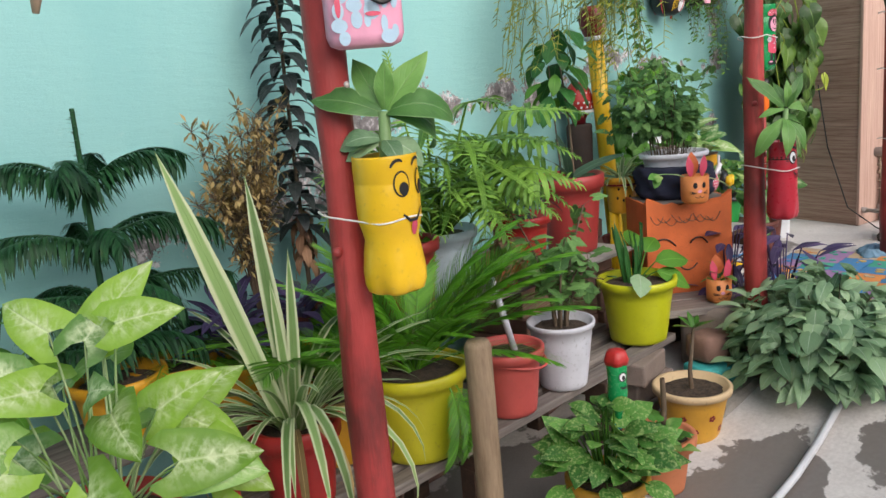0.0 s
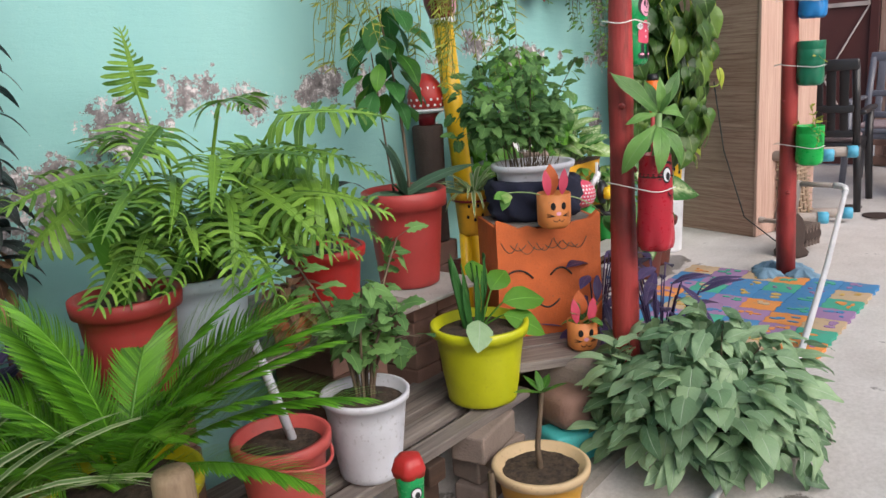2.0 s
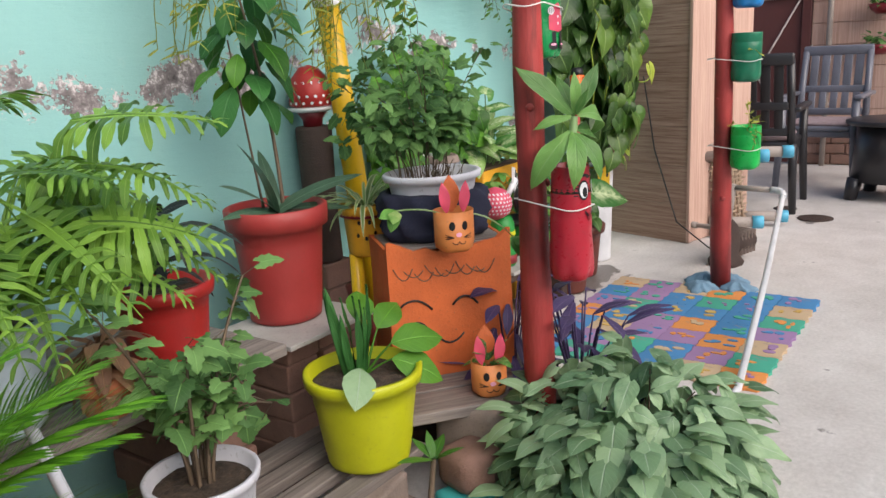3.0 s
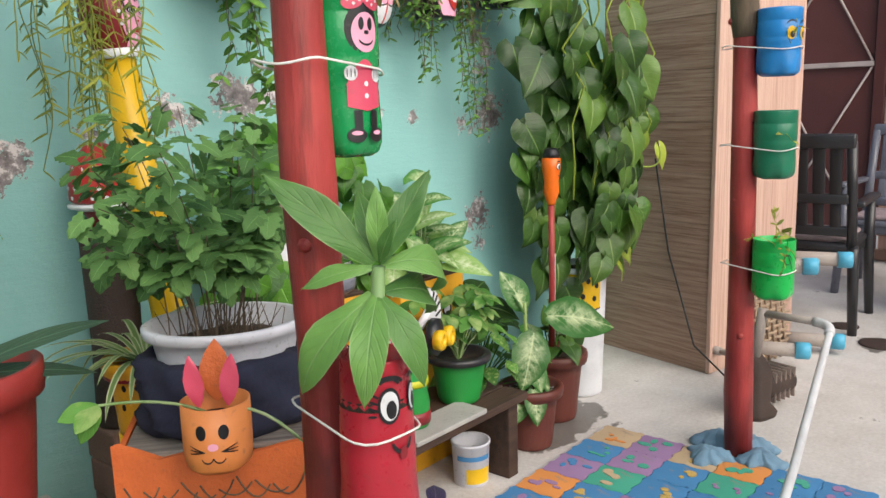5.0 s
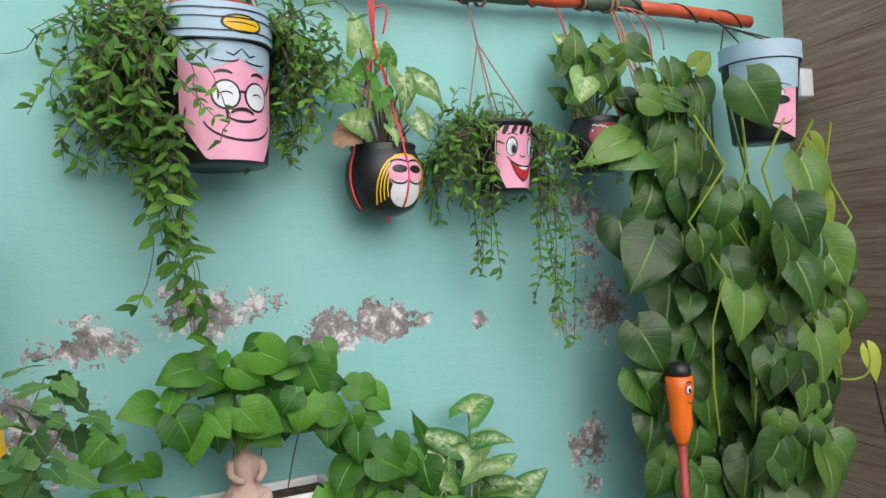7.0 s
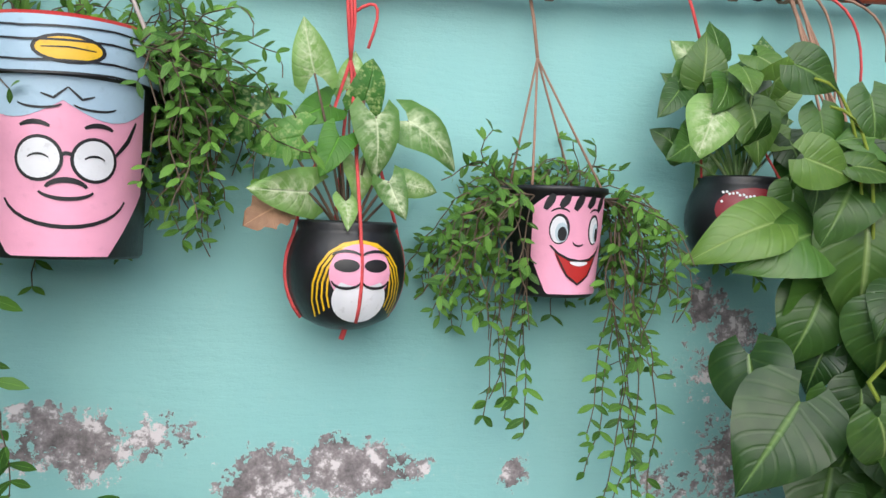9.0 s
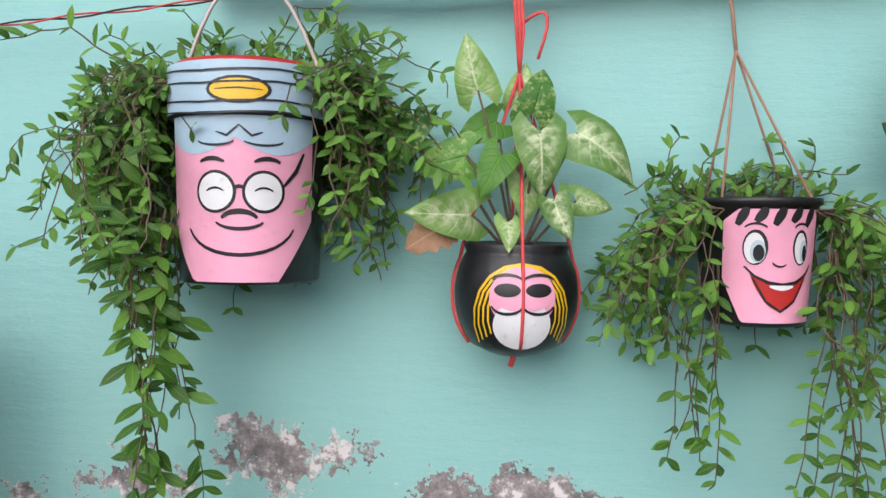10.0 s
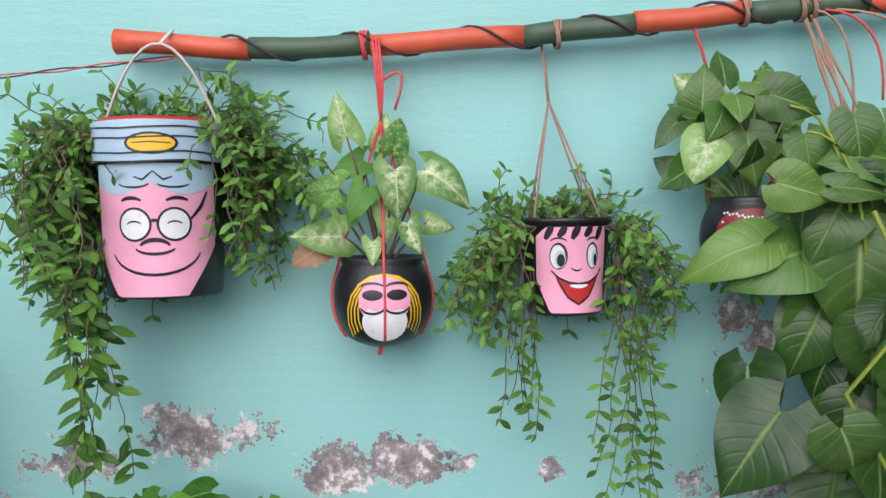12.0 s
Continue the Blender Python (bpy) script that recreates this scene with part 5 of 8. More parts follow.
# lime bucket with broad leaves
p = potted("potted_broadleaf", (3.047, 2.658, 0.098), "broad-leaved and sword-leaved plants in a bright lime bucket", 0.105, 0.138, 0.245, "lime", band=0.03, wave=lambda a, z: 1 + 0.008 * math.sin(7 * a + 60 * z))
for way, up, s in (((0.75, -0.55, 0.12), (-0.3, -0.6, 0.9), 0.15), ((0.6, -0.8, -0.3), (-0.2, -0.7, 0.8), 0.15), ((-0.75, -0.6, -0.15), (-0.5, -0.7, 0.6), 0.13), ((0.75, 0.0, 0.45), (-0.2, -0.6, 0.9), 0.12), ((0.4, 0.3, 0.5), (-0.4, -0.7, 0.6), 0.12)):
    w = Vector(way).normalized()
    c = Clump()
    bent_stalk(c, (0.01, 0, 0.22), Vector((0, 0, 0.285)) + w * 0.08, 0.003, 0.1)
    c.part("stalk", ["l_pothos", "l_pothos"], p)
    leaf(p, "oval", "l_dusty" if s == 0.13 else "l_pothos", Vector((0, 0, 0.285)) + w * 0.08, w, up, s, 0.4, 0.2, 0.01, 1.1)
for i in range(11):
    a = i * 2.4
    leaf(p, "sword", "l_cycad", (0.02 * math.cos(a), 0.02 * math.sin(a) + 0.02, 0.21), (0.18 * math.cos(a), 0.18 * math.sin(a), 1), (math.cos(a), -1, 0), rnd.uniform(0.18, 0.26), 0.1, 0.5)

# split-leaf plant
p = potted("potted_split_leaf", (2.30, 2.955, 0.431), "large split-leaf plant in a pale blue-white bucket", 0.10, 0.125, 0.22, "pale_blue", band=0.03)
c = Stalks(p, "l_sell")
dirs = [(200, 0.25, 0.34), (235, 0.32, 0.30), (260, 0.5, 0.36), (290, 0.42, 0.36), (320, 0.5, 0.34), (350, 0.45, 0.38), (180, 0.55, 0.34), (215, 0.7, 0.36), (255, 0.9, 0.34), (300, 0.85, 0.36),
        (335, 0.75, 0.38), (10, 0.7, 0.34), (150, 0.7, 0.3), (275, 0.15, 0.3), (305, 0.12, 0.34), (330, 0.2, 0.38), (245, 0.1, 0.3), (90, 1.0, 0.3), (270, 1.4, 0.36), (310, 1.2, 0.36), (225, 1.2, 0.34), (350, 0.1, 0.34)]
for az, el, ln in dirs + [(a0 + 17, e0 * 0.8 + 0.15, l0 * 0.85) for a0, e0, l0 in dirs[:14]]:
    out = Vector((math.cos(radians(az)), math.sin(radians(az)), 0))
    tip = Vector((0, 0, 0.30)) + out * ln * rnd.uniform(0.45, 0.75) + Vector((0, 0, el * 0.22 + 0.02))
    d = bent_stalk(c, out * 0.03 + Vector((0, 0, 0.2)), tip, 0.0045, 0.12)
    ob = new("leaf", split_frond(rnd.randrange(2)))
    ob.parent = p
    ob.matrix_basis = facing(tip, out + Vector((jig(0.45), jig(0.45), 0.25 * el - 0.3 + jig(0.3))), Vector((jig(0.3), -0.45 + jig(0.3), 1)) + out * 0.25, rnd.uniform(0.20, 0.28))
tip = Vector((-0.02, 0.12, 0.68))
bent_stalk(c, (0, 0, 0.2), tip, 0.004, 0.05)
ob = new("leaf", split_frond())
ob.parent = p
ob.matrix_basis = facing(tip - Vector((0, 0, 0.03)), (-0.05, -0.1, 1), (0, -1, 0.2), 0.16)

# red pot with one upright leaf
p = potted("potted_seedling", (2.07, 2.88, 0.431), "brick-red pot holding a single bright leaf", 0.085, 0.108, 0.235, "brick_red", band=0.035)
leaf(p, "oval", "l_pothos", (0, -0.02, 0.2), (-0.12, -0.1, 1), (0.35, -1, 0.1), 0.26, 0.25, 0.3, 0.02, 0.75)
part("cut_stem", tube([(0.02, -0.02, 0.19), (0.025, -0.02, 0.235)], 0.014, 10), "stem", p)

# tall red pot
p = potted("potted_laurel", (3.148, 3.02, 0.393), "tall broad-leaved seedling in a brick-red pot", 0.10, 0.129, 0.32, "brick_red", band=0.055)
c = Clump()
top = Vector((-0.04, 0.02, 0.90))
c.stalk(sweep((0.03, 0.0, 0.28), (0.03, 0, 0.6), top, 10), 0.006, 0.003, 1)
c.stalk(sweep((-0.02, 0.02, 0.28), (-0.05, 0.02, 0.5), (-0.10, 0.0, 0.76), 8), 0.004, 0.002, 1)
c.part("stem", ["stem", "stem"], p)
for i in range(30):
    a = i * 2.4
    out = Vector((math.cos(a), math.sin(a), 0))
    z = 0.60 + 0.30 * (i / 29)
    leaf(p, "oval", "l_cycad" if i % 3 else "l_pothos", Vector((-0.03, 0.01, z)) + out * rnd.uniform(0.02, 0.09), out + Vector((0, 0, -0.6 + jig(0.4))), Vector((0, -0.3, 1)) + out * 0.4, rnd.uniform(0.09, 0.145), 0.5, 0.2, 0.02, 0.95)
for way, s in (((0.75, -0.6, 0.55), 0.27), ((0.8, -0.5, 0.12), 0.23), ((-0.4, -0.3, 0.9), 0.27), ((-0.7, -0.2, 0.6), 0.24), ((0.2, 0.3, 0.9), 0.2), ((-0.8, -0.1, 0.25), 0.2)):
    leaf(p, "sword", "l_sword", (0.0, 0.0, 0.30), way, (0, -0.4, 1), s, 0.3, 0.35, 0.0, 2.0)

# orange-red square-shouldered pot with dark straggly plant, and dried croton
p = potted("potted_dark_leaf", (2.69, 2.92, 0.431), "dark straggly-leaved plant in an orange-red pot", 0.085, 0.105, 0.2, "red", band=0.03)
for i in range(18):
    a = i * 2.4
    leaf(p, "sword", "l_black", (0, 0, 0.18 + 0.012 * i), (math.cos(a), math.sin(a), 0.5 + jig(0.5)), (0, -0.2, 1), rnd.uniform(0.14, 0.22), 0.9, 0.4, 0.02, 1.3)
p = potted("potted_croton", (2.465, 2.815, 0.431), "dried brown croton in a low clay pot beneath the split leaf", 0.045, 0.058, 0.09, "terracotta", band=0.03)
c = Clump()
for i in range(60):
    a = i * 2.4
    out = Vector((math.cos(a), math.sin(a), 0))
    c.add(leaf_form("lance", 0.8, 0.4, 0.04), facing(out * 0.015 + Vector((0, 0, 0.07 + 0.0015 * i)), out + Vector((0, 0, jig(0.7))), (0, 0, 1), rnd.uniform(0.07, 0.12)))
c.part("foliage", ["l_croton", "stem"], p, "curled dry leaves", True)

# seedling in the ochre pot with stars
p = potted("potted_frangipani", (2.925, 2.375, -0.183), "bare young frangipani in an ochre clay pot with stars", 0.088, 0.128, 0.195, "ochre", rim=0.008, band=0.022, fill=0.03, rim_mat="cream")
sk = Skin(cone(0.088, 0.128, 0.195), 0, 0.002)
bm = bmesh.new()
for i in range(14):
    s0, z0 = -0.30 + 0.05 * i, 0.105 if i % 2 else 0.055
    for k in range(5):
        sk.disc(bm, s0 + 0.008 * math.cos(1.2566 * k), z0 + 0.008 * math.sin(1.2566 * k), 0.0055, 0.0055, 0, 0, 6, 1)
part("stars", bm, "maroon", p, "painted brown stars")
c = Clump()
c.stalk([(0.0, 0, 0.16), (-0.012, 0, 0.25), (0.005, 0, 0.33), (0.02, 0, 0.40)], 0.009, 0.006, 1, 8)
c.part("stem", ["stem", "stem"], p)
for a, z in ((0.3, 0.5), (1.5, 0.8), (2.9, 0.5), (4.2, 0.9), (5.3, 0.6), (0.9, 1.4)):
    leaf(p, "lance", "l_pothos", (0.02, 0, 0.395), (math.cos(a), math.sin(a), z), (0, 0, 1), rnd.uniform(0.07, 0.11), 0.2, 0.3, 0.0, 0.9)

# pothos on the ground with a green bottle on a stick, and the clay pot
p = potted("potted_pothos", (2.205, 2.255, -0.2), "bushy marbled pothos in a yellow pot", 0.085, 0.108, 0.215, "ochre", band=0.03)
crown(p, "pothos", "l_marble", 76, (0, 0, 0.20), 0.165, 0.24, 0.092, 0.2, "l_pothos", "leaf", (-0.3, -0.6, 0.4), 0.3, 0.2, 0.1)
gs = thing("bottle_stake", (2.265, 2.25, -0.03), "small green bottle with red cap on a stick", "ornament")
part("stick", tube([(0, 0, 0), (0, 0, 0.2)], 0.007, 8), "stem", gs)
b = part("bottle", lathe([(0.010, 0.185), (0.012, 0.21), (0.024, 0.24), (0.029, 0.27), (0.026, 0.31), (0.029, 0.345), (0.028, 0.36), (0.02, 0.365)], 24), "green", gs)
part("red_cap", lathe([(0.03, 0.355), (0.033, 0.37), (0.026, 0.392), (0.012, 0.398), (0, 0.396)], 20, lambda a, z: 1 + 0.08 * math.sin(5 * a)), "red", gs)
part("neck_cap", lathe([(0.012, 0.165), (0.013, 0.19), (0.0, 0.19)], 14), "cap_blue", gs)
plain_face(Skin(lambda z: 0.0285, -28), b, [(0.002, 0.325, 0.012, 0.014)], (0.006, 0.30, 0.012, 0.008), False)
p = potted("potted_cutting", (2.565, 2.30, -0.2), "rimmed terracotta pot with a woody cutting", 0.075, 0.10, 0.19, "terracotta", rim=0.016, band=0.04)
c = Clump()
c.stalk([(0.02, 0, 0.14), (0.035, 0, 0.26), (0.03, 0, 0.36)], 0.011, 0.008, 1, 8)
for k in range(18):
    a = k * 2.4
    c.add(leaf_form("pothos"), facing((-0.05 + 0.05 * math.cos(a), -0.03 + 0.05 * math.sin(a), 0.17 + 0.004 * k), (math.cos(a), math.sin(a), 0.3), (0, -0.3, 1), rnd.uniform(0.05, 0.09)))
c.part("foliage", ["l_marble", "stem"], p, "", True)

# dusty-leaved bush
p = thing("leafy_bush", (3.39, 2.105, ground_height(3.35)), "sprawling bush of dusty grey-green leaves", "bush")
c = Clump()
for i in range(420):
    a = i * 2.39996
    k = rnd.random()
    el = math.asin(min(0.99, 0.02 + 0.97 * k))
    out = Vector((math.cos(a) * math.cos(el), math.sin(a) * math.cos(el), math.sin(el)))
    lump = 0.86 + 0.22 * noise.noise(out * 2.3) + jig(0.07)
    tip = Vector((out.x * 0.30, out.y * 0.36, 0.03 + out.z * 0.41)) * lump
    if i % 9 == 0:
        bent_stalk(c, Vector((jig(0.06), jig(0.06), 0.0)), tip * 0.9, 0.0025, 0.08)
    w = Vector((out.x, out.y, out.z * 0.3 - 0.5)) + Vector((jig(0.8), jig(0.8), jig(0.5)))
    leaf(p, "pothos", "l_dusty", tip, w, out + Vector((-0.3, -0.3, 0.5)) + Vector((jig(0.6), jig(0.6), jig(0.3))), rnd.uniform(0.05, 0.11), rnd.choice((0.3, 0.6, 0.9)), rnd.choice((0.35, 0.5)), 0.05, 0.74)
for i in range(340):
    out = Vector((jig(1), jig(1), rnd.random()))
    c.add(leaf_form("pothos", 0.4, 0.3), facing(Vector((out.x * 0.24, out.y * 0.26, 0.05 + out.z * 0.26)), (out.x, out.y, jig(0.6)), (out.x, out.y, 1), 0.09))
c.part("inner_foliage", ["l_dusty", "stem"], p, "", True)

# purple plant behind the bush
for x, y, z0, n in ((3.60, 2.33, 0.0, 40), (3.60, 2.56, 0.0, 40)):
    p = thing("purple_plant", (x, y, z0 if x > 3.8 else ground_height(x)), "purple-leaved trailing plant growing behind the bush", "plant", "purple plants")
    c = Clump()
    for i in range(n):
        a = i * 2.4
        out = Vector((math.cos(a), math.sin(a), 0))
        tip = out * rnd.uniform(0.04, 0.15) + Vector((0, 0, rnd.uniform(0.14, 0.46)))
        bent_stalk(c, (0, 0, 0), tip, 0.003, 0.2)
        leaf(p, "lance", "l_purple", tip, out + Vector((0, 0, jig(0.7))), (0, -0.2, 1), rnd.uniform(0.09, 0.15), 0.3, 0.5, 0.01, 0.9)
    c.part("stem_tuft", ["l_purple", "l_purple"], p)


# ---- plants on the ledge at the start ----
p = potted("potted_norfolk_pine", (1.24, 3.10, 0.281), "young dark-green tiered pine in a yellow pot", 0.09, 0.115, 0.18, "amber")
c = Clump()
c.stalk([(0, 0, 0.14), (0.0, 0, 0.50), (0.005, 0, 0.86)], 0.011, 0.006, 1, 8)
ndl = leaf_form("pinna", 0.5, 0.2, 0.0, 0.0, 2, 2)
for z, ln, dz in ((0.24, 0.30, 0.0), (0.38, 0.36, 0.0), (0.52, 0.34, 0.02), (0.66, 0.30, 0.06)):
    for j in range(6):
        a = j * 1.047 + z * 5
        out = Vector((math.cos(a), math.sin(a) * 0.55, 0))
        rib = sweep((0, 0, z), out * ln * 0.55 + Vector((0, 0, z + dz + 0.07)), out * ln + Vector((0, 0, z + dz - 0.01)), 14)
        c.stalk(rib, 0.005, 0.002, 1)
        for q, q2 in zip(rib, rib[1:]):
            d = (q2 - q).normalized()
            for m in range(3):
                base = q.lerp(q2, m / 3)
                for s in (-1, 1):
                    side = d.cross(Vector((0, 0, 1))).normalized() * s
                    tw = side * 0.8 + d * 0.7 + Vector((0, 0, -0.15 + jig(0.1)))
                    e = base + tw.normalized() * 0.06
                    c.add(ndl, facing(base, tw + Vector((jig(0.3), jig(0.3), -0.7 + jig(0.3))), (0, 0, 1), rnd.uniform(0.06, 0.10), 0.7))
                    c.add(ndl, facing(base + Vector((0, 0, 0.004)), tw + Vector((jig(0.2), jig(0.2), 0.15)), (0, 0, 1), rnd.uniform(0.03, 0.055), 0.8))
for k in range(46):
    a = k * 2.4
    c.add(ndl, facing((0, 0, 0.66 + 0.0043 * k), (math.cos(a), math.sin(a), 0.5), (0, 0, 1), 0.03, 1.3))
c.part("foliage", ["l_conifer", "l_conifer"], p, "", True)

p = potted("potted_dry_bush", (1.70, 3.12, 0.281), "half-dried feathery brown bush in a dark pot", 0.07, 0.09, 0.16, "terracotta_brown")
c = Clump()
tiny = leaf_form("lance", 0.3, 0.2, 0.0, 0.0, 2, 2)
for i in range(26):
    a = i * 2.4
    out = Vector((math.cos(a), math.sin(a) * 0.7, 0))
    tip = out * rnd.uniform(0.03, 0.17) + Vector((0.0, 0, rnd.uniform(0.55, 0.82)))
    st = sweep((0, 0, 0.13), out * 0.02 + Vector((0, 0, 0.45)), tip, 10)
    c.stalk(st, 0.003, 0.001, 1, 3)
    for q in st[4:]:
        for k in range(20 if q.z > 0.5 else 9):
            w = Vector((jig(1), jig(1), jig(1) + 0.3))
            c.stalk([q, q + w.normalized() * 0.035], 0.0008, 0.0006, 1, 3)
            c.add(tiny, facing(q + w.normalized() * rnd.uniform(0.01, 0.035), w, (0, 0, 1), rnd.uniform(0.018, 0.04)))
c.part("foliage", ["l_dry", "stem"], p, "", True)

p = potted("potted_black_plant", (1.925, 3.18, 0.281), "tall narrow column plant with blackish drooping leaves", 0.07, 0.09, 0.16, "terracotta_brown")
c = Clump()
c.stalk([(0, 0, 0.13), (0.0, 0, 0.6), (0.005, 0, 1.25)], 0.008, 0.005, 1, 8)
for i in range(110):
    a = i * 2.4
    z = 0.42 + 0.86 * i / 110
    out = Vector((math.cos(a), math.sin(a), 0))
    c.add(leaf_form("lance", 0.9, 0.4, 0.02), facing(out * 0.005 + Vector((0, 0, z)), out + Vector((0, 0, 0.25)), (0, 0, 1), rnd.uniform(0.10, 0.15) * (1.0 if z < 1.1 else 0.9), 1.0))
for i in range(22):
    a = i * 2.4
    out = Vector((math.cos(a), math.sin(a), 0))
    c.add(leaf_form("lance", 0.9, 0.4, 0.02), facing(Vector((0, 0, 0.32 + 0.008 * i)), out + Vector((0, 0, -0.4)), (0, 0, 1), 0.09), 2)
c.part("foliage", ["l_black", "stem", "l_croton"], p, "", True)

for x, n in ((1.55, 34), (1.82, 26)):
    p = potted("potted_purple_plant", (x, 3.06 if x < 1.6 else 3.1, 0.281), "dark purple long-leaved plant in an amber pot", 0.075, 0.09, 0.13, "amber")
    for i in range(n):
        a = i * 2.4
        leaf(p, "lance", "l_purple", (0.02 * math.cos(a), 0.02 * math.sin(a), 0.13 + 0.004 * i), (math.cos(a), math.sin(a), 0.7 + jig(0.5)), (0, 0, 1), rnd.uniform(0.12, 0.2), 0.4, 0.4, 0.01, 0.7)
p = potted("potted_pothos", (0.85, 3.08, 0.281), "dark leafy pothos in an amber pot on the ledge", 0.09, 0.11, 0.17, "amber")
crown(p, "pothos", "l_pothos", 30, (0, 0, 0.15), 0.22, 0.28, 0.12, 0.6)
p = potted("potted_arrowhead", (1.40, 3.12, 0.281), "yellow-green fern-leaved plant in an amber pot", 0.085, 0.11, 0.16, "amber")
fronds(p, "l_palm", 7, (0, 0, 0.14), 0.26, 0.9, (0, 360), "frond", pairs=24, leaflet=0.2, arch=1.0, vee=0.4, narrow=0.6)

hg = thing("hanging_bottle", (1.03, 2.62, 1.31), "small yellow hanging bottle with pale dry roots", "ornament")
part("bottle", lathe([(0.02, 0.09), (0.028, 0.11), (0.032, 0.16), (0.03, 0.24), (0.012, 0.28), (0, 0.282)], 20), "amber", hg)
part("roots", tube([(0, 0, 0.0), (0.006, 0, 0.04), (0, 0, 0.10)], [0.006, 0.014, 0.02], 10, None, 0.4), "wicker", hg)
part("cord", tube([(0, 0, 0.28), (0, 0.0, 0.9), (0, 0.72, 1.2)], 0.0015, 5), "rope_jute", hg)


# ---- the orange planter group ----
ob_ = thing("orange_planter", (3.49, 2.725, 0.195), "orange painted square tin planter with a drawn face", "planter", "", -38.7)
bm = bmesh.new()
ring = []
for k in range(40):
    q, u = divmod(k, 10)
    u = u / 10
    ring.append(((-0.18 + 0.36 * u, -0.12), (0.18, -0.12 + 0.24 * u), (0.18 - 0.36 * u, 0.12), (-0.18, 0.12 - 0.24 * u))[q])
levels = []
for z, inset in ((0.0, 0.0), (0.12, -0.002), (0.25, 0.001), (0.37, 0.0), (0.37, 0.010), (0.345, 0.012)):
    row = []
    for k, (x, y) in enumerate(ring):
        lip = (0.034 * (2 * abs(x) / 0.36) ** 3 + 0.006 * math.sin(k * 2.7)) if z > 0.3 and y < -0.1 else (0.01 * (2 * abs(x) / 0.36) ** 2 if z > 0.3 else 0.0)
        row.append(bm.verts.new((x * (1 - inset / 0.18), y * (1 - inset / 0.12), z + lip)))
    levels.append(row)
for lo, hi in zip(levels, levels[1:]):
    for k in range(40):
        bm.faces.new((lo[k], lo[(k + 1) % 40], hi[(k + 1) % 40], hi[k]))
bm.faces.new(levels[0][::-1])
b = part("body", bm, "orange", ob_, "", False)
part("top_board", boxed((0.334, 0.214, 0.012), (0, 0, 0.375), 0.003), "plank", ob_, "worn board set inside the torn rim", False)
bm = bmesh.new()
for x0, z0, x1, z1, up in ((-0.155, 0.215, -0.06, 0.20, 0.05), (0.0, 0.205, 0.075, 0.20, 0.05), (-0.05, 0.12, 0.03, 0.12, -0.05), (-0.13, 0.155, -0.08, 0.15, 0.03)):
    tube(sweep((x0, -0.1215, z0), ((x0 + x1) / 2, -0.1215, (z0 + z1) / 2 + up), (x1, -0.1215, z1), 8), 0.0032, 5, bm)
pieces("painted_line", bm, "black", b)
bm = bmesh.new()
for k in range(9):
    x0 = -0.165 + 0.03 * k
    tube(sweep((x0, -0.1215, 0.33 - 0.01 * (k % 3)), (x0 + 0.03, -0.1215, 0.26 + 0.02 * (k % 2)), (x0 + 0.055, -0.1215, 0.325 - 0.008 * (k % 4)), 8), 0.0016, 5, bm)
pieces("hair_line", bm, "stem", b)

bs = thing("oval_basin", (3.515, 2.75, 0.577), "white basin of tangled seedlings wrapped in navy cloth", "potted plant", "", -30)
pot(bs, 0.10, 0.135, 0.185, "white_dirty", rim=0.012, band=0.02, fill=0.05, squash=0.85)
part("cloth", lathe([(0.145, 0.0), (0.160, 0.015), (0.166, 0.03), (0.156, 0.048), (0.163, 0.065), (0.158, 0.085), (0.162, 0.105), (0.155, 0.125), (0.141, 0.135), (0.12, 0.10)], 72, lambda a, z: 1 + 0.05 * math.sin(9 * a + 70 * z) + 0.04 * math.sin(4 * a - 30 * z) + 0.025 * math.sin(17 * a + 110 * z), None, (0, 0, 0), 0.85), "navy", bs, "crumpled navy blue cloth")
c = Clump()
for i in range(70):
    a = rnd.uniform(0, 6.28)
    r = rnd.uniform(0, 0.1)
    p0 = Vector((r * math.cos(a), r * math.sin(a) * 0.8, 0.14))
    c.stalk([p0, p0 + Vector((jig(0.04), jig(0.04), rnd.uniform(0.03, 0.08)))], 0.0012, 0.0008, 1, 3)
for i in range(23):
    a = i * 2.4
    out = Vector((math.cos(a), math.sin(a), 0))
    tip = out * rnd.uniform(0.06, 0.25) + Vector((-0.06, 0.05, rnd.uniform(0.25, 0.58)))
    st = sweep(out * rnd.uniform(0.02, 0.085) + Vector((-0.02, 0.02, 0.13)), out * 0.07 + Vector((-0.02, 0.02, 0.35)), tip, 8)
    c.stalk(st, 0.002, 0.001, 1, 4)
    for q in st[3:]:
        for k in range(5):
            w = Vector((jig(1), jig(1), jig(0.5)))
            c.add(leaf_form("lobed", 0.3, 0.15, 0.03, 0.0, 4, 11), facing(q + w.normalized() * 0.03, w + Vector((0, 0, -0.25)), Vector((jig(0.4), -0.6, 1)), rnd.uniform(0.026, 0.050)))
c.part("foliage", ["l_geran", "stem"], bs, "", True)


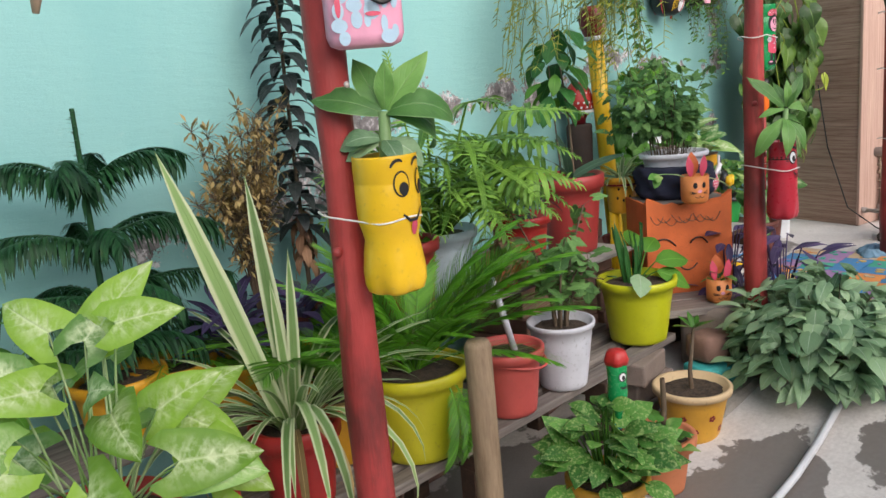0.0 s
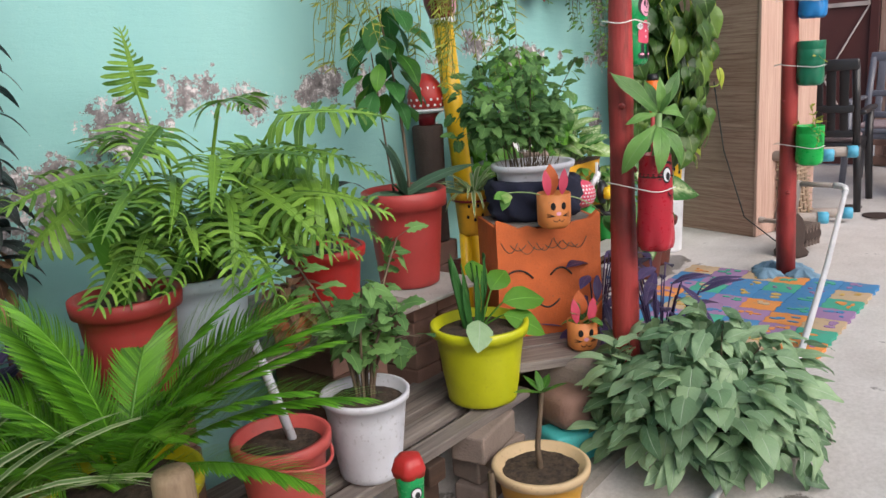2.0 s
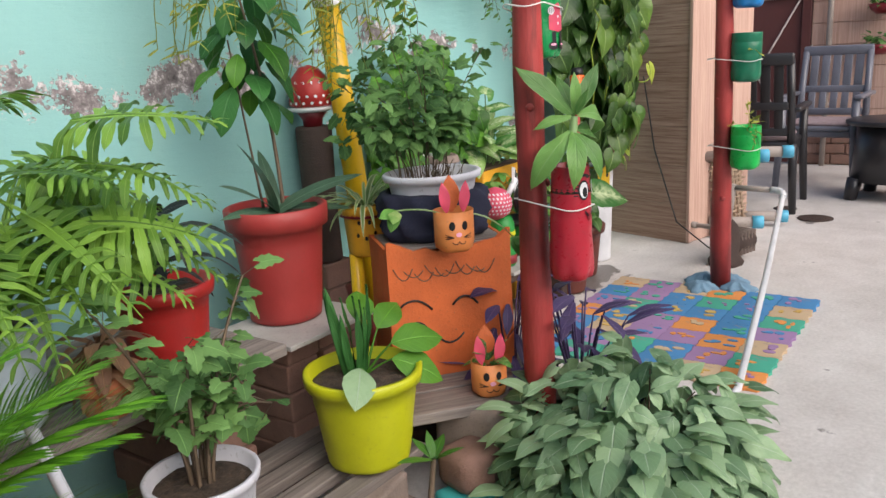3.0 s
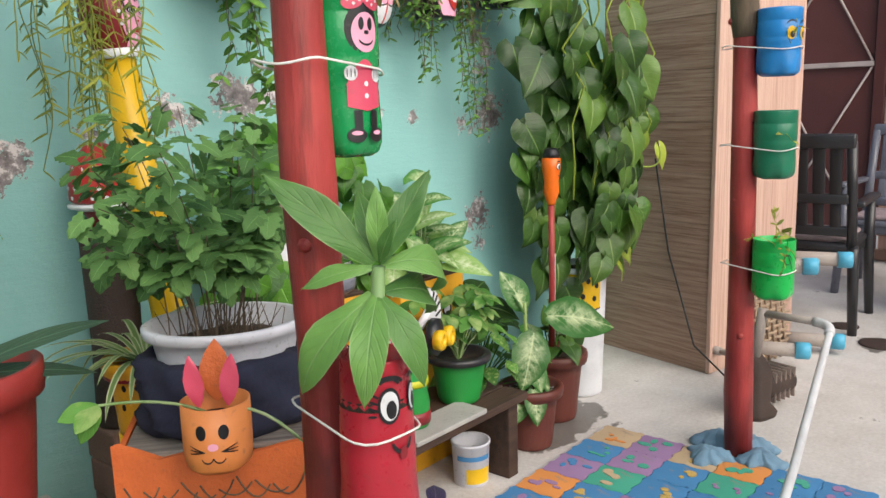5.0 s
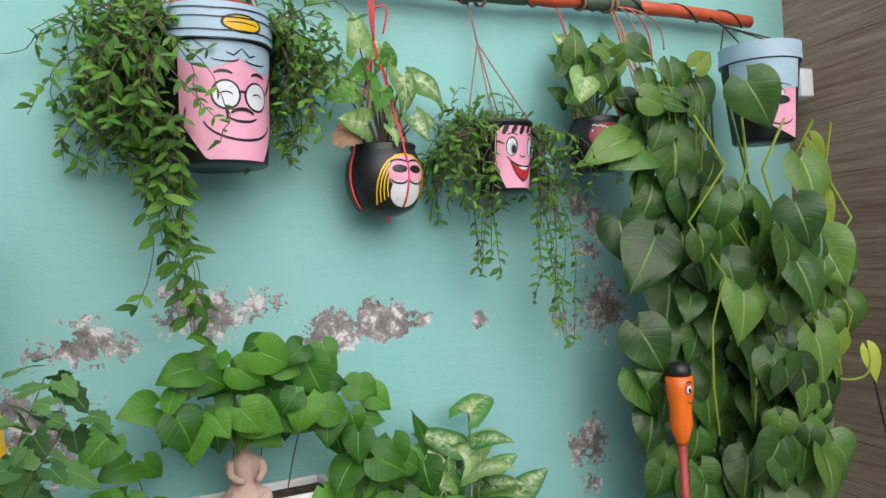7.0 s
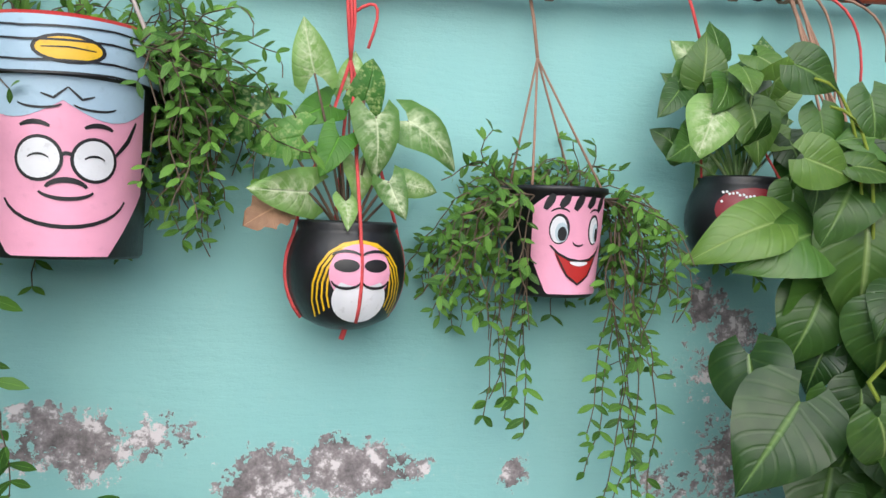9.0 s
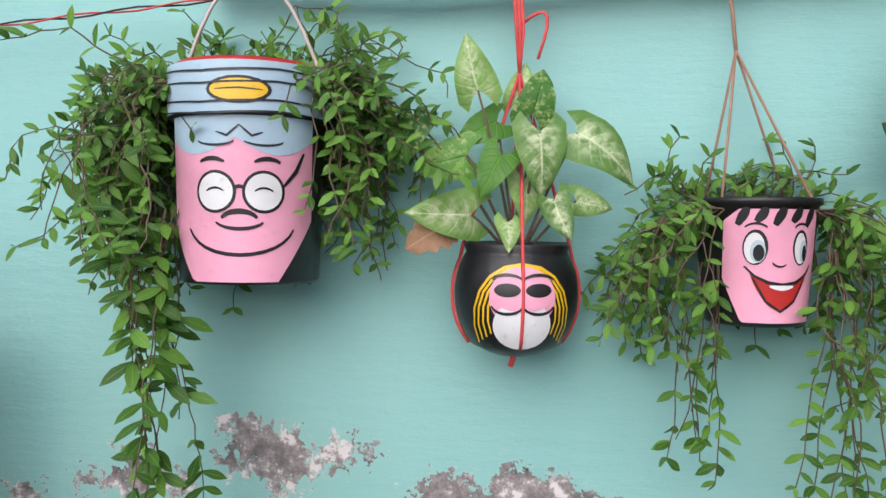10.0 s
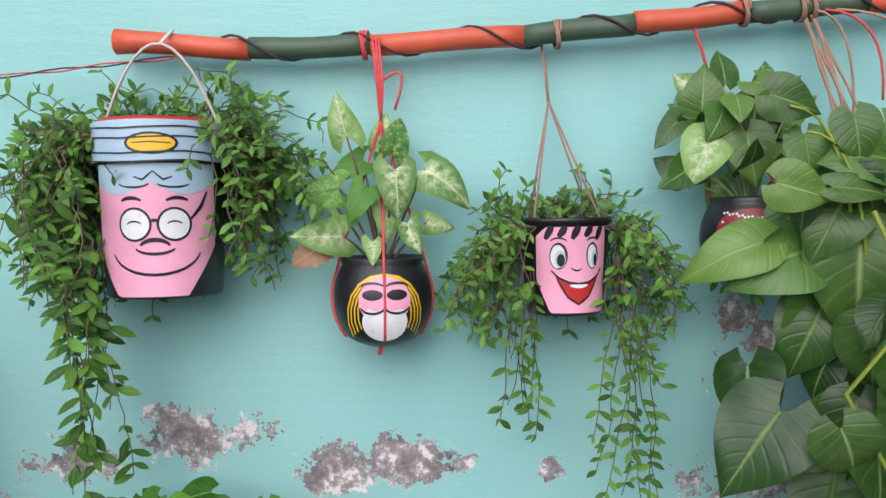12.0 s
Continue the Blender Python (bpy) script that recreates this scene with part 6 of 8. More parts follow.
def rabbit_cup(at, turn, r=0.052, h=0.105, plant=False):
    t = thing("rabbit_cup", at, "small orange cut-bottle cup with rabbit face and ears", "planter", "rabbit cups", turn)
    b = part("cup", lathe([(r * 0.6, 0.004), (r * 0.75, 0.0), (r * 0.97, 0.01), (r, 0.03), (r, h), (r * 0.95, h), (r * 0.93, 0.03)], 32, lambda a, z: 1 - 0.08 * max(0, 1 - z / 0.03) * (0.5 + 0.5 * math.cos(5 * a))), "orange_pale", t)
    sk = Skin(lambda z: r, 0)
    bm, pk = bmesh.new(), bmesh.new()
    for s in (-0.017, 0.017):
        sk.disc(bm, s, h * 0.68, 0.008, 0.012)
        for k in (-1, 0, 1):
            sk.line(bm, [(s * 0.7, h * 0.40), (s * 2.2, h * (0.42 + 0.06 * k))], 0.0022)
    sk.disc(pk, 0, h * 0.47, 0.008, 0.006)
    sk.arc(bm, -0.009, h * 0.33, 0.009, 0.010, 200, 350, 0.0026)
    sk.arc(bm, 0.009, h * 0.33, 0.009, 0.010, 190, 340, 0.0026)
    pieces("painted_line", bm, "black", b)
    part("nose", pk, "pink", b)
    for s in (-1, 1):
        e = Clump()
        e.add(leaf_form("oval", 0.1, 0.05), facing((s * 0.022, -0.02, h - 0.005), (s * 0.12, -0.1, 1), (0, -1, 0), 0.085, 0.62))
        e.part("ear", ["rose"], b, "pink painted ear")
    e = Clump()
    e.add(leaf_form("oval", 0.1, 0.1), facing((0, 0.02, h - 0.01), (0.0, 0.05, 1), (0, -1, 0), 0.10, 0.9))
    e.part("back_flap", ["orange"], b)
    part("soil", lathe([(0.0, h - 0.03), (r * 0.92, h - 0.034), (r * 0.9, h - 0.05), (0, h - 0.05)], 20), "soil", t)
    if plant:
        rosette(t, "l_marble", (0, 0, h - 0.02), 7, 0.09, "leaf", (0, 0, 0.2), "oval", 0.8)
    return t


rc = rabbit_cup((3.372, 2.583, 0.577), -42, 0.054, 0.11)
c = Clump()
for sx, ln in ((-1, 0.16), (1, 0.15)):
    tip = Vector((sx * ln, -0.05, 0.13 if sx < 0 else 0.03))
    c.stalk(sweep((0, 0, 0.08), (sx * 0.06, -0.02, 0.13), tip, 8), 0.003, 0.0025, 1)
    for k in range(3):
        c.add(leaf_form("oval"), facing(tip, (sx * 0.4 + jig(0.4), -0.5, -0.4 + jig(0.4)), (0, -0.6, 0.6), 0.06))
c.part("sprig", ["l_marble", "l_syng"], rc, "pale trailing sprigs")
rabbit_cup((3.345, 2.475, 0.194), -45, 0.048, 0.095, True)

# leaning stone pillar pot with the spotted mushroom, and the yellow pole
yp = thing("yellow_pole", (3.527, 3.155, 0.0), "round pole painted glossy yellow with a painted bottle head", "pole")
part("pole", tube([(0.185, 0, 0), (0.145, 0.0, 0.4), (0.092, 0.0, 0.85), (0.045, 0.0, 1.255)], 0.037, 20), "yellow", yp)
hd = part("head", lathe([(0.042, 0.0), (0.049, 0.02), (0.059, 0.055), (0.061, 0.085), (0.054, 0.115), (0.042, 0.133), (0.036, 0.134), (0.036, 0.1)], 32), "maroon", yp, "maroon painted bottle with a plain face", True, pose(0.044, 0, 1.262, 0, -6, 0))
part("collar", lathe([(0.044, -0.012), (0.047, -0.01), (0.047, 0.006), (0.043, 0.008)], 32), "white", hd, "white collar ring")
sk = Skin(lambda z: 0.042 + 0.019 * math.sin(max(0, min(1, z / 0.165)) * math.pi), 34)
fc, bm, lp, sp = bmesh.new(), bmesh.new(), bmesh.new(), bmesh.new()
sk.disc(fc, 0.0, 0.066, 0.043, 0.052, 0.0, 0, 24, 5)
sk.sheet(fc, -0.026, 0.026, 0.008, 0.05, 0.0002)
for s in (-0.017, 0.017):
    sk.disc(bm, s, 0.080, 0.0145, 0.0085, 0.0006)
    sk.disc(sp, s, 0.079, 0.0105, 0.0052, 0.0012)
    sk.disc(bm, s + 0.001, 0.080, 0.0062, 0.0058, 0.0018)
    sk.arc(bm, s * 1.05, 0.090, 0.0175, 0.014, 25, 150, 0.0055)
    sk.line(bm, [(s * 2.05, 0.11), (s * 2.1, 0.06), (s * 1.5, 0.02)], 0.005)
sk.disc(lp, 0.0, 0.040, 0.013, 0.0048, 0.0008)
sk.disc(lp, 0.0, 0.058, 0.0045, 0.0022, 0.0008)
for k in range(12):
    sk.disc(sp, 0.035 * math.cos(k * 0.5 + 0.1) * 1.35, 0.076 + 0.05 * math.sin(k * 0.5 + 0.1), 0.004, 0.004, 0.0008, 0, 8, 1)
part("face", fc, "pink", hd, "plain pink oval face")
pieces("painted_line", bm, "black", hd)
part("lips", lp, "red", hd)
part("dots", sp, "white", hd)
c = Clump()
for k in range(5):
    strand(c, (-0.02 + jig(0.02), jig(0.02), 1.40), (-0.8, jig(0.5), 0.5), 0.12, 0.02, "lance", 0.02, 0.3)
c.part("sprig", ["l_wiry", "l_wiry"], yp)
part("leaning_pole", tube([(-0.02, -0.07, 0.38), (0.05, -0.12, 0.0)], 0.028, 12), "post_red", yp, "short red painted stake at its foot")

ms = thing("mushroom_planter", (3.56, 3.25, 0.431), "painted pillar pot topped by a red spotted bottle mushroom", "ornament")
part("pillar", lathe([(0.058, 0.0), (0.06, 0.01), (0.055, 0.2), (0.06, 0.44), (0.055, 0.45), (0, 0.45)], 28), "iron", ms, "mottled brown pillar with white flecks")
part("neck", lathe([(0.03, 0.45), (0.034, 0.475), (0.05, 0.496), (0, 0.497)], 28), "maroon", ms)
part("saucer", lathe([(0.05, 0.496), (0.074, 0.503), (0.075, 0.51), (0.05, 0.515), (0, 0.515)], 28), "white", ms, "white saucer rim")
cap = part("cap", lathe([(0.064, 0.515), (0.07, 0.52), (0.069, 0.56), (0.057, 0.605), (0.03, 0.637), (0, 0.645)], 32), "red", ms)
sk = Skin(lambda z: 0.07 if z < 0.55 else 0.07 - 0.014 * (z - 0.55) / 0.055, 10, 0.001)
bm = bmesh.new()
for i in range(16):
    for j in range(4):
        sk.disc(bm, -0.2 + 0.027 * i + 0.013 * (j % 2), 0.527 + 0.021 * j, 0.0055, 0.005, 0, 0, 8, 1)
part("spots", bm, "white", cap)
stand = thing("block_stand", (3.56, 3.25, 0.0), "dark rough pier of bricks behind the planters", "stand")
for k in range(5):
    part("brick", boxed((0.13, 0.13, 0.0845), (jig(0.008), jig(0.008), 0.043 + 0.086 * k), 0.006), "brick", stand, "", False)

sp_ = potted("potted_spider_plant", (3.478, 2.985, 0.50), "small spider plant in a dotted yellow pot on two stilts", 0.058, 0.070, 0.16, "amber", band=0.03)
sk = Skin(cone(0.058, 0.070, 0.16), -50)
bm = bmesh.new()
for s, z in ((-0.02, 0.11), (0.012, 0.11), (-0.025, 0.07), (0.0, 0.06), (0.028, 0.075)):
    sk.disc(bm, s, z, 0.005, 0.007)
part("dots", bm, "black", sp_, "painted black dots")
part("band", lathe([(0.0725, 0.122), (0.080, 0.125), (0.080, 0.134), (0.0725, 0.137)], 32), "maroon", sp_)
for i in range(40):
    a = i * 2.4
    out = Vector((math.cos(a), math.sin(a), 0))
    leaf(sp_, "strap", "l_strap", out * 0.01 + Vector((0, 0, 0.14)), out * rnd.uniform(0.4, 1.0) + Vector((0, 0, 0.8)), (0, 0, 1), rnd.uniform(0.14, 0.26), rnd.choice((0.8, 1.2)), 0.4, 0.0, 1.1)
for dx, dy in ((-0.035, 0.02), (0.035, -0.02)):
    part("stilt", tube([(dx * 1.3, dy, -0.495), (dx, dy, -0.2), (dx, dy, 0.004)], 0.021, 12, None, 0.05), "yellow", sp_, "round yellow painted stilt")

# string-leaved plant hanging over the shelf
sg = thing("hanging_string_plant", (3.22, 3.02, 1.52), "yellow-green string-leaved plant in a hanging basket", "hanging plant")
pot(sg, 0.05, 0.075, 0.09, "terracotta_brown")
part("hanger", tube([(0, 0, 0.08), (0, 0.02, 0.5), (0.0, 0.3, 1.1)], 0.002, 5), "rope_jute", sg)
c = Clump()
strand.wall = 0.3
for i in range(80):
    a = rnd.uniform(0, 6.28)
    o = Vector((math.cos(a), math.sin(a) * 0.6, 0.25))
    strand(c, o * 0.06 + Vector((0, 0, 0.06)), o + Vector((jig(0.4), 0, 0.1)), rnd.uniform(0.3, 0.72), 0.04, "sword", 0.022, 0.16, 0, 0, 0.55, 0.75, 0.0018)
c.part("hanging_foliage", ["l_string", "l_string"], sg, "thin jointed hanging stems", True)
strand.wall = 99.0

# ---- the corner by the wall ----
def tin_box(at, size, label, turn=0.0):
    t = thing("tin_box", at, label, "planter", "yellow tin boxes", turn)
    w, d, h = size
    part("body", boxed((w, d, h), (0, 0, h / 2), 0.006), "amber", t)
    part("top_edge", boxed((w + 0.008, d + 0.006, 0.012), (0, 0, h - 0.002), 0.004), "dark_wood", t, "charred dark top edge")
    return t


tb = tin_box((4.095, 3.215, 0.0), (0.215, 0.22, 0.635), "yellow tin box with big cartoon eyes and grin", -4)
bm, wh, tg = bmesh.new(), bmesh.new(), bmesh.new()
flat = Skin(lambda z: 50.0, 0, 0.0005)


def on_flat(owner, y, name, mat, draw, label=""):
    bm = bmesh.new()
    draw(bm)
    bmesh.ops.translate(bm, vec=(0, 50.0 + y, 0), verts=bm.verts)
    pieces(name, bm, mat, owner, label)


on_flat(tb, -0.1105, "painted_line", "black", lambda m: [flat.disc(m, s, 0.465, 0.027, 0.036) for s in (-0.035, 0.035)] + [flat.arc(m, s, 0.50, 0.034, 0.03, 35, 145, 0.010) for s in (-0.04, 0.045)] + [flat.arc(m, 0.0, 0.385, 0.07, 0.05, 190, 350, 0.008), flat.disc(m, 0.0, 0.345, 0.05, 0.028)])
on_flat(tb, -0.1118, "eye_white", "white", lambda m: [flat.disc(m, s, 0.465, 0.022, 0.031) for s in (-0.035, 0.035)])
on_flat(tb, -0.1130, "pupil", "black", lambda m: [flat.disc(m, s + 0.004, 0.458, 0.011, 0.016) for s in (-0.035, 0.035)])
on_flat(tb, -0.1122, "tongue", "red", lambda m: [flat.disc(m, 0.0, 0.338, 0.03, 0.014)])
tb2 = tin_box((4.53, 3.225, 0.0), (0.30, 0.20, 0.615), "yellow tin box planter with dark sides by the wall")
part("dark_side", boxed((0.006, 0.19, 0.5), (-0.153, 0, 0.30), 0.001), "dark_wood", tb2, "blackened wooden side", False)
on_flat(tb2, -0.1005, "painted_eye", "black", lambda m: [flat.disc(m, s, 0.50, 0.022, 0.026) for s in (-0.02, 0.06)])
on_flat(tb2, -0.1015, "eye_white", "white", lambda m: [flat.disc(m, s, 0.50, 0.015, 0.019) for s in (-0.02, 0.06)])
crown(tb2, "arrow", "l_syng", 26, (0, -0.01, 0.57), 0.16, 0.30, 0.115, 0.25, "l_syng", "leaf", (-0.5, -1.0, 0.2), 0.3, 0.2, 0.05, 1.0)
crown(tb2, "arrow", "l_dumb", 18, (0.02, -0.01, 0.57), 0.11, 0.36, 0.11, -0.5, "l_syng", "leaf", (-0.5, -1.2, 0.0), 0.4, 0.3, 0.0, 0.95)
leaf(tb2, "lance", "l_pothos", (-0.03, 0.03, 0.76), (-0.25, 0.0, 1), (0.5, -1, 0), 0.17, 0.15, 0.3)
part("soil", boxed((0.28, 0.18, 0.02), (0, 0, 0.597), 0.004), "soil", tb2)

tr_ = thing("white_trough", (4.075, 3.25, 0.641), "white plastic trough with money plant and small figure", "potted plant", "", -2)
for sx in (-1, 1):
    part("end", boxed((0.012, 0.135, 0.17), (sx * 0.159, 0, 0.085), 0.004), "white", tr_, "", False)
for sy in (-1, 1):
    part("side", boxed((0.304, 0.012, 0.17), (0, sy * 0.062, 0.085), 0.004), "white", tr_, "", False)
part("base", boxed((0.304, 0.11, 0.012), (0, 0, 0.008), 0.002), "white", tr_, "", False)
part("soil", boxed((0.31, 0.115, 0.02), (0, 0, 0.145), 0.006), "soil", tr_)
st = thing("clay_figure", (4.05, 3.235, 0.796), "small weathered clay figurine set in the trough", "figurine")
bm = lathe([(0.030, 0.0), (0.038, 0.008), (0.040, 0.024), (0.030, 0.040), (0.022, 0.052), (0.026, 0.070), (0.029, 0.086), (0.019, 0.099), (0.011, 0.104), (0.014, 0.110), (0.021, 0.120), (0.0225, 0.133), (0.019, 0.146), (0.010, 0.154), (0, 0.156)], 28, lambda a, z: 1 + 0.06 * math.sin(3 * a + 40 * z) + 0.04 * math.sin(7 * a), None, (0, 0, 0), 0.85)
for sx in (-1, 1):
    tube(sweep((sx * 0.026, 0, 0.088), (sx * 0.045, -0.012, 0.062), (sx * 0.012, -0.034, 0.056), 8), [0.009, 0.009, 0.0085, 0.008, 0.008, 0.0075, 0.007, 0.006], 8, bm)
    tube(sweep((sx * 0.014, -0.01, 0.026), (sx * 0.052, -0.03, 0.022), (sx * 0.01, -0.044, 0.012), 8), [0.013, 0.013, 0.013, 0.012, 0.012, 0.011, 0.010, 0.008], 8, bm)
    lathe([(0, -0.007), (0.006, -0.003), (0.006, 0.003), (0, 0.007)], 8, None, bm, (sx * 0.022, 0.0, 0.128))
lathe([(0, -0.005), (0.005, 0), (0, 0.006)], 8, None, bm, (0, -0.0205, 0.128))
part("figure", bm, "clay_figure", st)
c = Stalks(tr_, "stem")
for i in range(96):
    k = rnd.random()
    x = -0.31 + 0.64 * k
    arch = 0.13 + 0.11 * math.sin(math.pi * k)
    tip = Vector((x, -0.05 + jig(0.07), 0.16 + arch + jig(0.08) - (0.26 * rnd.random() if abs(x + 0.03) > 0.16 else 0)))
    if -0.12 < x < 0.14:
        tip.z = max(tip.z, 0.27)
    if i % 16 == 0:
        bent_stalk(c, (x * 0.7, 0.03, 0.15), tip, 0.0012, 0.3)
    out = Vector((jig(1.0) + x, -0.3, jig(0.5) - 0.5))
    leaf(tr_, "heart", "l_pothos", tip, out, (-0.45 + jig(0.4), -0.8, 0.5 + jig(0.3)), rnd.uniform(0.05, 0.085), rnd.choice((0.3, 0.6)), 0.18, 0.02, 1.15)
for i in range(9):
    tip = Vector((0.10 + jig(0.07), -0.07, 0.05 + 0.16 * rnd.random()))
    leaf(tr_, "pothos", "l_pothos", tip + Vector((0.07, 0, 0.05)), (jig(0.6), -0.4, -0.9), (0, -1, 0.3), 0.085, 0.3, 0.2, 0.02, 1.1)
for i in range(34):
    k = rnd.random()
    tip = Vector((-0.34 + 0.26 * k, -0.09 - 0.05 * rnd.random(), -0.05 + 0.33 * rnd.random() * (1 - 0.4 * k)))
    leaf(tr_, "heart", "l_pothos", tip, (jig(0.9) - 0.2, -0.35, -0.7 + jig(0.4)), (-0.4 + jig(0.5), -0.9, 0.5), rnd.uniform(0.06, 0.09), rnd.choice((0.3, 0.6)), 0.2, 0.02, 1.12)
gp = thing("grey_pot", (4.115, 3.135, 0.641), "small round grey stone pot with a cutting", "potted plant")
part("pot", lathe([(0.048, 0), (0.062, 0.012), (0.068, 0.04), (0.060, 0.066), (0.052, 0.074), (0.047, 0.068), (0.044, 0.056), (0, 0.056)], 28), "stone", gp)
part("dark_glaze", lathe([(0.0630, 0.012), (0.0668, 0.022), (0.0688, 0.04), (0.0672, 0.046)], 28, lambda a, z: 1 + 0.004 * math.sin(3 * a)), "grey_plastic", gp, "dark glazed band")
for a in (0.2, 2.2, 4.0, 5.2):
    leaf(gp, "pothos", "l_pothos", (0.01 * math.cos(a), 0, 0.075), (math.cos(a), math.sin(a), 0.5), (0, -0.5, 1), 0.06)
part("stem", tube([(0, 0, 0.045), (0, 0, 0.08)], 0.004, 6), "l_pothos", gp)
sidebox = thing("small_box", (4.29, 3.24, 0.0), "narrow red and blue painted box between the tins", "box")
part("body", boxed((0.10, 0.14, 0.44), (0, 0, 0.22), 0.006), "foam_blue", sidebox)
part("lid", boxed((0.106, 0.146, 0.10), (0, 0, 0.49), 0.02), "red", sidebox, "red top")
# bird made from a bottle
bd = thing("bottle_bird", (4.205, 2.935, 0.283), "bird made of painted bottles with big goggle eyes", "ornament", "", 12)
b = part("body", lathe([(0.045, 0.0), (0.05, 0.01), (0.05, 0.07), (0.044, 0.10), (0.046, 0.16), (0.035, 0.19), (0.0, 0.20)], 28), "green_pot", bd)
part("dark_band", lathe([(0.0515, 0.012), (0.0525, 0.03), (0.0515, 0.045)], 28), "maroon", b)
part("lime_band", lathe([(0.046, 0.115), (0.049, 0.12), (0.048, 0.135)], 28), "lime", b)
RH = lambda z: math.sqrt(max(0.00004, 0.062 ** 2 - (z - 0.062) ** 2))
hd = part("head", lathe([(RH(z), z) for z in np.linspace(0.0, 0.124, 14)], 30), "rose", bd, "rose head with white spots", True, pose(-0.035, 0.012, 0.185))
sk = Skin(RH, -30, 0.001)
bm = bmesh.new()
for i in range(12):
    for j in range(6):
        sk.disc(bm, -0.075 + 0.0145 * i + 0.007 * (j % 2), 0.03 + 0.0145 * j, 0.0042, 0.0042, 0, 0, 7, 1)
part("spots", bm, "white", hd)
for s in (-1, 1):
    e = part("eye", lathe([(0.026, 0), (0.028, 0.02), (0.022, 0.028), (0.013, 0.026), (0.012, 0.006), (0, 0.006)], 20), "yellow", bd, "yellow goggle eye", True, pose(0.03 + s * 0.024, -0.075, 0.245, 90, 0, 12))
part("mask", lathe([(0.03, 0), (0.05, 0.01), (0.05, 0.03), (0.02, 0.045)], 24), "black", bd, "", True, pose(0.03, -0.04, 0.245, 90, 0, 12))
fan = bmesh.new()
for y in (-0.004, 0.004):
    ring = [fan.verts.new((0.012 * math.cos(a0), y, 0.012 * math.sin(a0))) for a0 in (radians(-20), radians(100))]
    ring += [fan.verts.new((0.095 * math.cos(radians(q)), y, 0.095 * math.sin(radians(q)))) for q in range(85, -6, -10)]
    fan.faces.new(ring)
fan.verts.ensure_lookup_table()
for k in range(12):
    fan.faces.new((fan.verts[k], fan.verts[(k + 1) % 12], fan.verts[12 + (k + 1) % 12], fan.verts[12 + k]))
cr = part("crest", fan, "white", bd, "white fan-shaped crest", False, pose(0.05, -0.03, 0.275, 0, 0, 8))
for q in (10, 28, 46, 64):
    part("stripe", tube([(0.05 * math.cos(radians(q)), -0.0055, 0.05 * math.sin(radians(q))), (0.088 * math.cos(radians(q)), -0.0055, 0.088 * math.sin(radians(q)))], 0.003, 6), "black", cr)
part("crest_stem", tube([(0.02, -0.02, 0.27), (0.08, -0.03, 0.32)], 0.012, 8), "white", bd)

p = potted("potted_schefflera", (4.46, 2.975, 0.269), "small variegated umbrella plant in a green pot", 0.062, 0.084, 0.145, "green_pot", band=0.018, rim_mat="black_plastic")
c = Clump()
for i in range(20):
    a = i * 2.4
    out = Vector((math.cos(a), math.sin(a), 0))
    tip = out * rnd.uniform(0.03, 0.13) + Vector((0.03, 0.03, rnd.uniform(0.2, 0.33)))
    bent_stalk(c, (0, 0, 0.12), tip, 0.002, 0.2)
    for k in range(6):
        w = Vector((math.cos(k * 1.05), math.sin(k * 1.05), -0.2))
        c.add(leaf_form("oval", 0.4, 0.2), facing(tip, w + out * 0.3, (0, -0.3, 1), rnd.uniform(0.05, 0.075)))
c.part("foliage", ["l_marble", "l_syng"], p, "", True)
p = potted("potted_creeper", (4.71, 3.12, 0.0), "green creeping foliage in a dark pot behind the brown pots", 0.07, 0.09, 0.18, "black_plastic")
crown(p, "oval", "l_marble", 46, (0, 0, 0.17), 0.2, 0.34, 0.08, 0.4)
crown(p, "heart", "l_heart", 16, (0.05, 0.05, 0.17), 0.2, 0.42, 0.11, 0.4, "l_heart", "leaf", (0, -0.8, 0))

p = potted("potted_dumb_cane", (4.825, 2.965, 0.0), "dumb cane with pale-veined leaves in a brown ribbed pot", 0.07, 0.093, 0.215, "terracotta_brown", rim=0.016, band=0.035, wave=ribs(18, 0.02))
c = Clump()
c.stalk([(0, 0, 0.18), (-0.02, 0.0, 0.32), (-0.03, 0.0, 0.50)], 0.009, 0.006, 1, 6)
c.part("stem", ["l_syng_lime", "l_syng_lime"], p)
for base, way, up, s in (((0.03, -0.05, 0.45), (0.72, -0.75, -0.05), (-0.35, -0.55, 0.75), 0.25), ((-0.02, -0.03, 0.40), (-0.5, -0.2, -0.75), (-0.55, -0.75, 0.35), 0.20), ((-0.03, 0, 0.48), (-0.35, 0.25, 0.9), (-0.3, -0.9, 0.1), 0.15), ((-0.02, 0, 0.46), (-0.1, 0.35, 0.9), (0.3, -0.8, 0.3), 0.13),
                         ((0.02, 0.0, 0.36), (0.6, 0.5, 0.4), (-0.3, -0.6, 0.8), 0.13), ((0, 0, 0.3), (-0.3, -0.75, -0.8), (-0.4, -0.6, 0.5), 0.12), ((0, 0, 0.27), (0.2, -0.8, -0.6), (-0.1, -0.8, 0.6), 0.11), ((-0.06, -0.05, 0.22), (-0.4, -0.6, -0.9), (-0.4, -0.8, 0.3), 0.12), ((-0.08, -0.02, 0.20), (-0.7, -0.2, -0.8), (-0.5, -0.8, 0.3), 0.11)):
    leaf(p, "dumb", "l_dumb", base, way, up, s, 0.35, 0.25, 0.02, 1.35)
pebbles = Clump()
stone_form = leaf_form("round", 0.9, 0.9, 0.0, 0.0, 4, 5)
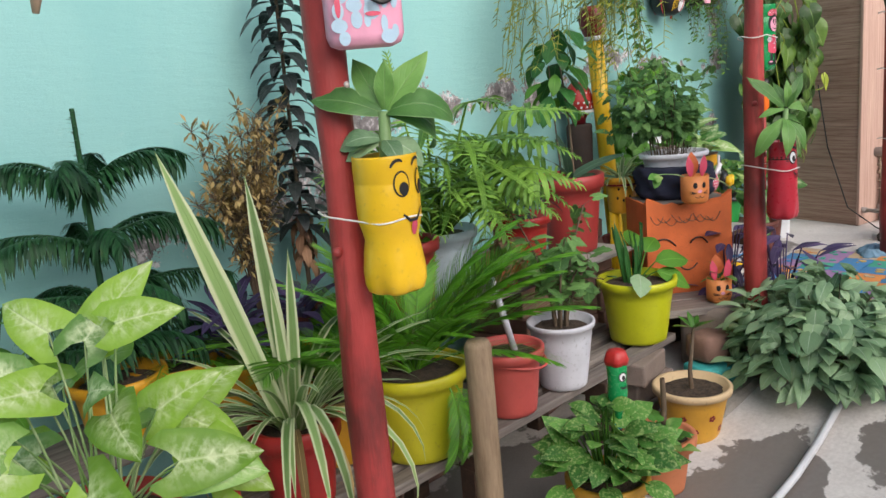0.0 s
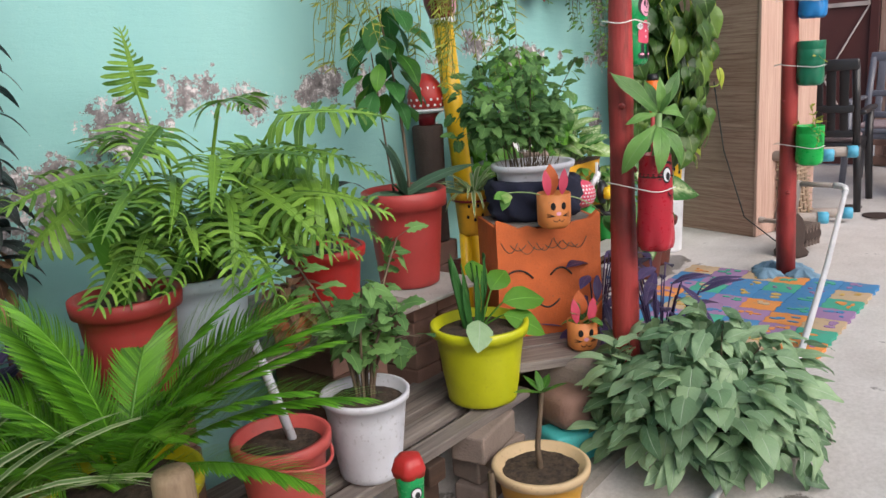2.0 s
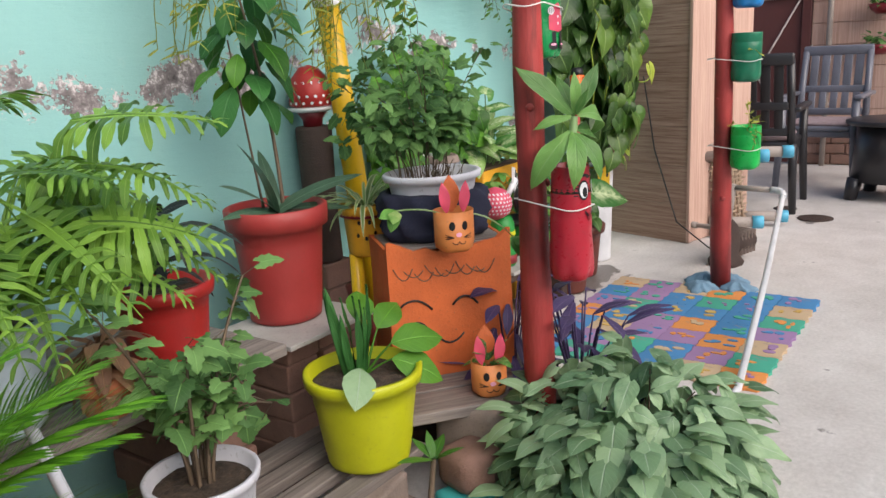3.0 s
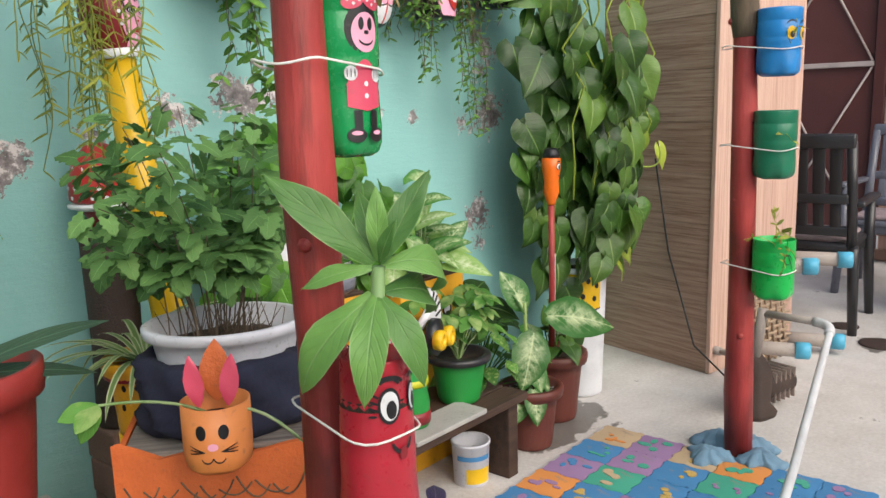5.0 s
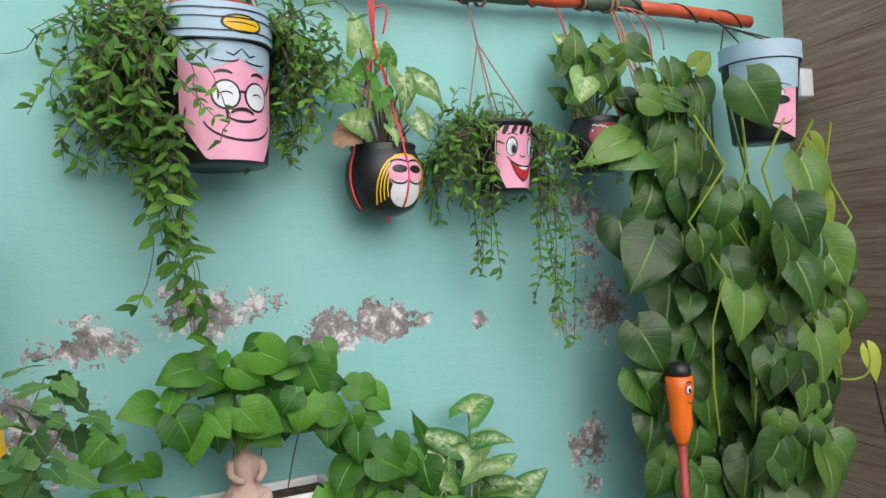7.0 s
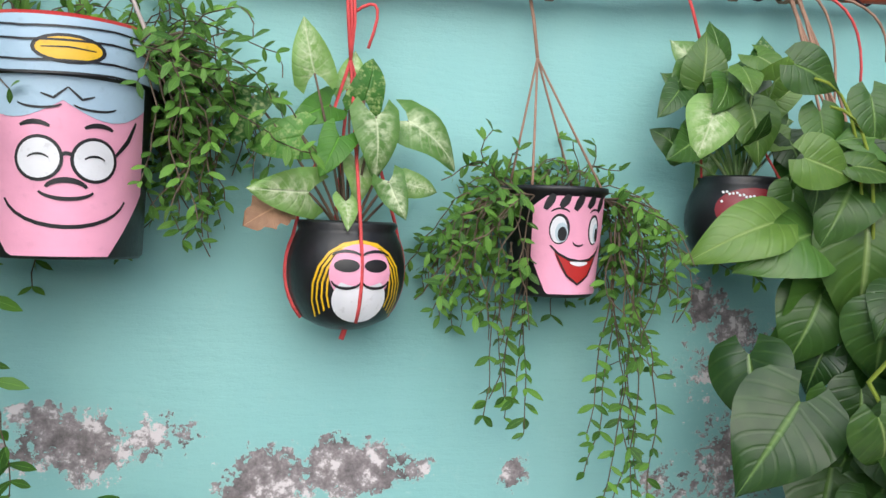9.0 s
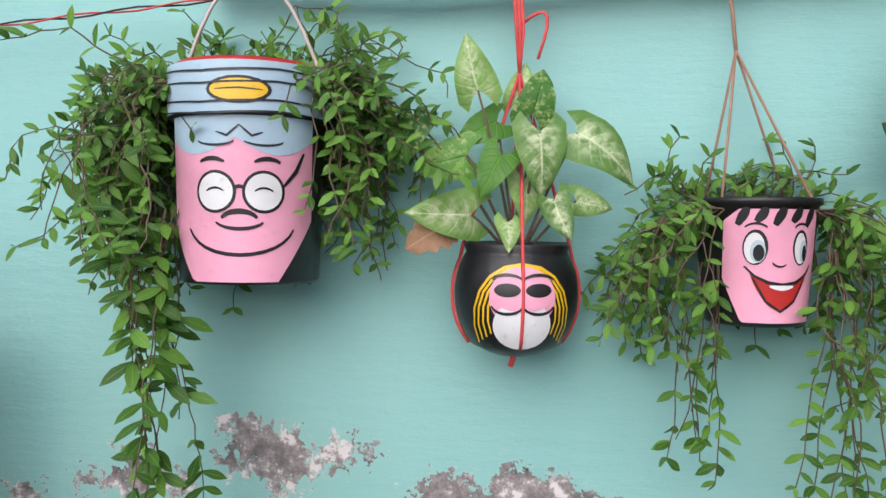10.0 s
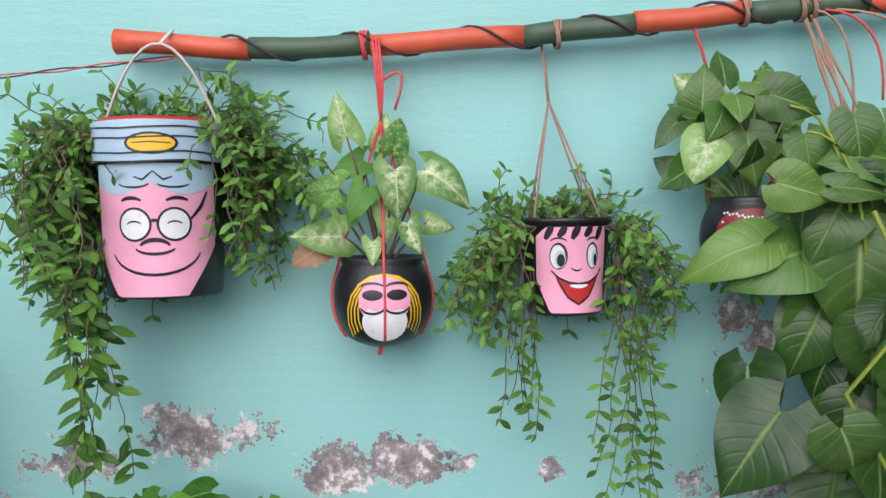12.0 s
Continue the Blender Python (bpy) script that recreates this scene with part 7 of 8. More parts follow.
for i in range(46):
    a, q = i * 2.4, 0.082 * math.sqrt((i + 0.5) / 46)
    pebbles.add(stone_form, facing((q * math.cos(a), q * math.sin(a), 0.192 + jig(0.003)), (jig(1), jig(1), 0.1), (0, 0, 1), rnd.uniform(0.012, 0.02)))
pebbles.part("pebbles", ["marble"], p, "pale pebbles on the soil", True)
p = potted("potted_vine_support", (5.085, 3.035, 0.0), "brown ribbed pot with a staked climber", 0.078, 0.103, 0.255, "terracotta_brown", rim=0.016, band=0.04, wave=ribs(18, 0.02))
crown(p, "heart", "l_heart", 9, (0, 0, 0.23), 0.1, 0.14, 0.08, 0.4)
ow = thing("owl_stake", (5.045, 3.02, 0.235), "orange bottle owl on a red and white stake", "ornament")
part("stake", tube([(0, 0, -0.02), (0.004, 0, 0.3), (0, 0, 0.56)], 0.011, 10), "post_red", ow)
part("white_wrap", tube([(0.012, 0.003, 0.06), (0.014, 0.003, 0.38)], 0.010, 10), "white_dirty", ow, "peeling white sleeve")
b = part("owl", lathe([(0.012, 0.555), (0.016, 0.565), (0.028, 0.60), (0.026, 0.64), (0.032, 0.68), (0.033, 0.715), (0.026, 0.72)], 28), "orange_bright", ow)
part("cap", lathe([(0.027, 0.715), (0.03, 0.73), (0.024, 0.748), (0.012, 0.752), (0, 0.75)], 20), "black", ow)
plain_face(Skin(lambda z: 0.033, -30), b, [(0.012, 0.69, 0.009, 0.012)], (0.014, 0.665, 0.008, 0.008), True, 0.5)

bk = thing("white_bucket", (5.375, 3.10, 0.0), "tall white bucket with a yellow spotted panel", "bucket")
pot(bk, 0.09, 0.105, 0.52, "white", band=0.02)
sk = Skin(cone(0.09, 0.105, 0.52), -52)
bm, dk = bmesh.new(), bmesh.new()
sk.sheet(bm, -0.055, 0.075, 0.36, 0.5)
for s, z in ((-0.03, 0.46), (0.02, 0.47), (0.055, 0.45), (0.0, 0.41), (0.045, 0.40), (-0.035, 0.39)):
    sk.disc(dk, s, z, 0.009, 0.011, 0.0008)
sk.line(dk, [(-0.055, 0.358), (0.02, 0.35), (0.075, 0.36)], 0.008)
part("yellow_panel", bm, "yellow", bk, "yellow painted panel with dark spots")
pieces("spot", dk, "black", bk)
# the big heart-leaf climber
hv = thing("heart_leaf_climber", (5.34, 3.14, 0.50), "tall climbing heart-leaf vine spilling down the corner", "climbing plant")
c = Stalks(hv, "l_heart")
for i in range(7):
    x0 = jig(0.12)
    c.stalk([(x0 * 0.3, 0, 0), (x0, -0.02 + jig(0.04), 0.4), (x0 * 1.5 + jig(0.05), -0.04 + jig(0.05), 0.8), (x0 * 1.2, jig(0.04), 1.16)], 0.006, 0.004, 1, 5)
tendril = Stalks(hv, "l_heart_pale")
tendril.stalk(sweep((0.18, -0.12, 0.42), (0.33, -0.26, 0.33), (0.34, -0.22, 0.46), 10), 0.0045, 0.003, 0, 6)
for k in range(5):
    x0 = -0.22 + 0.13 * k
    tendril.stalk([(x0 + 0.04 * math.sin(2.2 * q + k), -0.17 + 0.03 * math.cos(3 * q + k), 1.08 - 0.13 * q) for q in range(7 if k < 2 else 6)], 0.0042, 0.003, 0, 6)
for i in range(225):
    z = rnd.uniform(-0.22, 1.16)
    half = 0.19 + 0.16 * min(1.0, max(0.0, (z + 0.1) / 0.5))
    x = jig(half)
    if z > 0.85:
        x = rnd.uniform(-0.22, 0.34)
    if x > -0.12 and z > 0.92:
        z -= 0.3
    if x > -0.08 and z < 0.12:
        z += 0.4
    if x > 0.06 and z > 0.80:
        z -= 0.22
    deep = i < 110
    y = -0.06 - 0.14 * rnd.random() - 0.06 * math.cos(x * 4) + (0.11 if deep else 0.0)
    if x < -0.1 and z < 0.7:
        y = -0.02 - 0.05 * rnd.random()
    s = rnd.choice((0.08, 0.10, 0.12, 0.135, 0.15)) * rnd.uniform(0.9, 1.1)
    # deep leaves stay in the darker tone: the vine's inner shade put into colour
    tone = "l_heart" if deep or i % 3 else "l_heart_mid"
    if x > 0.2 and i % 4 == 0:
        tone = "l_heart_pale"
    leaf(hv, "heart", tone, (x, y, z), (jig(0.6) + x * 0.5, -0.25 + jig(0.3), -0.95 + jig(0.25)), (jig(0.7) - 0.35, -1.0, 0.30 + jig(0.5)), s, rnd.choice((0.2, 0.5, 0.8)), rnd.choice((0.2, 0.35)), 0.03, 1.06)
for x, y, z, w, s in ((-0.20, -0.06, 1.04, (-0.05, -0.1, -1), 0.18), (0.05, -0.21, 0.80, (0.2, -0.2, -0.9), 0.16), (0.24, -0.20, 0.74, (0.25, -0.1, -0.9), 0.17), (0.12, -0.20, 0.97, (0.1, -0.3, -0.9), 0.16), (-0.12, -0.18, 0.66, (-0.2, -0.2, -0.9), 0.15), (0.12, -0.21, 0.52, (0.1, -0.2, -0.9), 0.15)):
    leaf(hv, "heart", "l_heart_mid", (x, y, z), w, (-0.25, -1, 0.3), s, 0.3, 0.3, 0.02, 1.0)
for i in range(16):
    a = i * 2.4
    leaf(hv, "heart", ("l_heart_mid", "l_heart", "l_heart_pale")[i % 3 if i < 9 else 1], (0.05 + 0.13 * math.cos(a), -0.13 + 0.06 * math.sin(a), 0.02 + 0.012 * i), (math.cos(a) * 0.7, -0.4, -0.7 + jig(0.3)), (jig(0.6), -0.9, 0.4), rnd.uniform(0.08, 0.12), 0.4, 0.25, 0.03, 1.0)
for x, y, z, w, s in ((0.27, -0.13, 0.98, (0.2, -0.3, -1), 0.14), (0.31, -0.12, 0.90, (0.35, -0.2, -1), 0.13), (0.34, -0.22, 0.46, (0.2, -0.2, -0.9), 0.10), (0.29, -0.12, 1.04, (0.5, 0, -0.6), 0.12)):
    leaf(hv, "heart", "l_heart_pale", (x, y, z), w, (-0.3, -1, 0.2), s, 0.2, 0.3, 0.01, 0.7)

for x, y, z, w, s in ((-0.27, -0.03, 1.02, (-0.9, -0.25, -0.25), 0.14), (-0.22, -0.05, 1.10, (-0.5, -0.3, -0.7), 0.12), (-0.16, -0.06, 1.16, (-0.7, -0.3, 0.1), 0.11), (-0.24, -0.02, 0.93, (-0.5, -0.2, -0.9), 0.13), (-0.10, -0.05, 1.20, (0.2, -0.4, -0.8), 0.12)):
    leaf(hv, "heart", "l_heart", (x, y, z), w, (-0.2, -1, 0.5), s, 0.5, 0.15, 0.03, 1.05)
leaf(hv, "heart", "l_heart_mid", (-0.335, -0.03, 1.035), (-0.95, -0.05, -0.3), (-0.1, -1, 0.55), 0.15, 0.5, 0.3, 0.02, 0.72)
for i in range(34):
    leaf(hv, "heart", "l_heart", (rnd.uniform(-0.25, 0.02), -0.03 - 0.07 * rnd.random(), rnd.uniform(0.55, 1.0)), (jig(0.8) - 0.2, -0.2 + jig(0.4), -0.9), (jig(0.8) - 0.3, -0.9, 0.35 + jig(0.5)), rnd.uniform(0.08, 0.13), 0.5, 0.15, 0.03, 1.05)
# the upper shoots that lean over among the jute cords
for x, y, z, w, s, mat in ((-0.335, -0.06, 1.26, (0.85, -0.2, -0.35), 0.085, "l_heart"), (-0.215, -0.07, 1.225, (0.1, -0.2, -0.95), 0.085, "l_heart"), (-0.335, -0.09, 1.125, (0.9, -0.2, -0.3), 0.09, "l_heart_mid"), (-0.275, -0.04, 1.20, (0.1, -0.2, -0.95), 0.075, "l_heart"), (-0.24, -0.03, 1.16, (0.5, -0.2, -0.6), 0.10, "l_heart"),
                           (-0.16, -0.05, 1.215, (0.5, -0.1, -0.7), 0.08, "l_heart"), (-0.28, -0.05, 1.125, (-0.1, -0.2, -0.95), 0.08, "l_heart"), (-0.20, -0.06, 1.14, (0.3, -0.2, -0.95), 0.085, "l_heart_mid"), (-0.15, -0.08, 1.13, (0.2, -0.3, -0.95), 0.08, "l_heart"), (-0.255, -0.09, 1.118, (0.95, -0.1, -0.08), 0.10, "l_heart_mid"), (-0.13, -0.08, 1.22, (0.6, -0.2, 0.5), 0.075, "l_heart_pale")):
    leaf(hv, "heart", mat, (x, y, z), w, (-0.2, -1, 0.25 + jig(0.2)), s, 0.3, 0.25, 0.03, 0.55 if z == 1.118 else 1.0)
for i in range(18):
    leaf(hv, "heart", "l_heart", (rnd.uniform(-0.29, -0.06), 0.0 + 0.06 * rnd.random(), rnd.uniform(1.06, 1.19)), (jig(0.8), -0.2, -0.8 + jig(0.4)), (jig(0.5) - 0.2, -1.0, 0.2 + jig(0.4)), rnd.uniform(0.06, 0.09), 0.5, 0.15, 0.03, 1.0)
for x0, y0, z0, x1, z1 in ((-0.20, -0.05, 0.98, -0.31, 1.24), (-0.19, -0.06, 1.0, -0.29, 1.20), (-0.15, -0.08, 0.98, -0.19, 1.17), (-0.13, -0.08, 0.95, -0.15, 1.16)):
    tendril.stalk(sweep((x0, y0, z0), (x0 + 0.25 * (x1 - x0), y0 - 0.03, z1), (x1, y0 - 0.02, z1), 8), 0.003, 0.002, 0, 6)

# ---- the painted bar and its hanging pots ----
BAR = [(3.92, 3.285, 1.905), (4.16, 3.29, 1.888), (4.378, 3.285, 1.890), (4.65, 3.29, 1.900), (4.845, 3.285, 1.917), (5.04, 3.29, 1.934), (5.25, 3.287, 1.945), (5.75, 3.29, 1.965)]
bar = thing("hanging_bar", BAR[0], "crooked wooden bar painted in red and green bands", "bar")
for k in range(7):
    a, e = Vector(BAR[k]) - Vector(BAR[0]), Vector(BAR[k + 1]) - Vector(BAR[0])
    n = 6
    pts = [a.lerp(e, i / n) + Vector((0, 0, 0.002 * math.sin(i * 0.9 + k * 2))) for i in range(n + 1)]
    part("red_length" if k % 2 == 0 else "green_length", tube(pts, 0.0195 if k else [0.023] + [0.0195] * n, 14, None, 0.07), "bar_red" if k % 2 == 0 else "bar_green", bar)
for x, z, mat in ((0.447, -0.015, "rope_red"), (0.79, -0.003, "rope_jute"), (1.118, 0.029, "rope_jute"), (1.215, 0.034, "rope_jute"), (1.235, 0.036, "rope_jute")):
    part("cord_wrap", tube([(x + 0.0045 * (k / 12) - 0.006 + 0.002 * math.sin(k), 0.004 + 0.0245 * math.cos(k * 0.524), z + 0.0245 * math.sin(k * 0.524)) for k in range(31)], 0.0028, 5), mat, bar)
tw = []
for k in range(90):
    x = 0.15 + 1.65 * k / 89
    j = max(q for q in range(7) if BAR[q][0] - BAR[0][0] <= x)
    on = Vector(BAR[j]).lerp(Vector(BAR[j + 1]), (x + BAR[0][0] - BAR[j][0]) / (BAR[j + 1][0] - BAR[j][0])) - Vector(BAR[0])
    tw.append((x, on.y + 0.0225 * math.cos(k * 0.55), on.z + 0.0225 * math.sin(k * 0.55)))
part("wound_cord", tube(tw, 0.0026, 5), "rope_dark", bar, "dark cord wound round the bar")
part("side_cord", tube([(0.13 - 3.33 * k / 90, -0.02 + 0.055 * k / 90 - 0.003 * math.cos(k * 1.3), -0.032 - (0.28 * k / 90) - 0.003 * math.sin(k * 1.3)) for k in range(91)], 0.0015, 5), "rope_red", bar, "red strand of the cord along the wall")
part("side_cord", tube([(0.13 - 3.33 * k / 90, -0.02 + 0.055 * k / 90 + 0.003 * math.cos(k * 1.3), -0.032 - (0.28 * k / 90) + 0.003 * math.sin(k * 1.3)) for k in range(91)], 0.0015, 5), "rope_dark", bar, "dark strand of the cord along the wall")


def hang(t, top, ring_r, ring_z, mat, spread=4, knot=0.6, r=0.002):
    """Cords from a point above to the rim of a hanging pot."""
    top = Vector(top)
    low = Vector((0, 0, ring_z))
    k = top.lerp(low, knot)
    k.x, k.y = top.x * (1 - knot), top.y * (1 - knot)
    part("cord", tube([top, top.lerp(k, 0.5) + Vector((0.002, 0, 0)), k], r * 1.4, 6), mat, t)
    for i in range(spread):
        a = 2 * math.pi * (i + 0.5) / spread
        part("cord", tube([k, (ring_r * math.cos(a), ring_r * math.sin(a), ring_z)], r, 5), mat, t)


def trailing(t, n, r, z, length, size, mats, kind="oval", lean=(0, 0), back=0.10, spread=1.0, name="trailing_vines", gap=0.75, seedz=0.0, arc=(0, 360)):
    strand.wall = back
    c = Clump()
    for i in range(n):
        a = radians(rnd.uniform(*arc))
        out = Vector((math.cos(a) + lean[0], math.sin(a) * 0.8 + lean[1], 0.55 + seedz))
        strand(c, Vector((r * math.cos(a), r * math.sin(a) * 0.9, z)), out * spread, length * rnd.uniform(0.45, 1.2), size, kind, 0.020, 0.55, 0, 1, gap, 0.85)
    c.part(name, mats, t, "", True)
    strand.wall = 99.0


h1 = thing("hanging_bucket", (4.02, 3.225, 1.455), "hanging bucket painted as a smiling old man in spectacles", "hanging planter", "hanging pots on the wall")
R1 = cone(0.096, 0.106, 0.29)
b = part("bucket", lathe([(0.092, 0.0), (0.096, 0.004), (0.104, 0.22), (0.111, 0.222), (0.112, 0.236), (0.105, 0.24), (0.105, 0.25), (0.112, 0.252), (0.113, 0.268), (0.106, 0.272), (0.107, 0.288), (0.101, 0.29), (0.096, 0.2), (0, 0.2)], 44), "black", h1)
sk = Skin(R1, 12, 0.0016)
fc, hat, bk_, wt, ye = (bmesh.new() for _ in range(5))
sk.sheet(fc, -0.118, 0.106, 0, 0, 0.0, lambda k: (0.004 + 0.085 * max(0.0, abs(2 * k - 0.98) - 0.52) * 1.9, 0.205), 32, 6)
sk.sheet(hat, -0.115, 0.105, 0, 0, 0.0008, lambda k: (0.172 + 0.022 * abs(math.sin(2 * math.pi * k)) * -1 + 0.02, 0.222), 24, 3)
bandr = Skin(lambda z: 0.112, 12, 0.0012)
bandr.sheet(hat, -0.15, 0.15, 0.224, 0.290, 0.0, None, 24, 5)
bandr.disc(bk_, 0.0, 0.252, 0.042, 0.018, 0.0006)
bandr.disc(ye, 0.0, 0.252, 0.037, 0.014, 0.0012)
bandr.line(bk_, [(-0.03, 0.252), (0.0, 0.254), (0.03, 0.252)], 0.002, 0.0016)
for s in (-0.031, 0.031):
    sk.disc(bk_, s, 0.122, 0.0275, 0.028, 0.0008, 0, 24, 3)
    sk.disc(wt, s, 0.122, 0.0235, 0.024, 0.0014, 0, 24, 3)
    sk.arc(bk_, s, 0.115, 0.015, 0.012, 40, 140, 0.0028, 0.002)
    sk.arc(bk_, s * 1.15, 0.145, 0.026, 0.020, 50, 130, 0.006, 0.001)
    sk.arc(bk_, s, 0.19, 0.026, 0.008, 200, 340, 0.003, 0.0016)
    sk.line(bk_, [(s * 0.95 + 0.0, 0.199), (s * 0.5, 0.194), (0, 0.208)], 0.003, 0.0016)
sk.arc(bk_, 0.0, 0.119, 0.009, 0.010, 20, 160, 0.005, 0.001)
sk.arc(bk_, 0.0, 0.083, 0.024, 0.014, 20, 160, 0.007, 0.001)
sk.arc(bk_, 0.0, 0.087, 0.032, 0.013, 200, 340, 0.005, 0.001)
sk.arc(bk_, 0.0, 0.085, 0.074, 0.045, 195, 345, 0.005, 0.001)
sk.line(bk_, [(0.057, 0.13), (0.075, 0.15), (0.088, 0.175)], 0.006, 0.001)
for zz in (0.2235, 0.238, 0.262, 0.278):
    bandr.line(bk_, [(-0.14, zz + 0.004), (-0.05, zz - 0.002), (0.05, zz + 0.002), (0.14, zz - 0.002)], 0.0028, 0.0016)
part("red_lining", lathe([(0.1035, 0.276), (0.1055, 0.2885), (0.1040, 0.2965), (0.1005, 0.2955), (0.0995, 0.276)], 44, lambda a, z: 1 + 0.006 * math.sin(9 * a)), "red", b, "red lining showing above the cap")
part("face", fc, "pink", b, "pink painted face panel")
part("hat", hat, "hat_blue", b, "pale blue painted cap")
part("badge", ye, "yellow", b, "yellow oval badge")
pieces("lens", wt, "white", b)
pieces("painted_line", bk_, "black", b)
part("handle", tube(sweep((-0.11, 0, 0.26), (0.0, -0.02, 0.60), (0.11, 0, 0.26), 14), 0.0028, 6), "steel", h1, "wire handle")
part("cord", tube([(0.0, 0.0, 0.43), (0.004, 0.06, 0.47)], 0.003, 5), "rope_white", h1)
trailing(h1, 135, 0.10, 0.27, 0.34, 0.028, ["l_small", "stem"], "lance", (-0.85, -0.1), 0.105, 1.0, "left_vines", 0.62, 0.0, (95, 222))
trailing(h1, 90, 0.10, 0.27, 0.28, 0.027, ["l_small", "stem"], "lance", (0.85, 0.15), 0.105, 1.0, "right_vines", 0.62, 0.0, (-45, 80))
trailing(h1, 64, 0.095, 0.28, 0.18, 0.03, ["l_small", "stem"], "lance", (0, 0.1), 0.105, 0.6, "top_vines", 0.4, 1.5, (15, 165))
strand.wall = 0.12
c = Clump()
for i in range(9):
    strand(c, (-0.10 + jig(0.03), -0.05 + jig(0.03), 0.1), (-0.25 + jig(0.3), -0.2, -1), rnd.uniform(0.3, 0.46), 0.045, "lance", 0.022, 0.28, 0, 1, 0.6, 1.0)
for i in range(12):
    strand(c, (-0.13 + jig(0.04), -0.04 + jig(0.05), 0.22), (-0.5 + jig(0.4), -0.4, -0.4), rnd.uniform(0.15, 0.32), 0.045, "lance", 0.022, 0.3, 0, 1, 0.6, 1.0)
c.part("long_vines", ["l_small", "stem"], h1, "", True)
strand.wall = 99.0

h2 = thing("hanging_pot", (4.395, 3.25, 1.352), "round black clay pot painted as a bearded face, arrowhead plant", "hanging planter", "hanging pots on the wall")
R2 = lambda z: 0.086 * math.sqrt(max(0.05, 1 - ((z - 0.092) / 0.100) ** 2))
b = part("pot", lathe([(0.0, 0.006), (0.028, 0.007), (0.040, 0.011)] + [(R2(z), z) for z in np.linspace(0.022, 0.145, 12)] + [(0.07, 0.15), (0.074, 0.158), (0.07, 0.163), (0.06, 0.158), (0.058, 0.13), (0, 0.13)], 36), "black", h2)
sk = Skin(R2, 8, 0.0012)
ye, pk, wt, bk_ = (bmesh.new() for _ in range(4))
for k in range(4):
    sk.arc(ye, 0, 0.070 - 0.002 * k, 0.046 + 0.0072 * k, 0.054 + 0.0058 * k, -30, 210, 0.0040, 0.0006)
sk.disc(pk, 0, 0.092, 0.044, 0.04, 0.0012, 0, 24, 4)
sk.disc(wt, 0, 0.056, 0.038, 0.034, 0.0016, 0, 24, 4)
sk.disc(pk, 0, 0.094, 0.040, 0.020, 0.0022, 0, 24, 4)
for s in (-0.02, 0.02):
    sk.disc(bk_, s, 0.102, 0.017, 0.009, 0.0026)
    sk.arc(bk_, s, 0.083, 0.020, 0.012, 190, 350, 0.004, 0.0026)
    sk.arc(bk_, s, 0.110, 0.022, 0.012, 30, 150, 0.004, 0.0026)
part("hair", ye, "yellow", b, "yellow striped hair")
part("face", pk, "pink", b)
part("beard", wt, "white", b, "white painted beard")
pieces("painted_line", bk_, "black", b)
for i in range(4):
    a = radians(8 + 90 * i)
    pts = [((R2(z) + 0.003) * math.sin(a), -(R2(z) + 0.003) * math.cos(a), z) for z in np.linspace(0.022, 0.14, 9)]
    part("cord", tube(pts + [(0.074 * math.sin(a), -0.074 * math.cos(a), 0.16), (0.0, 0.02, 0.40)], 0.0026, 5), "rope_red", h2, "red cord net")
part("cord_tail", tube([(0, -0.02, 0.024), (0.0, -0.02, 0.01), (-0.006, -0.02, -0.008)], 0.004, 6), "rope_red", h2)
for k in range(3):
    part("cord_top", tube([(0, 0.02, 0.40), (0.005 * (k - 1), 0.022, 0.46), (0.0055 * (k - 1) - 0.006, 0.012, 0.545)], 0.0026, 5), "rope_red", h2)
part("cord_loop", tube(sweep((0.0, 0.03, 0.47), (0.06, 0.02, 0.52), (0.025, 0.02, 0.42), 8), 0.0025, 5), "rope_red", h2)
c = Stalks(h2, "stem")
for tip, way, s, mat in (((-0.055, -0.02, 0.37), (-0.25, -0.3, 0.9), 0.105, "l_syng"), ((0.03, -0.05, 0.31), (0.1, -0.4, -0.9), 0.12, "l_syng"), ((0.08, -0.03, 0.31), (0.7, -0.3, -0.35), 0.14, "l_syng"), ((-0.07, -0.02, 0.28), (-0.8, -0.3, -0.2), 0.11, "l_marble"),
                         ((0.02, 0.0, 0.34), (0.3, -0.2, 0.9), 0.10, "l_marble"), ((-0.02, -0.05, 0.28), (-0.4, -0.5, -0.8), 0.09, "l_pothos"), ((0.05, -0.06, 0.22), (0.3, -0.5, -0.9), 0.08, "l_syng"), ((-0.06, -0.05, 0.20), (-0.7, -0.5, 0.0), 0.12, "l_syng"),
                         ((0.08, -0.03, 0.22), (0.8, -0.3, -0.2), 0.07, "l_syng"), ((-0.10, -0.05, 0.18), (-0.8, -0.4, -0.4), 0.075, "l_croton"), ((-0.14, -0.03, 0.33), (-0.4, -0.1, -0.9), 0.10, "l_marble"), ((0.0, 0.02, 0.36), (0.15, 0, 1), 0.08, "l_syng"), ((-0.01, -0.06, 0.19), (0.1, -0.5, -0.6), 0.06, "l_syng"),
                         ((0.01, -0.02, 0.25), (0.2, -0.5, -0.9), 0.09, "l_syng"), ((-0.03, 0.0, 0.33), (-0.6, -0.3, -0.3), 0.09, "l_pothos")):
    bent_stalk(c, (0, 0, 0.13), tip, 0.0025, 0.1)
    leaf(h2, "arrow" if mat != "l_croton" else "lobed", mat, tip, way, (0.1 + jig(0.5), -1, 0.35 + jig(0.4)), s * 0.76, rnd.choice((0.3, 0.7)), 0.3, 0.05, 1.2)

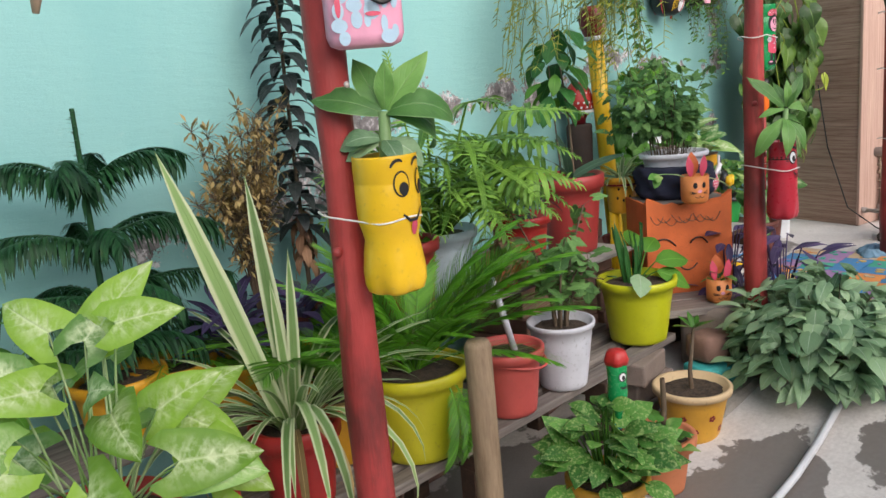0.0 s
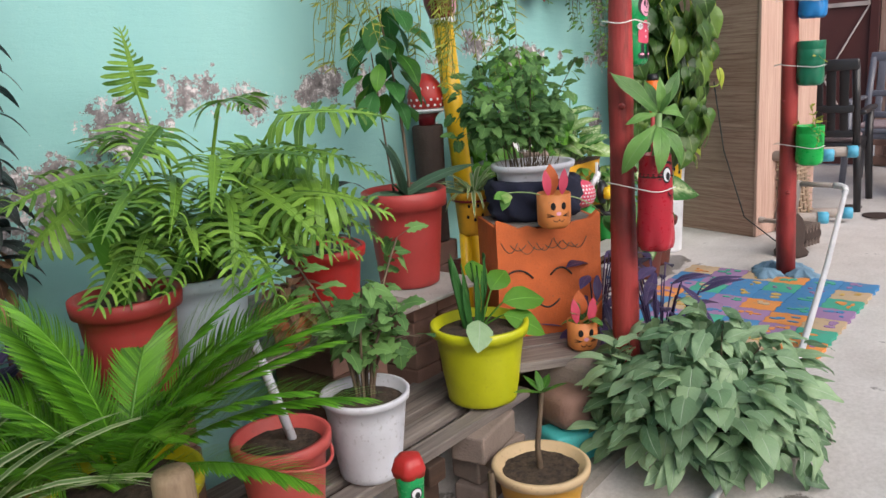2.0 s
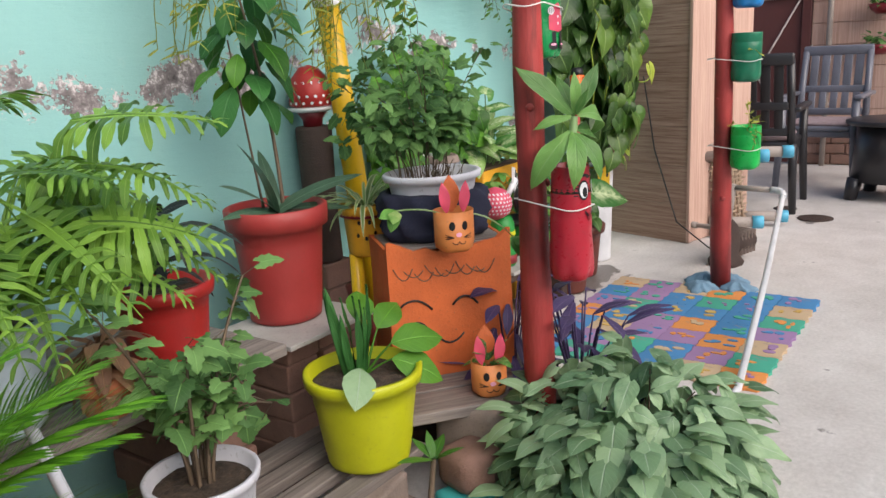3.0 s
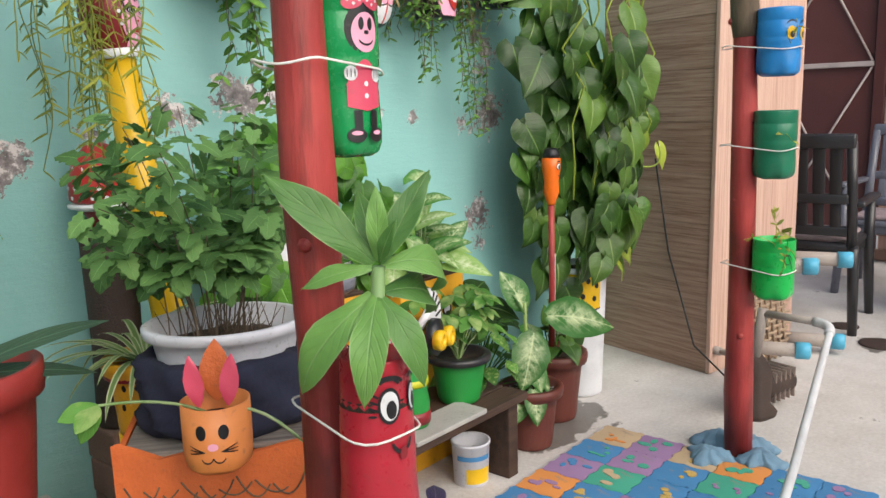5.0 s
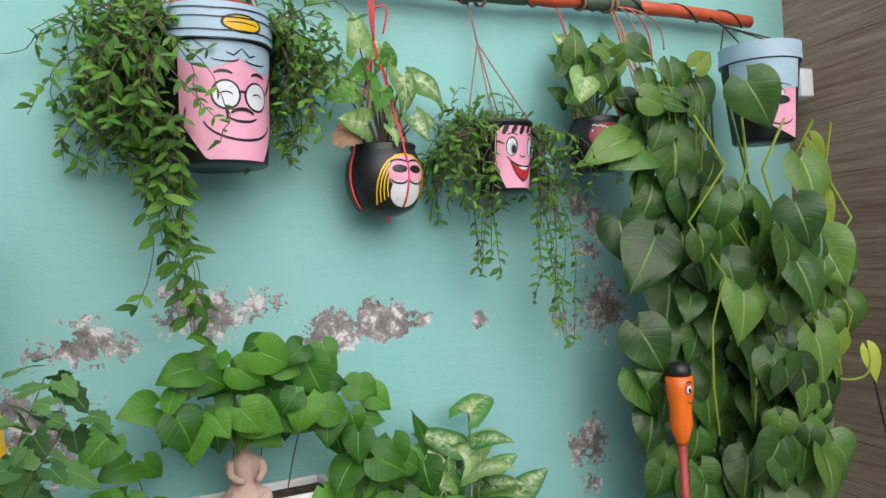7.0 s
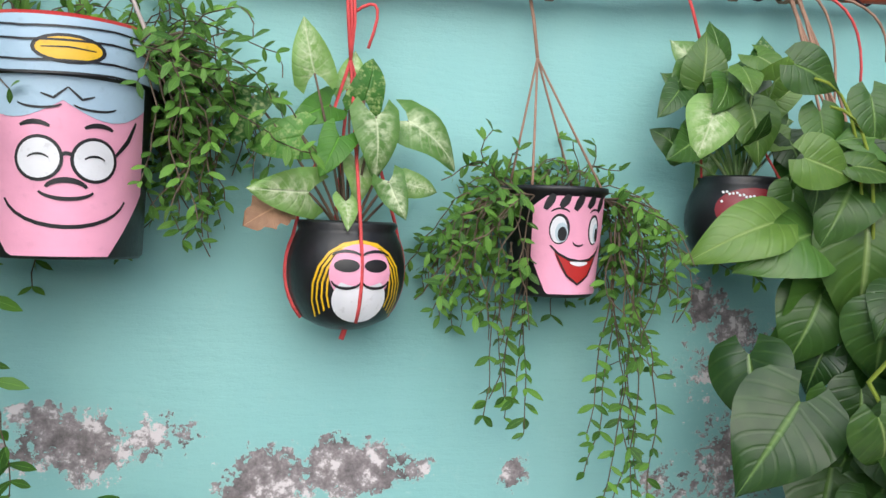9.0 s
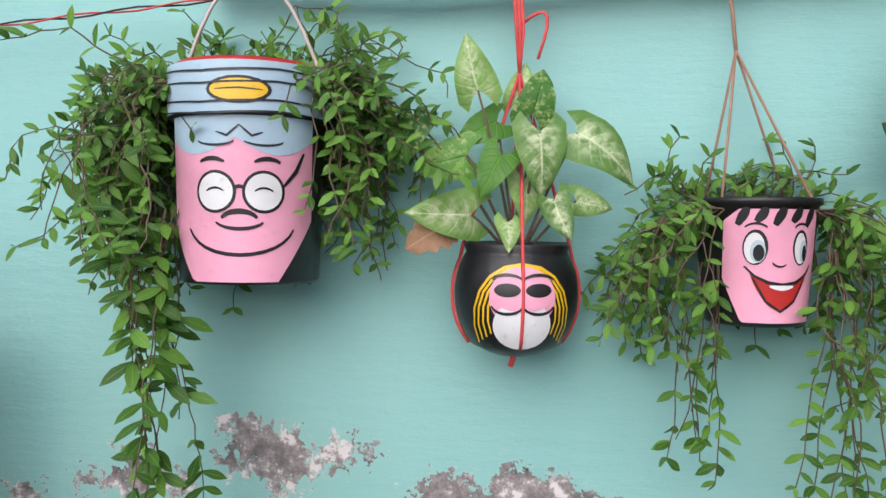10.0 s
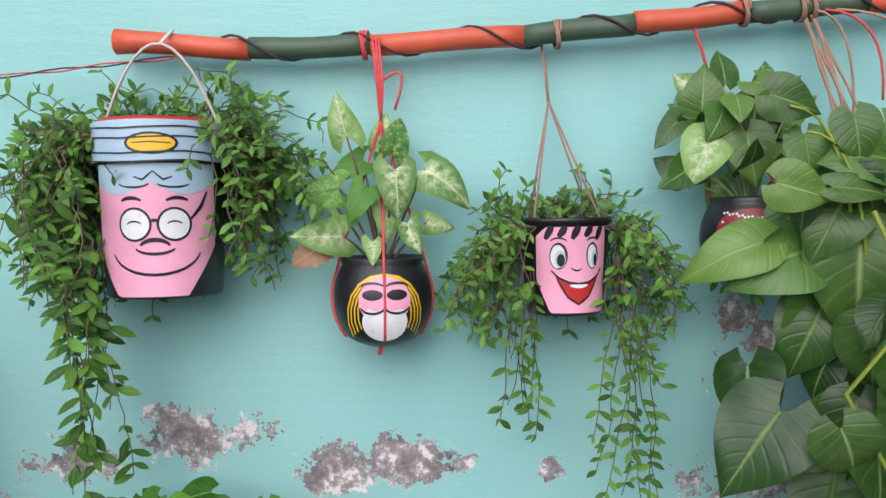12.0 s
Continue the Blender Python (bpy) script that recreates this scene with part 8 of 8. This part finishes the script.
h3 = thing("hanging_pot", (4.712, 3.245, 1.412), "black hanging pot painted with a laughing cartoon face", "hanging planter", "hanging pots on the wall")
b = part("pot", lathe([(0.06, 0.0), (0.064, 0.004), (0.078, 0.155), (0.083, 0.157), (0.083, 0.165), (0.077, 0.165), (0.074, 0.13), (0, 0.13)], 40), "black", h3)
sk = Skin(cone(0.064, 0.078, 0.155), -4, 0.0014)
pk, bk_, wt, rd, gy = (bmesh.new() for _ in range(5))
sk.sheet(pk, -0.052, 0.078, 0, 0, 0.0, lambda k: (0.006 + 0.28 * max(0, 0.2 - k), 0.150 - 0.10 * max(0, 0.15 - k)), 32, 6)
for k in range(5):
    s0 = -0.028 + 0.022 * k
    sk.line(bk_, [(s0 + 0.006, 0.152), (s0 + 0.001, 0.143), (s0 - 0.006, 0.130 + 0.004 * (k % 2))], 0.012, 0.0006)
for s, ww in ((-0.012, 0.0150), (0.046, 0.0120)):
    sk.disc(bk_, s, 0.102, ww, 0.0225, 0.0006)
    sk.disc(wt, s - 0.001, 0.101, ww - 0.003, 0.0195, 0.0012)
    sk.disc(gy, s + 0.003, 0.097, ww - 0.006, 0.0145, 0.0018)
    sk.disc(bk_, s + 0.004, 0.095, ww - 0.0085, 0.0105, 0.0024)
    sk.arc(bk_, s, 0.122, ww, 0.010, 30, 150, 0.003, 0.001)
sk.sheet(rd, -0.018, 0.058, 0, 0, 0.0009, lambda k: (0.071 - 0.049 * math.sin(math.pi * k) ** 0.8, 0.0715 - 0.016 * math.sin(math.pi * k)), 24, 4)
sk.line(bk_, [(-0.024, 0.078), (-0.012, 0.066), (0.004, 0.058), (0.022, 0.055), (0.04, 0.058), (0.056, 0.068), (0.064, 0.080)], 0.0042, 0.0014)
sk.line(bk_, [(-0.014, 0.064), (0.002, 0.034), (0.020, 0.021), (0.038, 0.034), (0.054, 0.064)], 0.0034, 0.0014)
sk.sheet(wt, 0.006, 0.036, 0, 0, 0.0016, lambda k: (0.052 - 0.004 * math.sin(math.pi * k), 0.0545), 10, 2)
sk.arc(bk_, 0.018, 0.086, 0.010, 0.008, 200, 320, 0.0026, 0.001)
part("face", pk, "pink", b, "pink painted face")
pieces("painted_line", bk_, "black", b)
pieces("eye_white", wt, "white", b)
part("mouth", rd, "red", b, "red laughing mouth")
pieces("iris", gy, "pale_blue", b)
hang(h3, (-0.03, 0.07, 0.49), 0.078, 0.162, "rope_jute", 4, 0.36)
trailing(h3, 44, 0.080, 0.15, 0.25, 0.026, ["l_small", "stem"], "lance", (-0.3, 0.0), 0.085, 0.5, "left_vines", 0.62, -0.6, (130, 235))
trailing(h3, 32, 0.080, 0.15, 0.28, 0.026, ["l_small", "stem"], "lance", (0.2, 0.0), 0.085, 0.5, "right_vines", 0.62, -0.7, (-45, 45))
strand.wall = 0.085
c = Clump()
for i in range(8):
    strand(c, (0.085 + jig(0.015), -0.03 + jig(0.03), 0.10), (0.15 + jig(0.2), -0.1, -1), rnd.uniform(0.3, 0.5), 0.027, "lance", 0.022, 0.25, 0, 1, 0.6, 1.0)
for i in range(6):
    strand(c, (-0.085 + jig(0.03), -0.03 + jig(0.03), 0.08), (jig(0.3), -0.1, -1), rnd.uniform(0.2, 0.36), 0.03, "lance", 0.022, 0.28, 0, 1, 0.6, 1.0)
c.part("long_vines", ["l_small", "stem"], h3, "", True)
strand.wall = 99.0
trailing(h3, 40, 0.07, 0.16, 0.13, 0.024, ["l_small", "stem"], "lance", (0, 0.1), 0.085, 0.6, "top_vines", 0.8, 0.8, (10, 170))

h4 = thing("hanging_pot", (5.032, 3.245, 1.468), "black clay pot painted with a spotted scarf, pale arrowhead plant", "hanging planter", "hanging pots on the wall")
R4 = lambda z: 0.083 * math.sqrt(max(0.05, 1 - ((z - 0.07) / 0.095) ** 2))
b = part("pot", lathe([(0.0, 0.0)] + [(R4(z), z) for z in np.linspace(0.004, 0.125, 9)] + [(0.064, 0.13), (0.068, 0.137), (0.062, 0.14), (0.05, 0.11), (0, 0.11)], 36), "black", h4)
sk = Skin(R4, -14, 0.0012)
pk, rd, wt = (bmesh.new() for _ in range(3))
sk.disc(rd, 0, 0.085, 0.062, 0.035, 0.0, 0, 24, 4)
sk.disc(pk, 0, 0.066, 0.045, 0.032, 0.0008, 0, 24, 4)
for k in range(22):
    sk.disc(wt, -0.05 + 0.1 * ((k * 0.618) % 1), 0.098 + 0.018 * ((k * 0.37) % 1), 0.0022, 0.0022, 0.0014, 0, 6, 1)
part("scarf", rd, "maroon", b)
part("face", pk, "pink", b)
part("dots", wt, "white", b)
hang(h4, (-0.09, 0.045, 0.465), 0.068, 0.137, "rope_red", 3, 0.3)
c = Stalks(h4, "l_syng")
for i in range(20):
    a = i * 2.4
    out = Vector((math.cos(a), math.sin(a) * 0.6, 0))
    tip = out * rnd.uniform(0.03, 0.10) + Vector((-0.035, -0.02, rnd.uniform(0.16, 0.34)))
    bent_stalk(c, (0, 0, 0.11), tip, 0.0022, 0.1)
    leaf(h4, "pothos" if i % 2 else "arrow", ("l_heart_mid", "l_syng", "l_heart", "l_heart_mid", "l_heart")[i % 5], tip, out * 0.6 + Vector((0, -0.3, jig(0.8) - 0.2)), (jig(0.3), -1, 0.3), rnd.uniform(0.06, 0.092), rnd.choice((0.3, 0.7)), 0.25, 0.04, 1.15)
for tip, way, s, mat in (((-0.09, -0.03, 0.285), (0.05, -0.1, 1), 0.085, "l_heart_mid"), ((0.0, 0.0, 0.25), (0.25, 0.05, 0.9), 0.115, "l_heart"), ((-0.03, -0.07, 0.245), (0.1, -0.3, -0.95), 0.095, "l_heart_mid"), ((-0.085, -0.06, 0.24), (-0.45, -0.3, -0.9), 0.095, "l_syng"), ((0.02, -0.02, 0.31), (-0.05, -0.2, 0.95), 0.06, "l_marble")):
    leaf(h4, "heart", mat, tip, way, (-0.2, -1, 0.25), s, 0.3, 0.2, 0.03, 1.0)

h5 = thing("hanging_bucket", (5.555, 3.12, 1.545), "black hanging bucket painted with a capped pink face", "hanging planter", "hanging pots on the wall")
h5.matrix_basis = h5.matrix_basis @ Matrix.Scale(1.15, 4)
b = part("bucket", lathe([(0.07, 0.0), (0.073, 0.004), (0.092, 0.19), (0.097, 0.192), (0.097, 0.205), (0.092, 0.207), (0.096, 0.215), (0.096, 0.235), (0.09, 0.235), (0.086, 0.16), (0, 0.16)], 40), "black", h5)
sk = Skin(cone(0.073, 0.094, 0.2), -52, 0.0016)
pk, bl_, bk_ = (bmesh.new() for _ in range(3))
sk.sheet(pk, -0.03, 0.09, 0, 0, 0.0, lambda k: (0.06 * (1 - k) ** 1.5 + 0.004, 0.135), 20, 4)
sk.sheet(bl_, -0.08, 0.10, 0, 0, 0.0008, lambda k: (0.125 - 0.03 * (1 - k), 0.19), 20, 3)
Skin(lambda z: 0.098, -52, 0.001).sheet(bl_, -0.13, 0.13, 0.193, 0.235, 0.0, None, 20, 3)
wt = bmesh.new()
sk.disc(wt, 0.028, 0.105, 0.022, 0.017, 0.001)
sk.disc(bk_, 0.035, 0.092, 0.030, 0.011, 0.0018)
sk.arc(bk_, 0.028, 0.105, 0.023, 0.018, 0, 180, 0.003, 0.0014)
sk.line(bk_, [(-0.02, 0.12), (0.02, 0.135), (0.07, 0.125)], 0.003, 0.0014)
part("eye_white", wt, "white", b)
sk.arc(bk_, 0.04, 0.055, 0.035, 0.02, 200, 340, 0.004, 0.001)
part("face", pk, "pink", b)
part("hat", bl_, "hat_blue", b, "pale blue painted cap")
pieces("painted_line", bk_, "black", b)
hang(h5, (-0.01, 0.135, 0.35), 0.09, 0.235, "rope_dark", 4, 0.3)
h6 = thing("jute_hanger", (5.27, 3.22, 1.50), "loose bundle of jute cords looped over the bar", "cord")
for k in range(6):
    side = -0.012 + 0.005 * k
    pts = []
    for q in range(13):
        u = q / 12
        pts.append((-0.13 + 0.13 * u + side + (0.004 + 0.010 * u) * math.sin(9 * u + 2.1 * k), 0.065 - 0.07 * u - 0.004 * k * u, 0.445 - 0.445 * u))
    part("cord", tube(pts, 0.0026, 5), "rope_jute", h6)
part("knot", lathe([(0, -0.014), (0.012, -0.006), (0.013, 0.004), (0.006, 0.013), (0, 0.014)], 10, lambda a, z: 1 + 0.2 * math.sin(4 * a)), "rope_jute", h6, "", True, pose(-0.045, 0.02, 0.16))
for k in range(3):
    part("loose_end", tube(sweep((-0.12 + 0.02 * k, 0.05, 0.43), (-0.05 + 0.05 * k, 0.03, 0.42), (-0.06 + 0.05 * k, 0.03, 0.22 + 0.05 * k), 9), 0.0024, 5), "rope_red" if k == 1 else "rope_jute", h6)
sw = thing("switch_box", (5.897, 3.225, 1.715), "white plastic electrical switch box on the boards", "switch", "", -14.2)
part("box", boxed((0.05, 0.075, 0.09), (0.0, 0, 0.045), 0.006), "white", sw)
part("socket_face", boxed((0.004, 0.05, 0.06), (-0.027, 0, 0.045), 0.002), "cream", sw)


# ---- floor mat, water pipe, pump ----
def foam_tile(x, y, mat, glyph, gm):
    t = thing("foam_tile", (x, y, 0.001), "worn foam puzzle tile with a cut-out shape", "foam tile", "foam mat tiles")
    bm = bmesh.new()
    s, n = 0.0705, 4
    ring = []
    for side in range(4):
        for k in range(n):
            for q in (0, 1):
                u = -s + 2 * s * (k + q * 0.5) / n
                o = s + (0.008 if (q == 1 and k % 2 == 0) else 0.0)
                ring.append(((u, -o), (o, u), (-u, o), (-o, -u))[side])
    lo = [bm.verts.new((a, c2, 0.0)) for a, c2 in ring]
    hi = [bm.verts.new((a, c2, 0.010)) for a, c2 in ring]
    bm.faces.new(hi)
    for k in range(len(ring)):
        j = (k + 1) % len(ring)
        bm.faces.new((lo[k], lo[j], hi[j], hi[k]))
    part("foam", bm, mat, t, "", False)
    for gx, gy, ga, gb in glyph:
        part("inlay", lathe([(1, 0), (1, 0.0024), (0, 0.0026)], 18), gm, t, "", False, pose(gx, gy, 0.0102) @ Matrix.Diagonal((ga, gb, 1, 1)))


foams = ["foam_orange", "foam_blue", "foam_green", "foam_beige", "foam_violet", "foam_yellow"]
for i in range(7):
    for j in range(6):
        k = rnd.choice((0, 1, 1, 1, 2, 2, 3, 4, 4, 5))
        glyph = [(rnd.uniform(-0.04, 0.04), rnd.uniform(-0.04, 0.04), rnd.uniform(0.005, 0.018), rnd.uniform(0.006, 0.024)) for _ in range(4)]
        foam_tile(4.165 + 0.144 * i, 2.03 + 0.144 * j, foams[k], glyph, foams[(k + 1 + rnd.randrange(4)) % 6])


wp = thing("water_pipe", (5.46, 2.20, 0.0), "long grey-white plastic water pipe lying out from the pump", "pipe")
part("pipe", tube([(0, 0, 0.375), (-0.02, -0.002, 0.369), (-0.7, -0.099, 0.176), (-1.40, -0.192, 0.020)] + [(x - 5.46, 1.985 + 0.02 * math.cos(3.1 * x + 0.6) - 2.20, ground_height(x) + 0.014 + 0.010 * (2.6 < x < 3.9)) for x in (3.8, 3.6, 3.4, 3.2, 3.0, 2.8, 2.6, 2.3, 1.9, 1.5)], 0.0125, 10), "pvc", wp)
part("elbow", tube(sweep((-0.03, -0.003, 0.369), (0.02, 0.0, 0.39), (0.03, 0.06, 0.388), 8), 0.017, 10), "pvc", wp, "pipe elbow")
part("upper_pipe", tube([(0.03, 0.05, 0.388), (0.06, 0.24, 0.385)], 0.0135, 10), "pvc_dirty", wp)
part("riser", tube([(0.06, 0.24, 0.40), (0.06, 0.26, 0.22)], 0.018, 10), "pvc_dirty", wp)
pm = thing("water_pump", (5.53, 2.47, 0.0), "rusty iron water pump standing behind the post", "pump")
part("body", lathe([(0.08, 0.0), (0.085, 0.02), (0.06, 0.05), (0.065, 0.15), (0.05, 0.2), (0.025, 0.23), (0.02, 0.26)], 22, lambda a, z: 1 + 0.06 * math.sin(5 * a)), "iron", pm)
part("motor", tube([(0.02, 0.0, 0.09), (0.2, -0.05, 0.09)], 0.055, 18), "iron", pm)
for k in range(5):
    part("fin", boxed((0.006, 0.115, 0.115), (0.08 + 0.028 * k, -0.01 - 0.008 * k, 0.09), 0.002, pose(0, 0, 0, 0, 0, -14)), "stone", pm)
part("socket", tube([(0, 0, 0.24), (0, 0, 0.33)], 0.017, 10), "pvc_dirty", pm)
pt = thing("pipe_run", (5.0, 2.62, 0.0), "low supply pipe along the floor beside the pier", "pipe")
part("pipe", tube([(0.55, -0.14, 0.10), (0.83, -0.08, 0.105), (1.0, 0.5, 0.09), (1.02, 0.6, 0.09)], 0.013, 8), "pvc_dirty", pt)
part("tee", tube([(0.80, -0.085, 0.085), (0.80, -0.085, 0.14)], 0.018, 8), "cream", pt)
for k in range(2):
    part("coupling", tube([(0.88 + 0.08 * k, 0.1 + 0.28 * k, 0.101), (0.90 + 0.08 * k, 0.16 + 0.28 * k, 0.10)], 0.018, 8), "pvc_dirty", pt)
part("cable", tube([(0.5, -0.2, 0.02), (0.75, 0.0, 0.02), (0.84, 0.2, 0.12), (0.90, 0.35, 0.5), (0.86, 0.4, 0.9)], 0.004, 6), "black", pt, "thin black cable")
for x, y, z, ln in ((6.32, 2.62, 0.44, 0.24), (6.02, 2.68, 0.455, 0.24), (6.36, 2.62, 0.06, 0.22), (6.05, 2.66, 0.085, 0.2)):
    t = thing("pipe_stub", (x, y, z), "dirty plastic pipe stub closed with light blue cap", "pipe", "capped pipe stubs")
    part("pipe", tube([(0, 0.05, 0), (0.09, -ln, 0.0)], 0.03, 14), "pvc_dirty", t)
    part("cap", tube([(0.075, -ln + 0.035, 0), (0.095, -ln - 0.015, 0.0), (0.097, -ln - 0.022, 0.0)], [0.036, 0.036, 0.028], 16), "cap_blue", t, "light blue end cap")
wk = thing("wicker_panel", (6.18, 2.625, 0.0), "woven cane panel leaning on the pier", "basket", "", -14)
for k in range(16):
    part("strand", tube([(-0.16 + 0.0213 * k, 0.0 + (0.006 if k % 2 else -0.006), 0.0), (-0.14 + 0.0187 * k, 0.045, 0.43)], 0.006, 6), "wicker", wk)
for k in range(17):
    z = 0.015 + 0.0255 * k
    part("weft", tube([(-0.165 + 0.345 * q / 8, 0.045 * z / 0.43 + 0.007 * (-1 if (q + k) % 2 else 1), z) for q in range(9)], 0.007, 6), "wicker", wk)
for k, (x, y) in enumerate(((5.06, 2.44), (5.22, 2.36), (5.13, 2.30), (5.2, 2.47))):
    t = thing("cloth_scrap", (x, y, 0.0), "crumpled wet blue cloth bundled at the post foot", "cloth", "cloth scraps")
    part("cloth", lathe([(0.062, 0.0), (0.07, 0.008), (0.058, 0.022), (0.046, 0.026), (0.03, 0.04), (0.012, 0.043), (0, 0.038)], 48, lambda a, z: 1 + 0.22 * math.sin(3 * a + k) + 0.13 * math.sin(7 * a + 60 * z) + 0.09 * math.sin(13 * a + 2 * k + 90 * z)), "blue_cloth", t)
pc = thing("paint_can", (4.49, 2.96, 0.0), "white paint tub with yellow label reused as pot", "can")
b = part("tub", lathe([(0.05, 0), (0.053, 0.004), (0.058, 0.125), (0.061, 0.127), (0.061, 0.135), (0.055, 0.135), (0.05, 0.1), (0, 0.1)], 32), "white_dirty", pc)
sk = Skin(cone(0.053, 0.058, 0.125), -45)
bm, bl_ = bmesh.new(), bmesh.new()
sk.sheet(bm, -0.02, 0.06, 0.012, 0.06)
sk.sheet(bl_, -0.05, 0.06, 0.085, 0.10)
part("yellow_label", bm, "yellow", b)
part("blue_bar", bl_, "foam_blue", b)


# ---- chairs and table beyond ----
def plastic_chair(at, turn, mat, label):
    t = thing("plastic_armchair", at, label, "chair", "plastic armchairs", turn)
    seat = part("seat", boxed((0.46, 0.46, 0.035), (0.0, 0, 0.42), 0.012), mat, t)
    part("apron", boxed((0.44, 0.45, 0.05), (0.0, 0, 0.385), 0.01), mat, t)
    part("cushion", boxed((0.40, 0.40, 0.03), (0.01, 0, 0.452), 0.013), "cushion", t, "patterned seat cushion")
    for sx, sy in ((1, 1), (1, -1), (-1, 1), (-1, -1)):
        top = 0.63 if sx > 0 else 0.42
        part("leg", tube([(sx * 0.25, sy * 0.255, 0.0), (sx * 0.225, sy * 0.235, 0.4), (sx * 0.21, sy * 0.235, top)], [0.022, 0.028, 0.026], 10), mat, t)
    for sy in (1, -1):
        part("armrest", boxed((0.50, 0.055, 0.028), (0.0, sy * 0.25, 0.635), 0.01), mat, t)
        part("back_post", tube([(-0.21, sy * 0.225, 0.40), (-0.25, sy * 0.22, 0.66), (-0.31, sy * 0.215, 0.93)], 0.024, 10), mat, t)
    part("top_rail", boxed((0.035, 0.47, 0.07), (-0.315, 0, 0.935), 0.012), mat, t)
    part("mid_rail", boxed((0.03, 0.42, 0.05), (-0.262, 0, 0.66), 0.01), mat, t)
    part("low_rail", boxed((0.03, 0.42, 0.05), (-0.225, 0, 0.50), 0.01), mat, t)
    for k in range(5):
        y = -0.15 + 0.075 * k
        part("slat", boxed((0.014, 0.056, 0.29), (-0.289, y, 0.795), 0.005, pose(0, 0, 0, 0, -10.5)), mat, t)
        part("slat", boxed((0.014, 0.05, 0.17), (-0.244, y, 0.58), 0.005, pose(0, 0, 0, 0, -12)), mat, t)
    return t


plastic_chair((7.03, 2.70, 0.0), 4, "black_plastic", "black plastic armchair with slatted back, seen from behind")
plastic_chair((7.93, 2.47, 0.0), 178, "grey_plastic", "shiny grey plastic armchair facing the yard")
tb_ = thing("round_table", (7.52, 1.98, 0.0), "dark plastic round stool table with arched feet", "table")
part("tabletop", lathe([(0.0, 0.48), (0.27, 0.48), (0.29, 0.49), (0.29, 0.508), (0.27, 0.515), (0, 0.515)], 40), "black_plastic", tb_)
part("drum", lathe([(0.245, 0.12), (0.23, 0.30), (0.22, 0.48), (0.2, 0.48), (0.22, 0.12)], 36), "black_plastic", tb_)
for k in range(4):
    a = k * 1.5708 + 0.6
    part("foot", tube([(0.235 * math.cos(a), 0.235 * math.sin(a), 0.14), (0.262 * math.cos(a), 0.262 * math.sin(a), 0.0)], [0.05, 0.04], 12), "black_plastic", tb_)
for z, k in ((0.88, 0), (1.18, 1)):
    t = thing("wall_bowl", (8.70, 2.26 - 0.02 * k, z), "small red bowl of greenery bracketed to the boarded wall", "potted plant", "wall bowls")
    part("bowl", lathe([(0.05, 0), (0.09, 0.03), (0.11, 0.075), (0.104, 0.075), (0, 0.05)], 24), "maroon", t)
    part("bracket", boxed((0.14, 0.02, 0.012), (0.075, 0, 0.006), 0.002), "iron", t)
    c = Clump()
    for i in range(60):
        a = i * 2.4
        c.add(leaf_form("oval"), facing((0.07 * math.cos(a), 0.07 * math.sin(a), 0.06 + 0.1 * rnd.random()), (math.cos(a), math.sin(a), jig(1)), (0, 0, 1), 0.06))
    c.part("foliage", ["l_geran", "stem"], t, "", True)
for x, y, r in ((6.72, 2.28, 0.10), (6.95, 2.5, 0.07)):
    dr = thing("floor_drain_lid", (x, y, 0.0), "round dark iron drain lid in the concrete", "drain", "drain lids")
    part("lid", lathe([(r, 0), (r, 0.004), (r * 0.9, 0.006), (0, 0.006)], 24), "iron", dr)
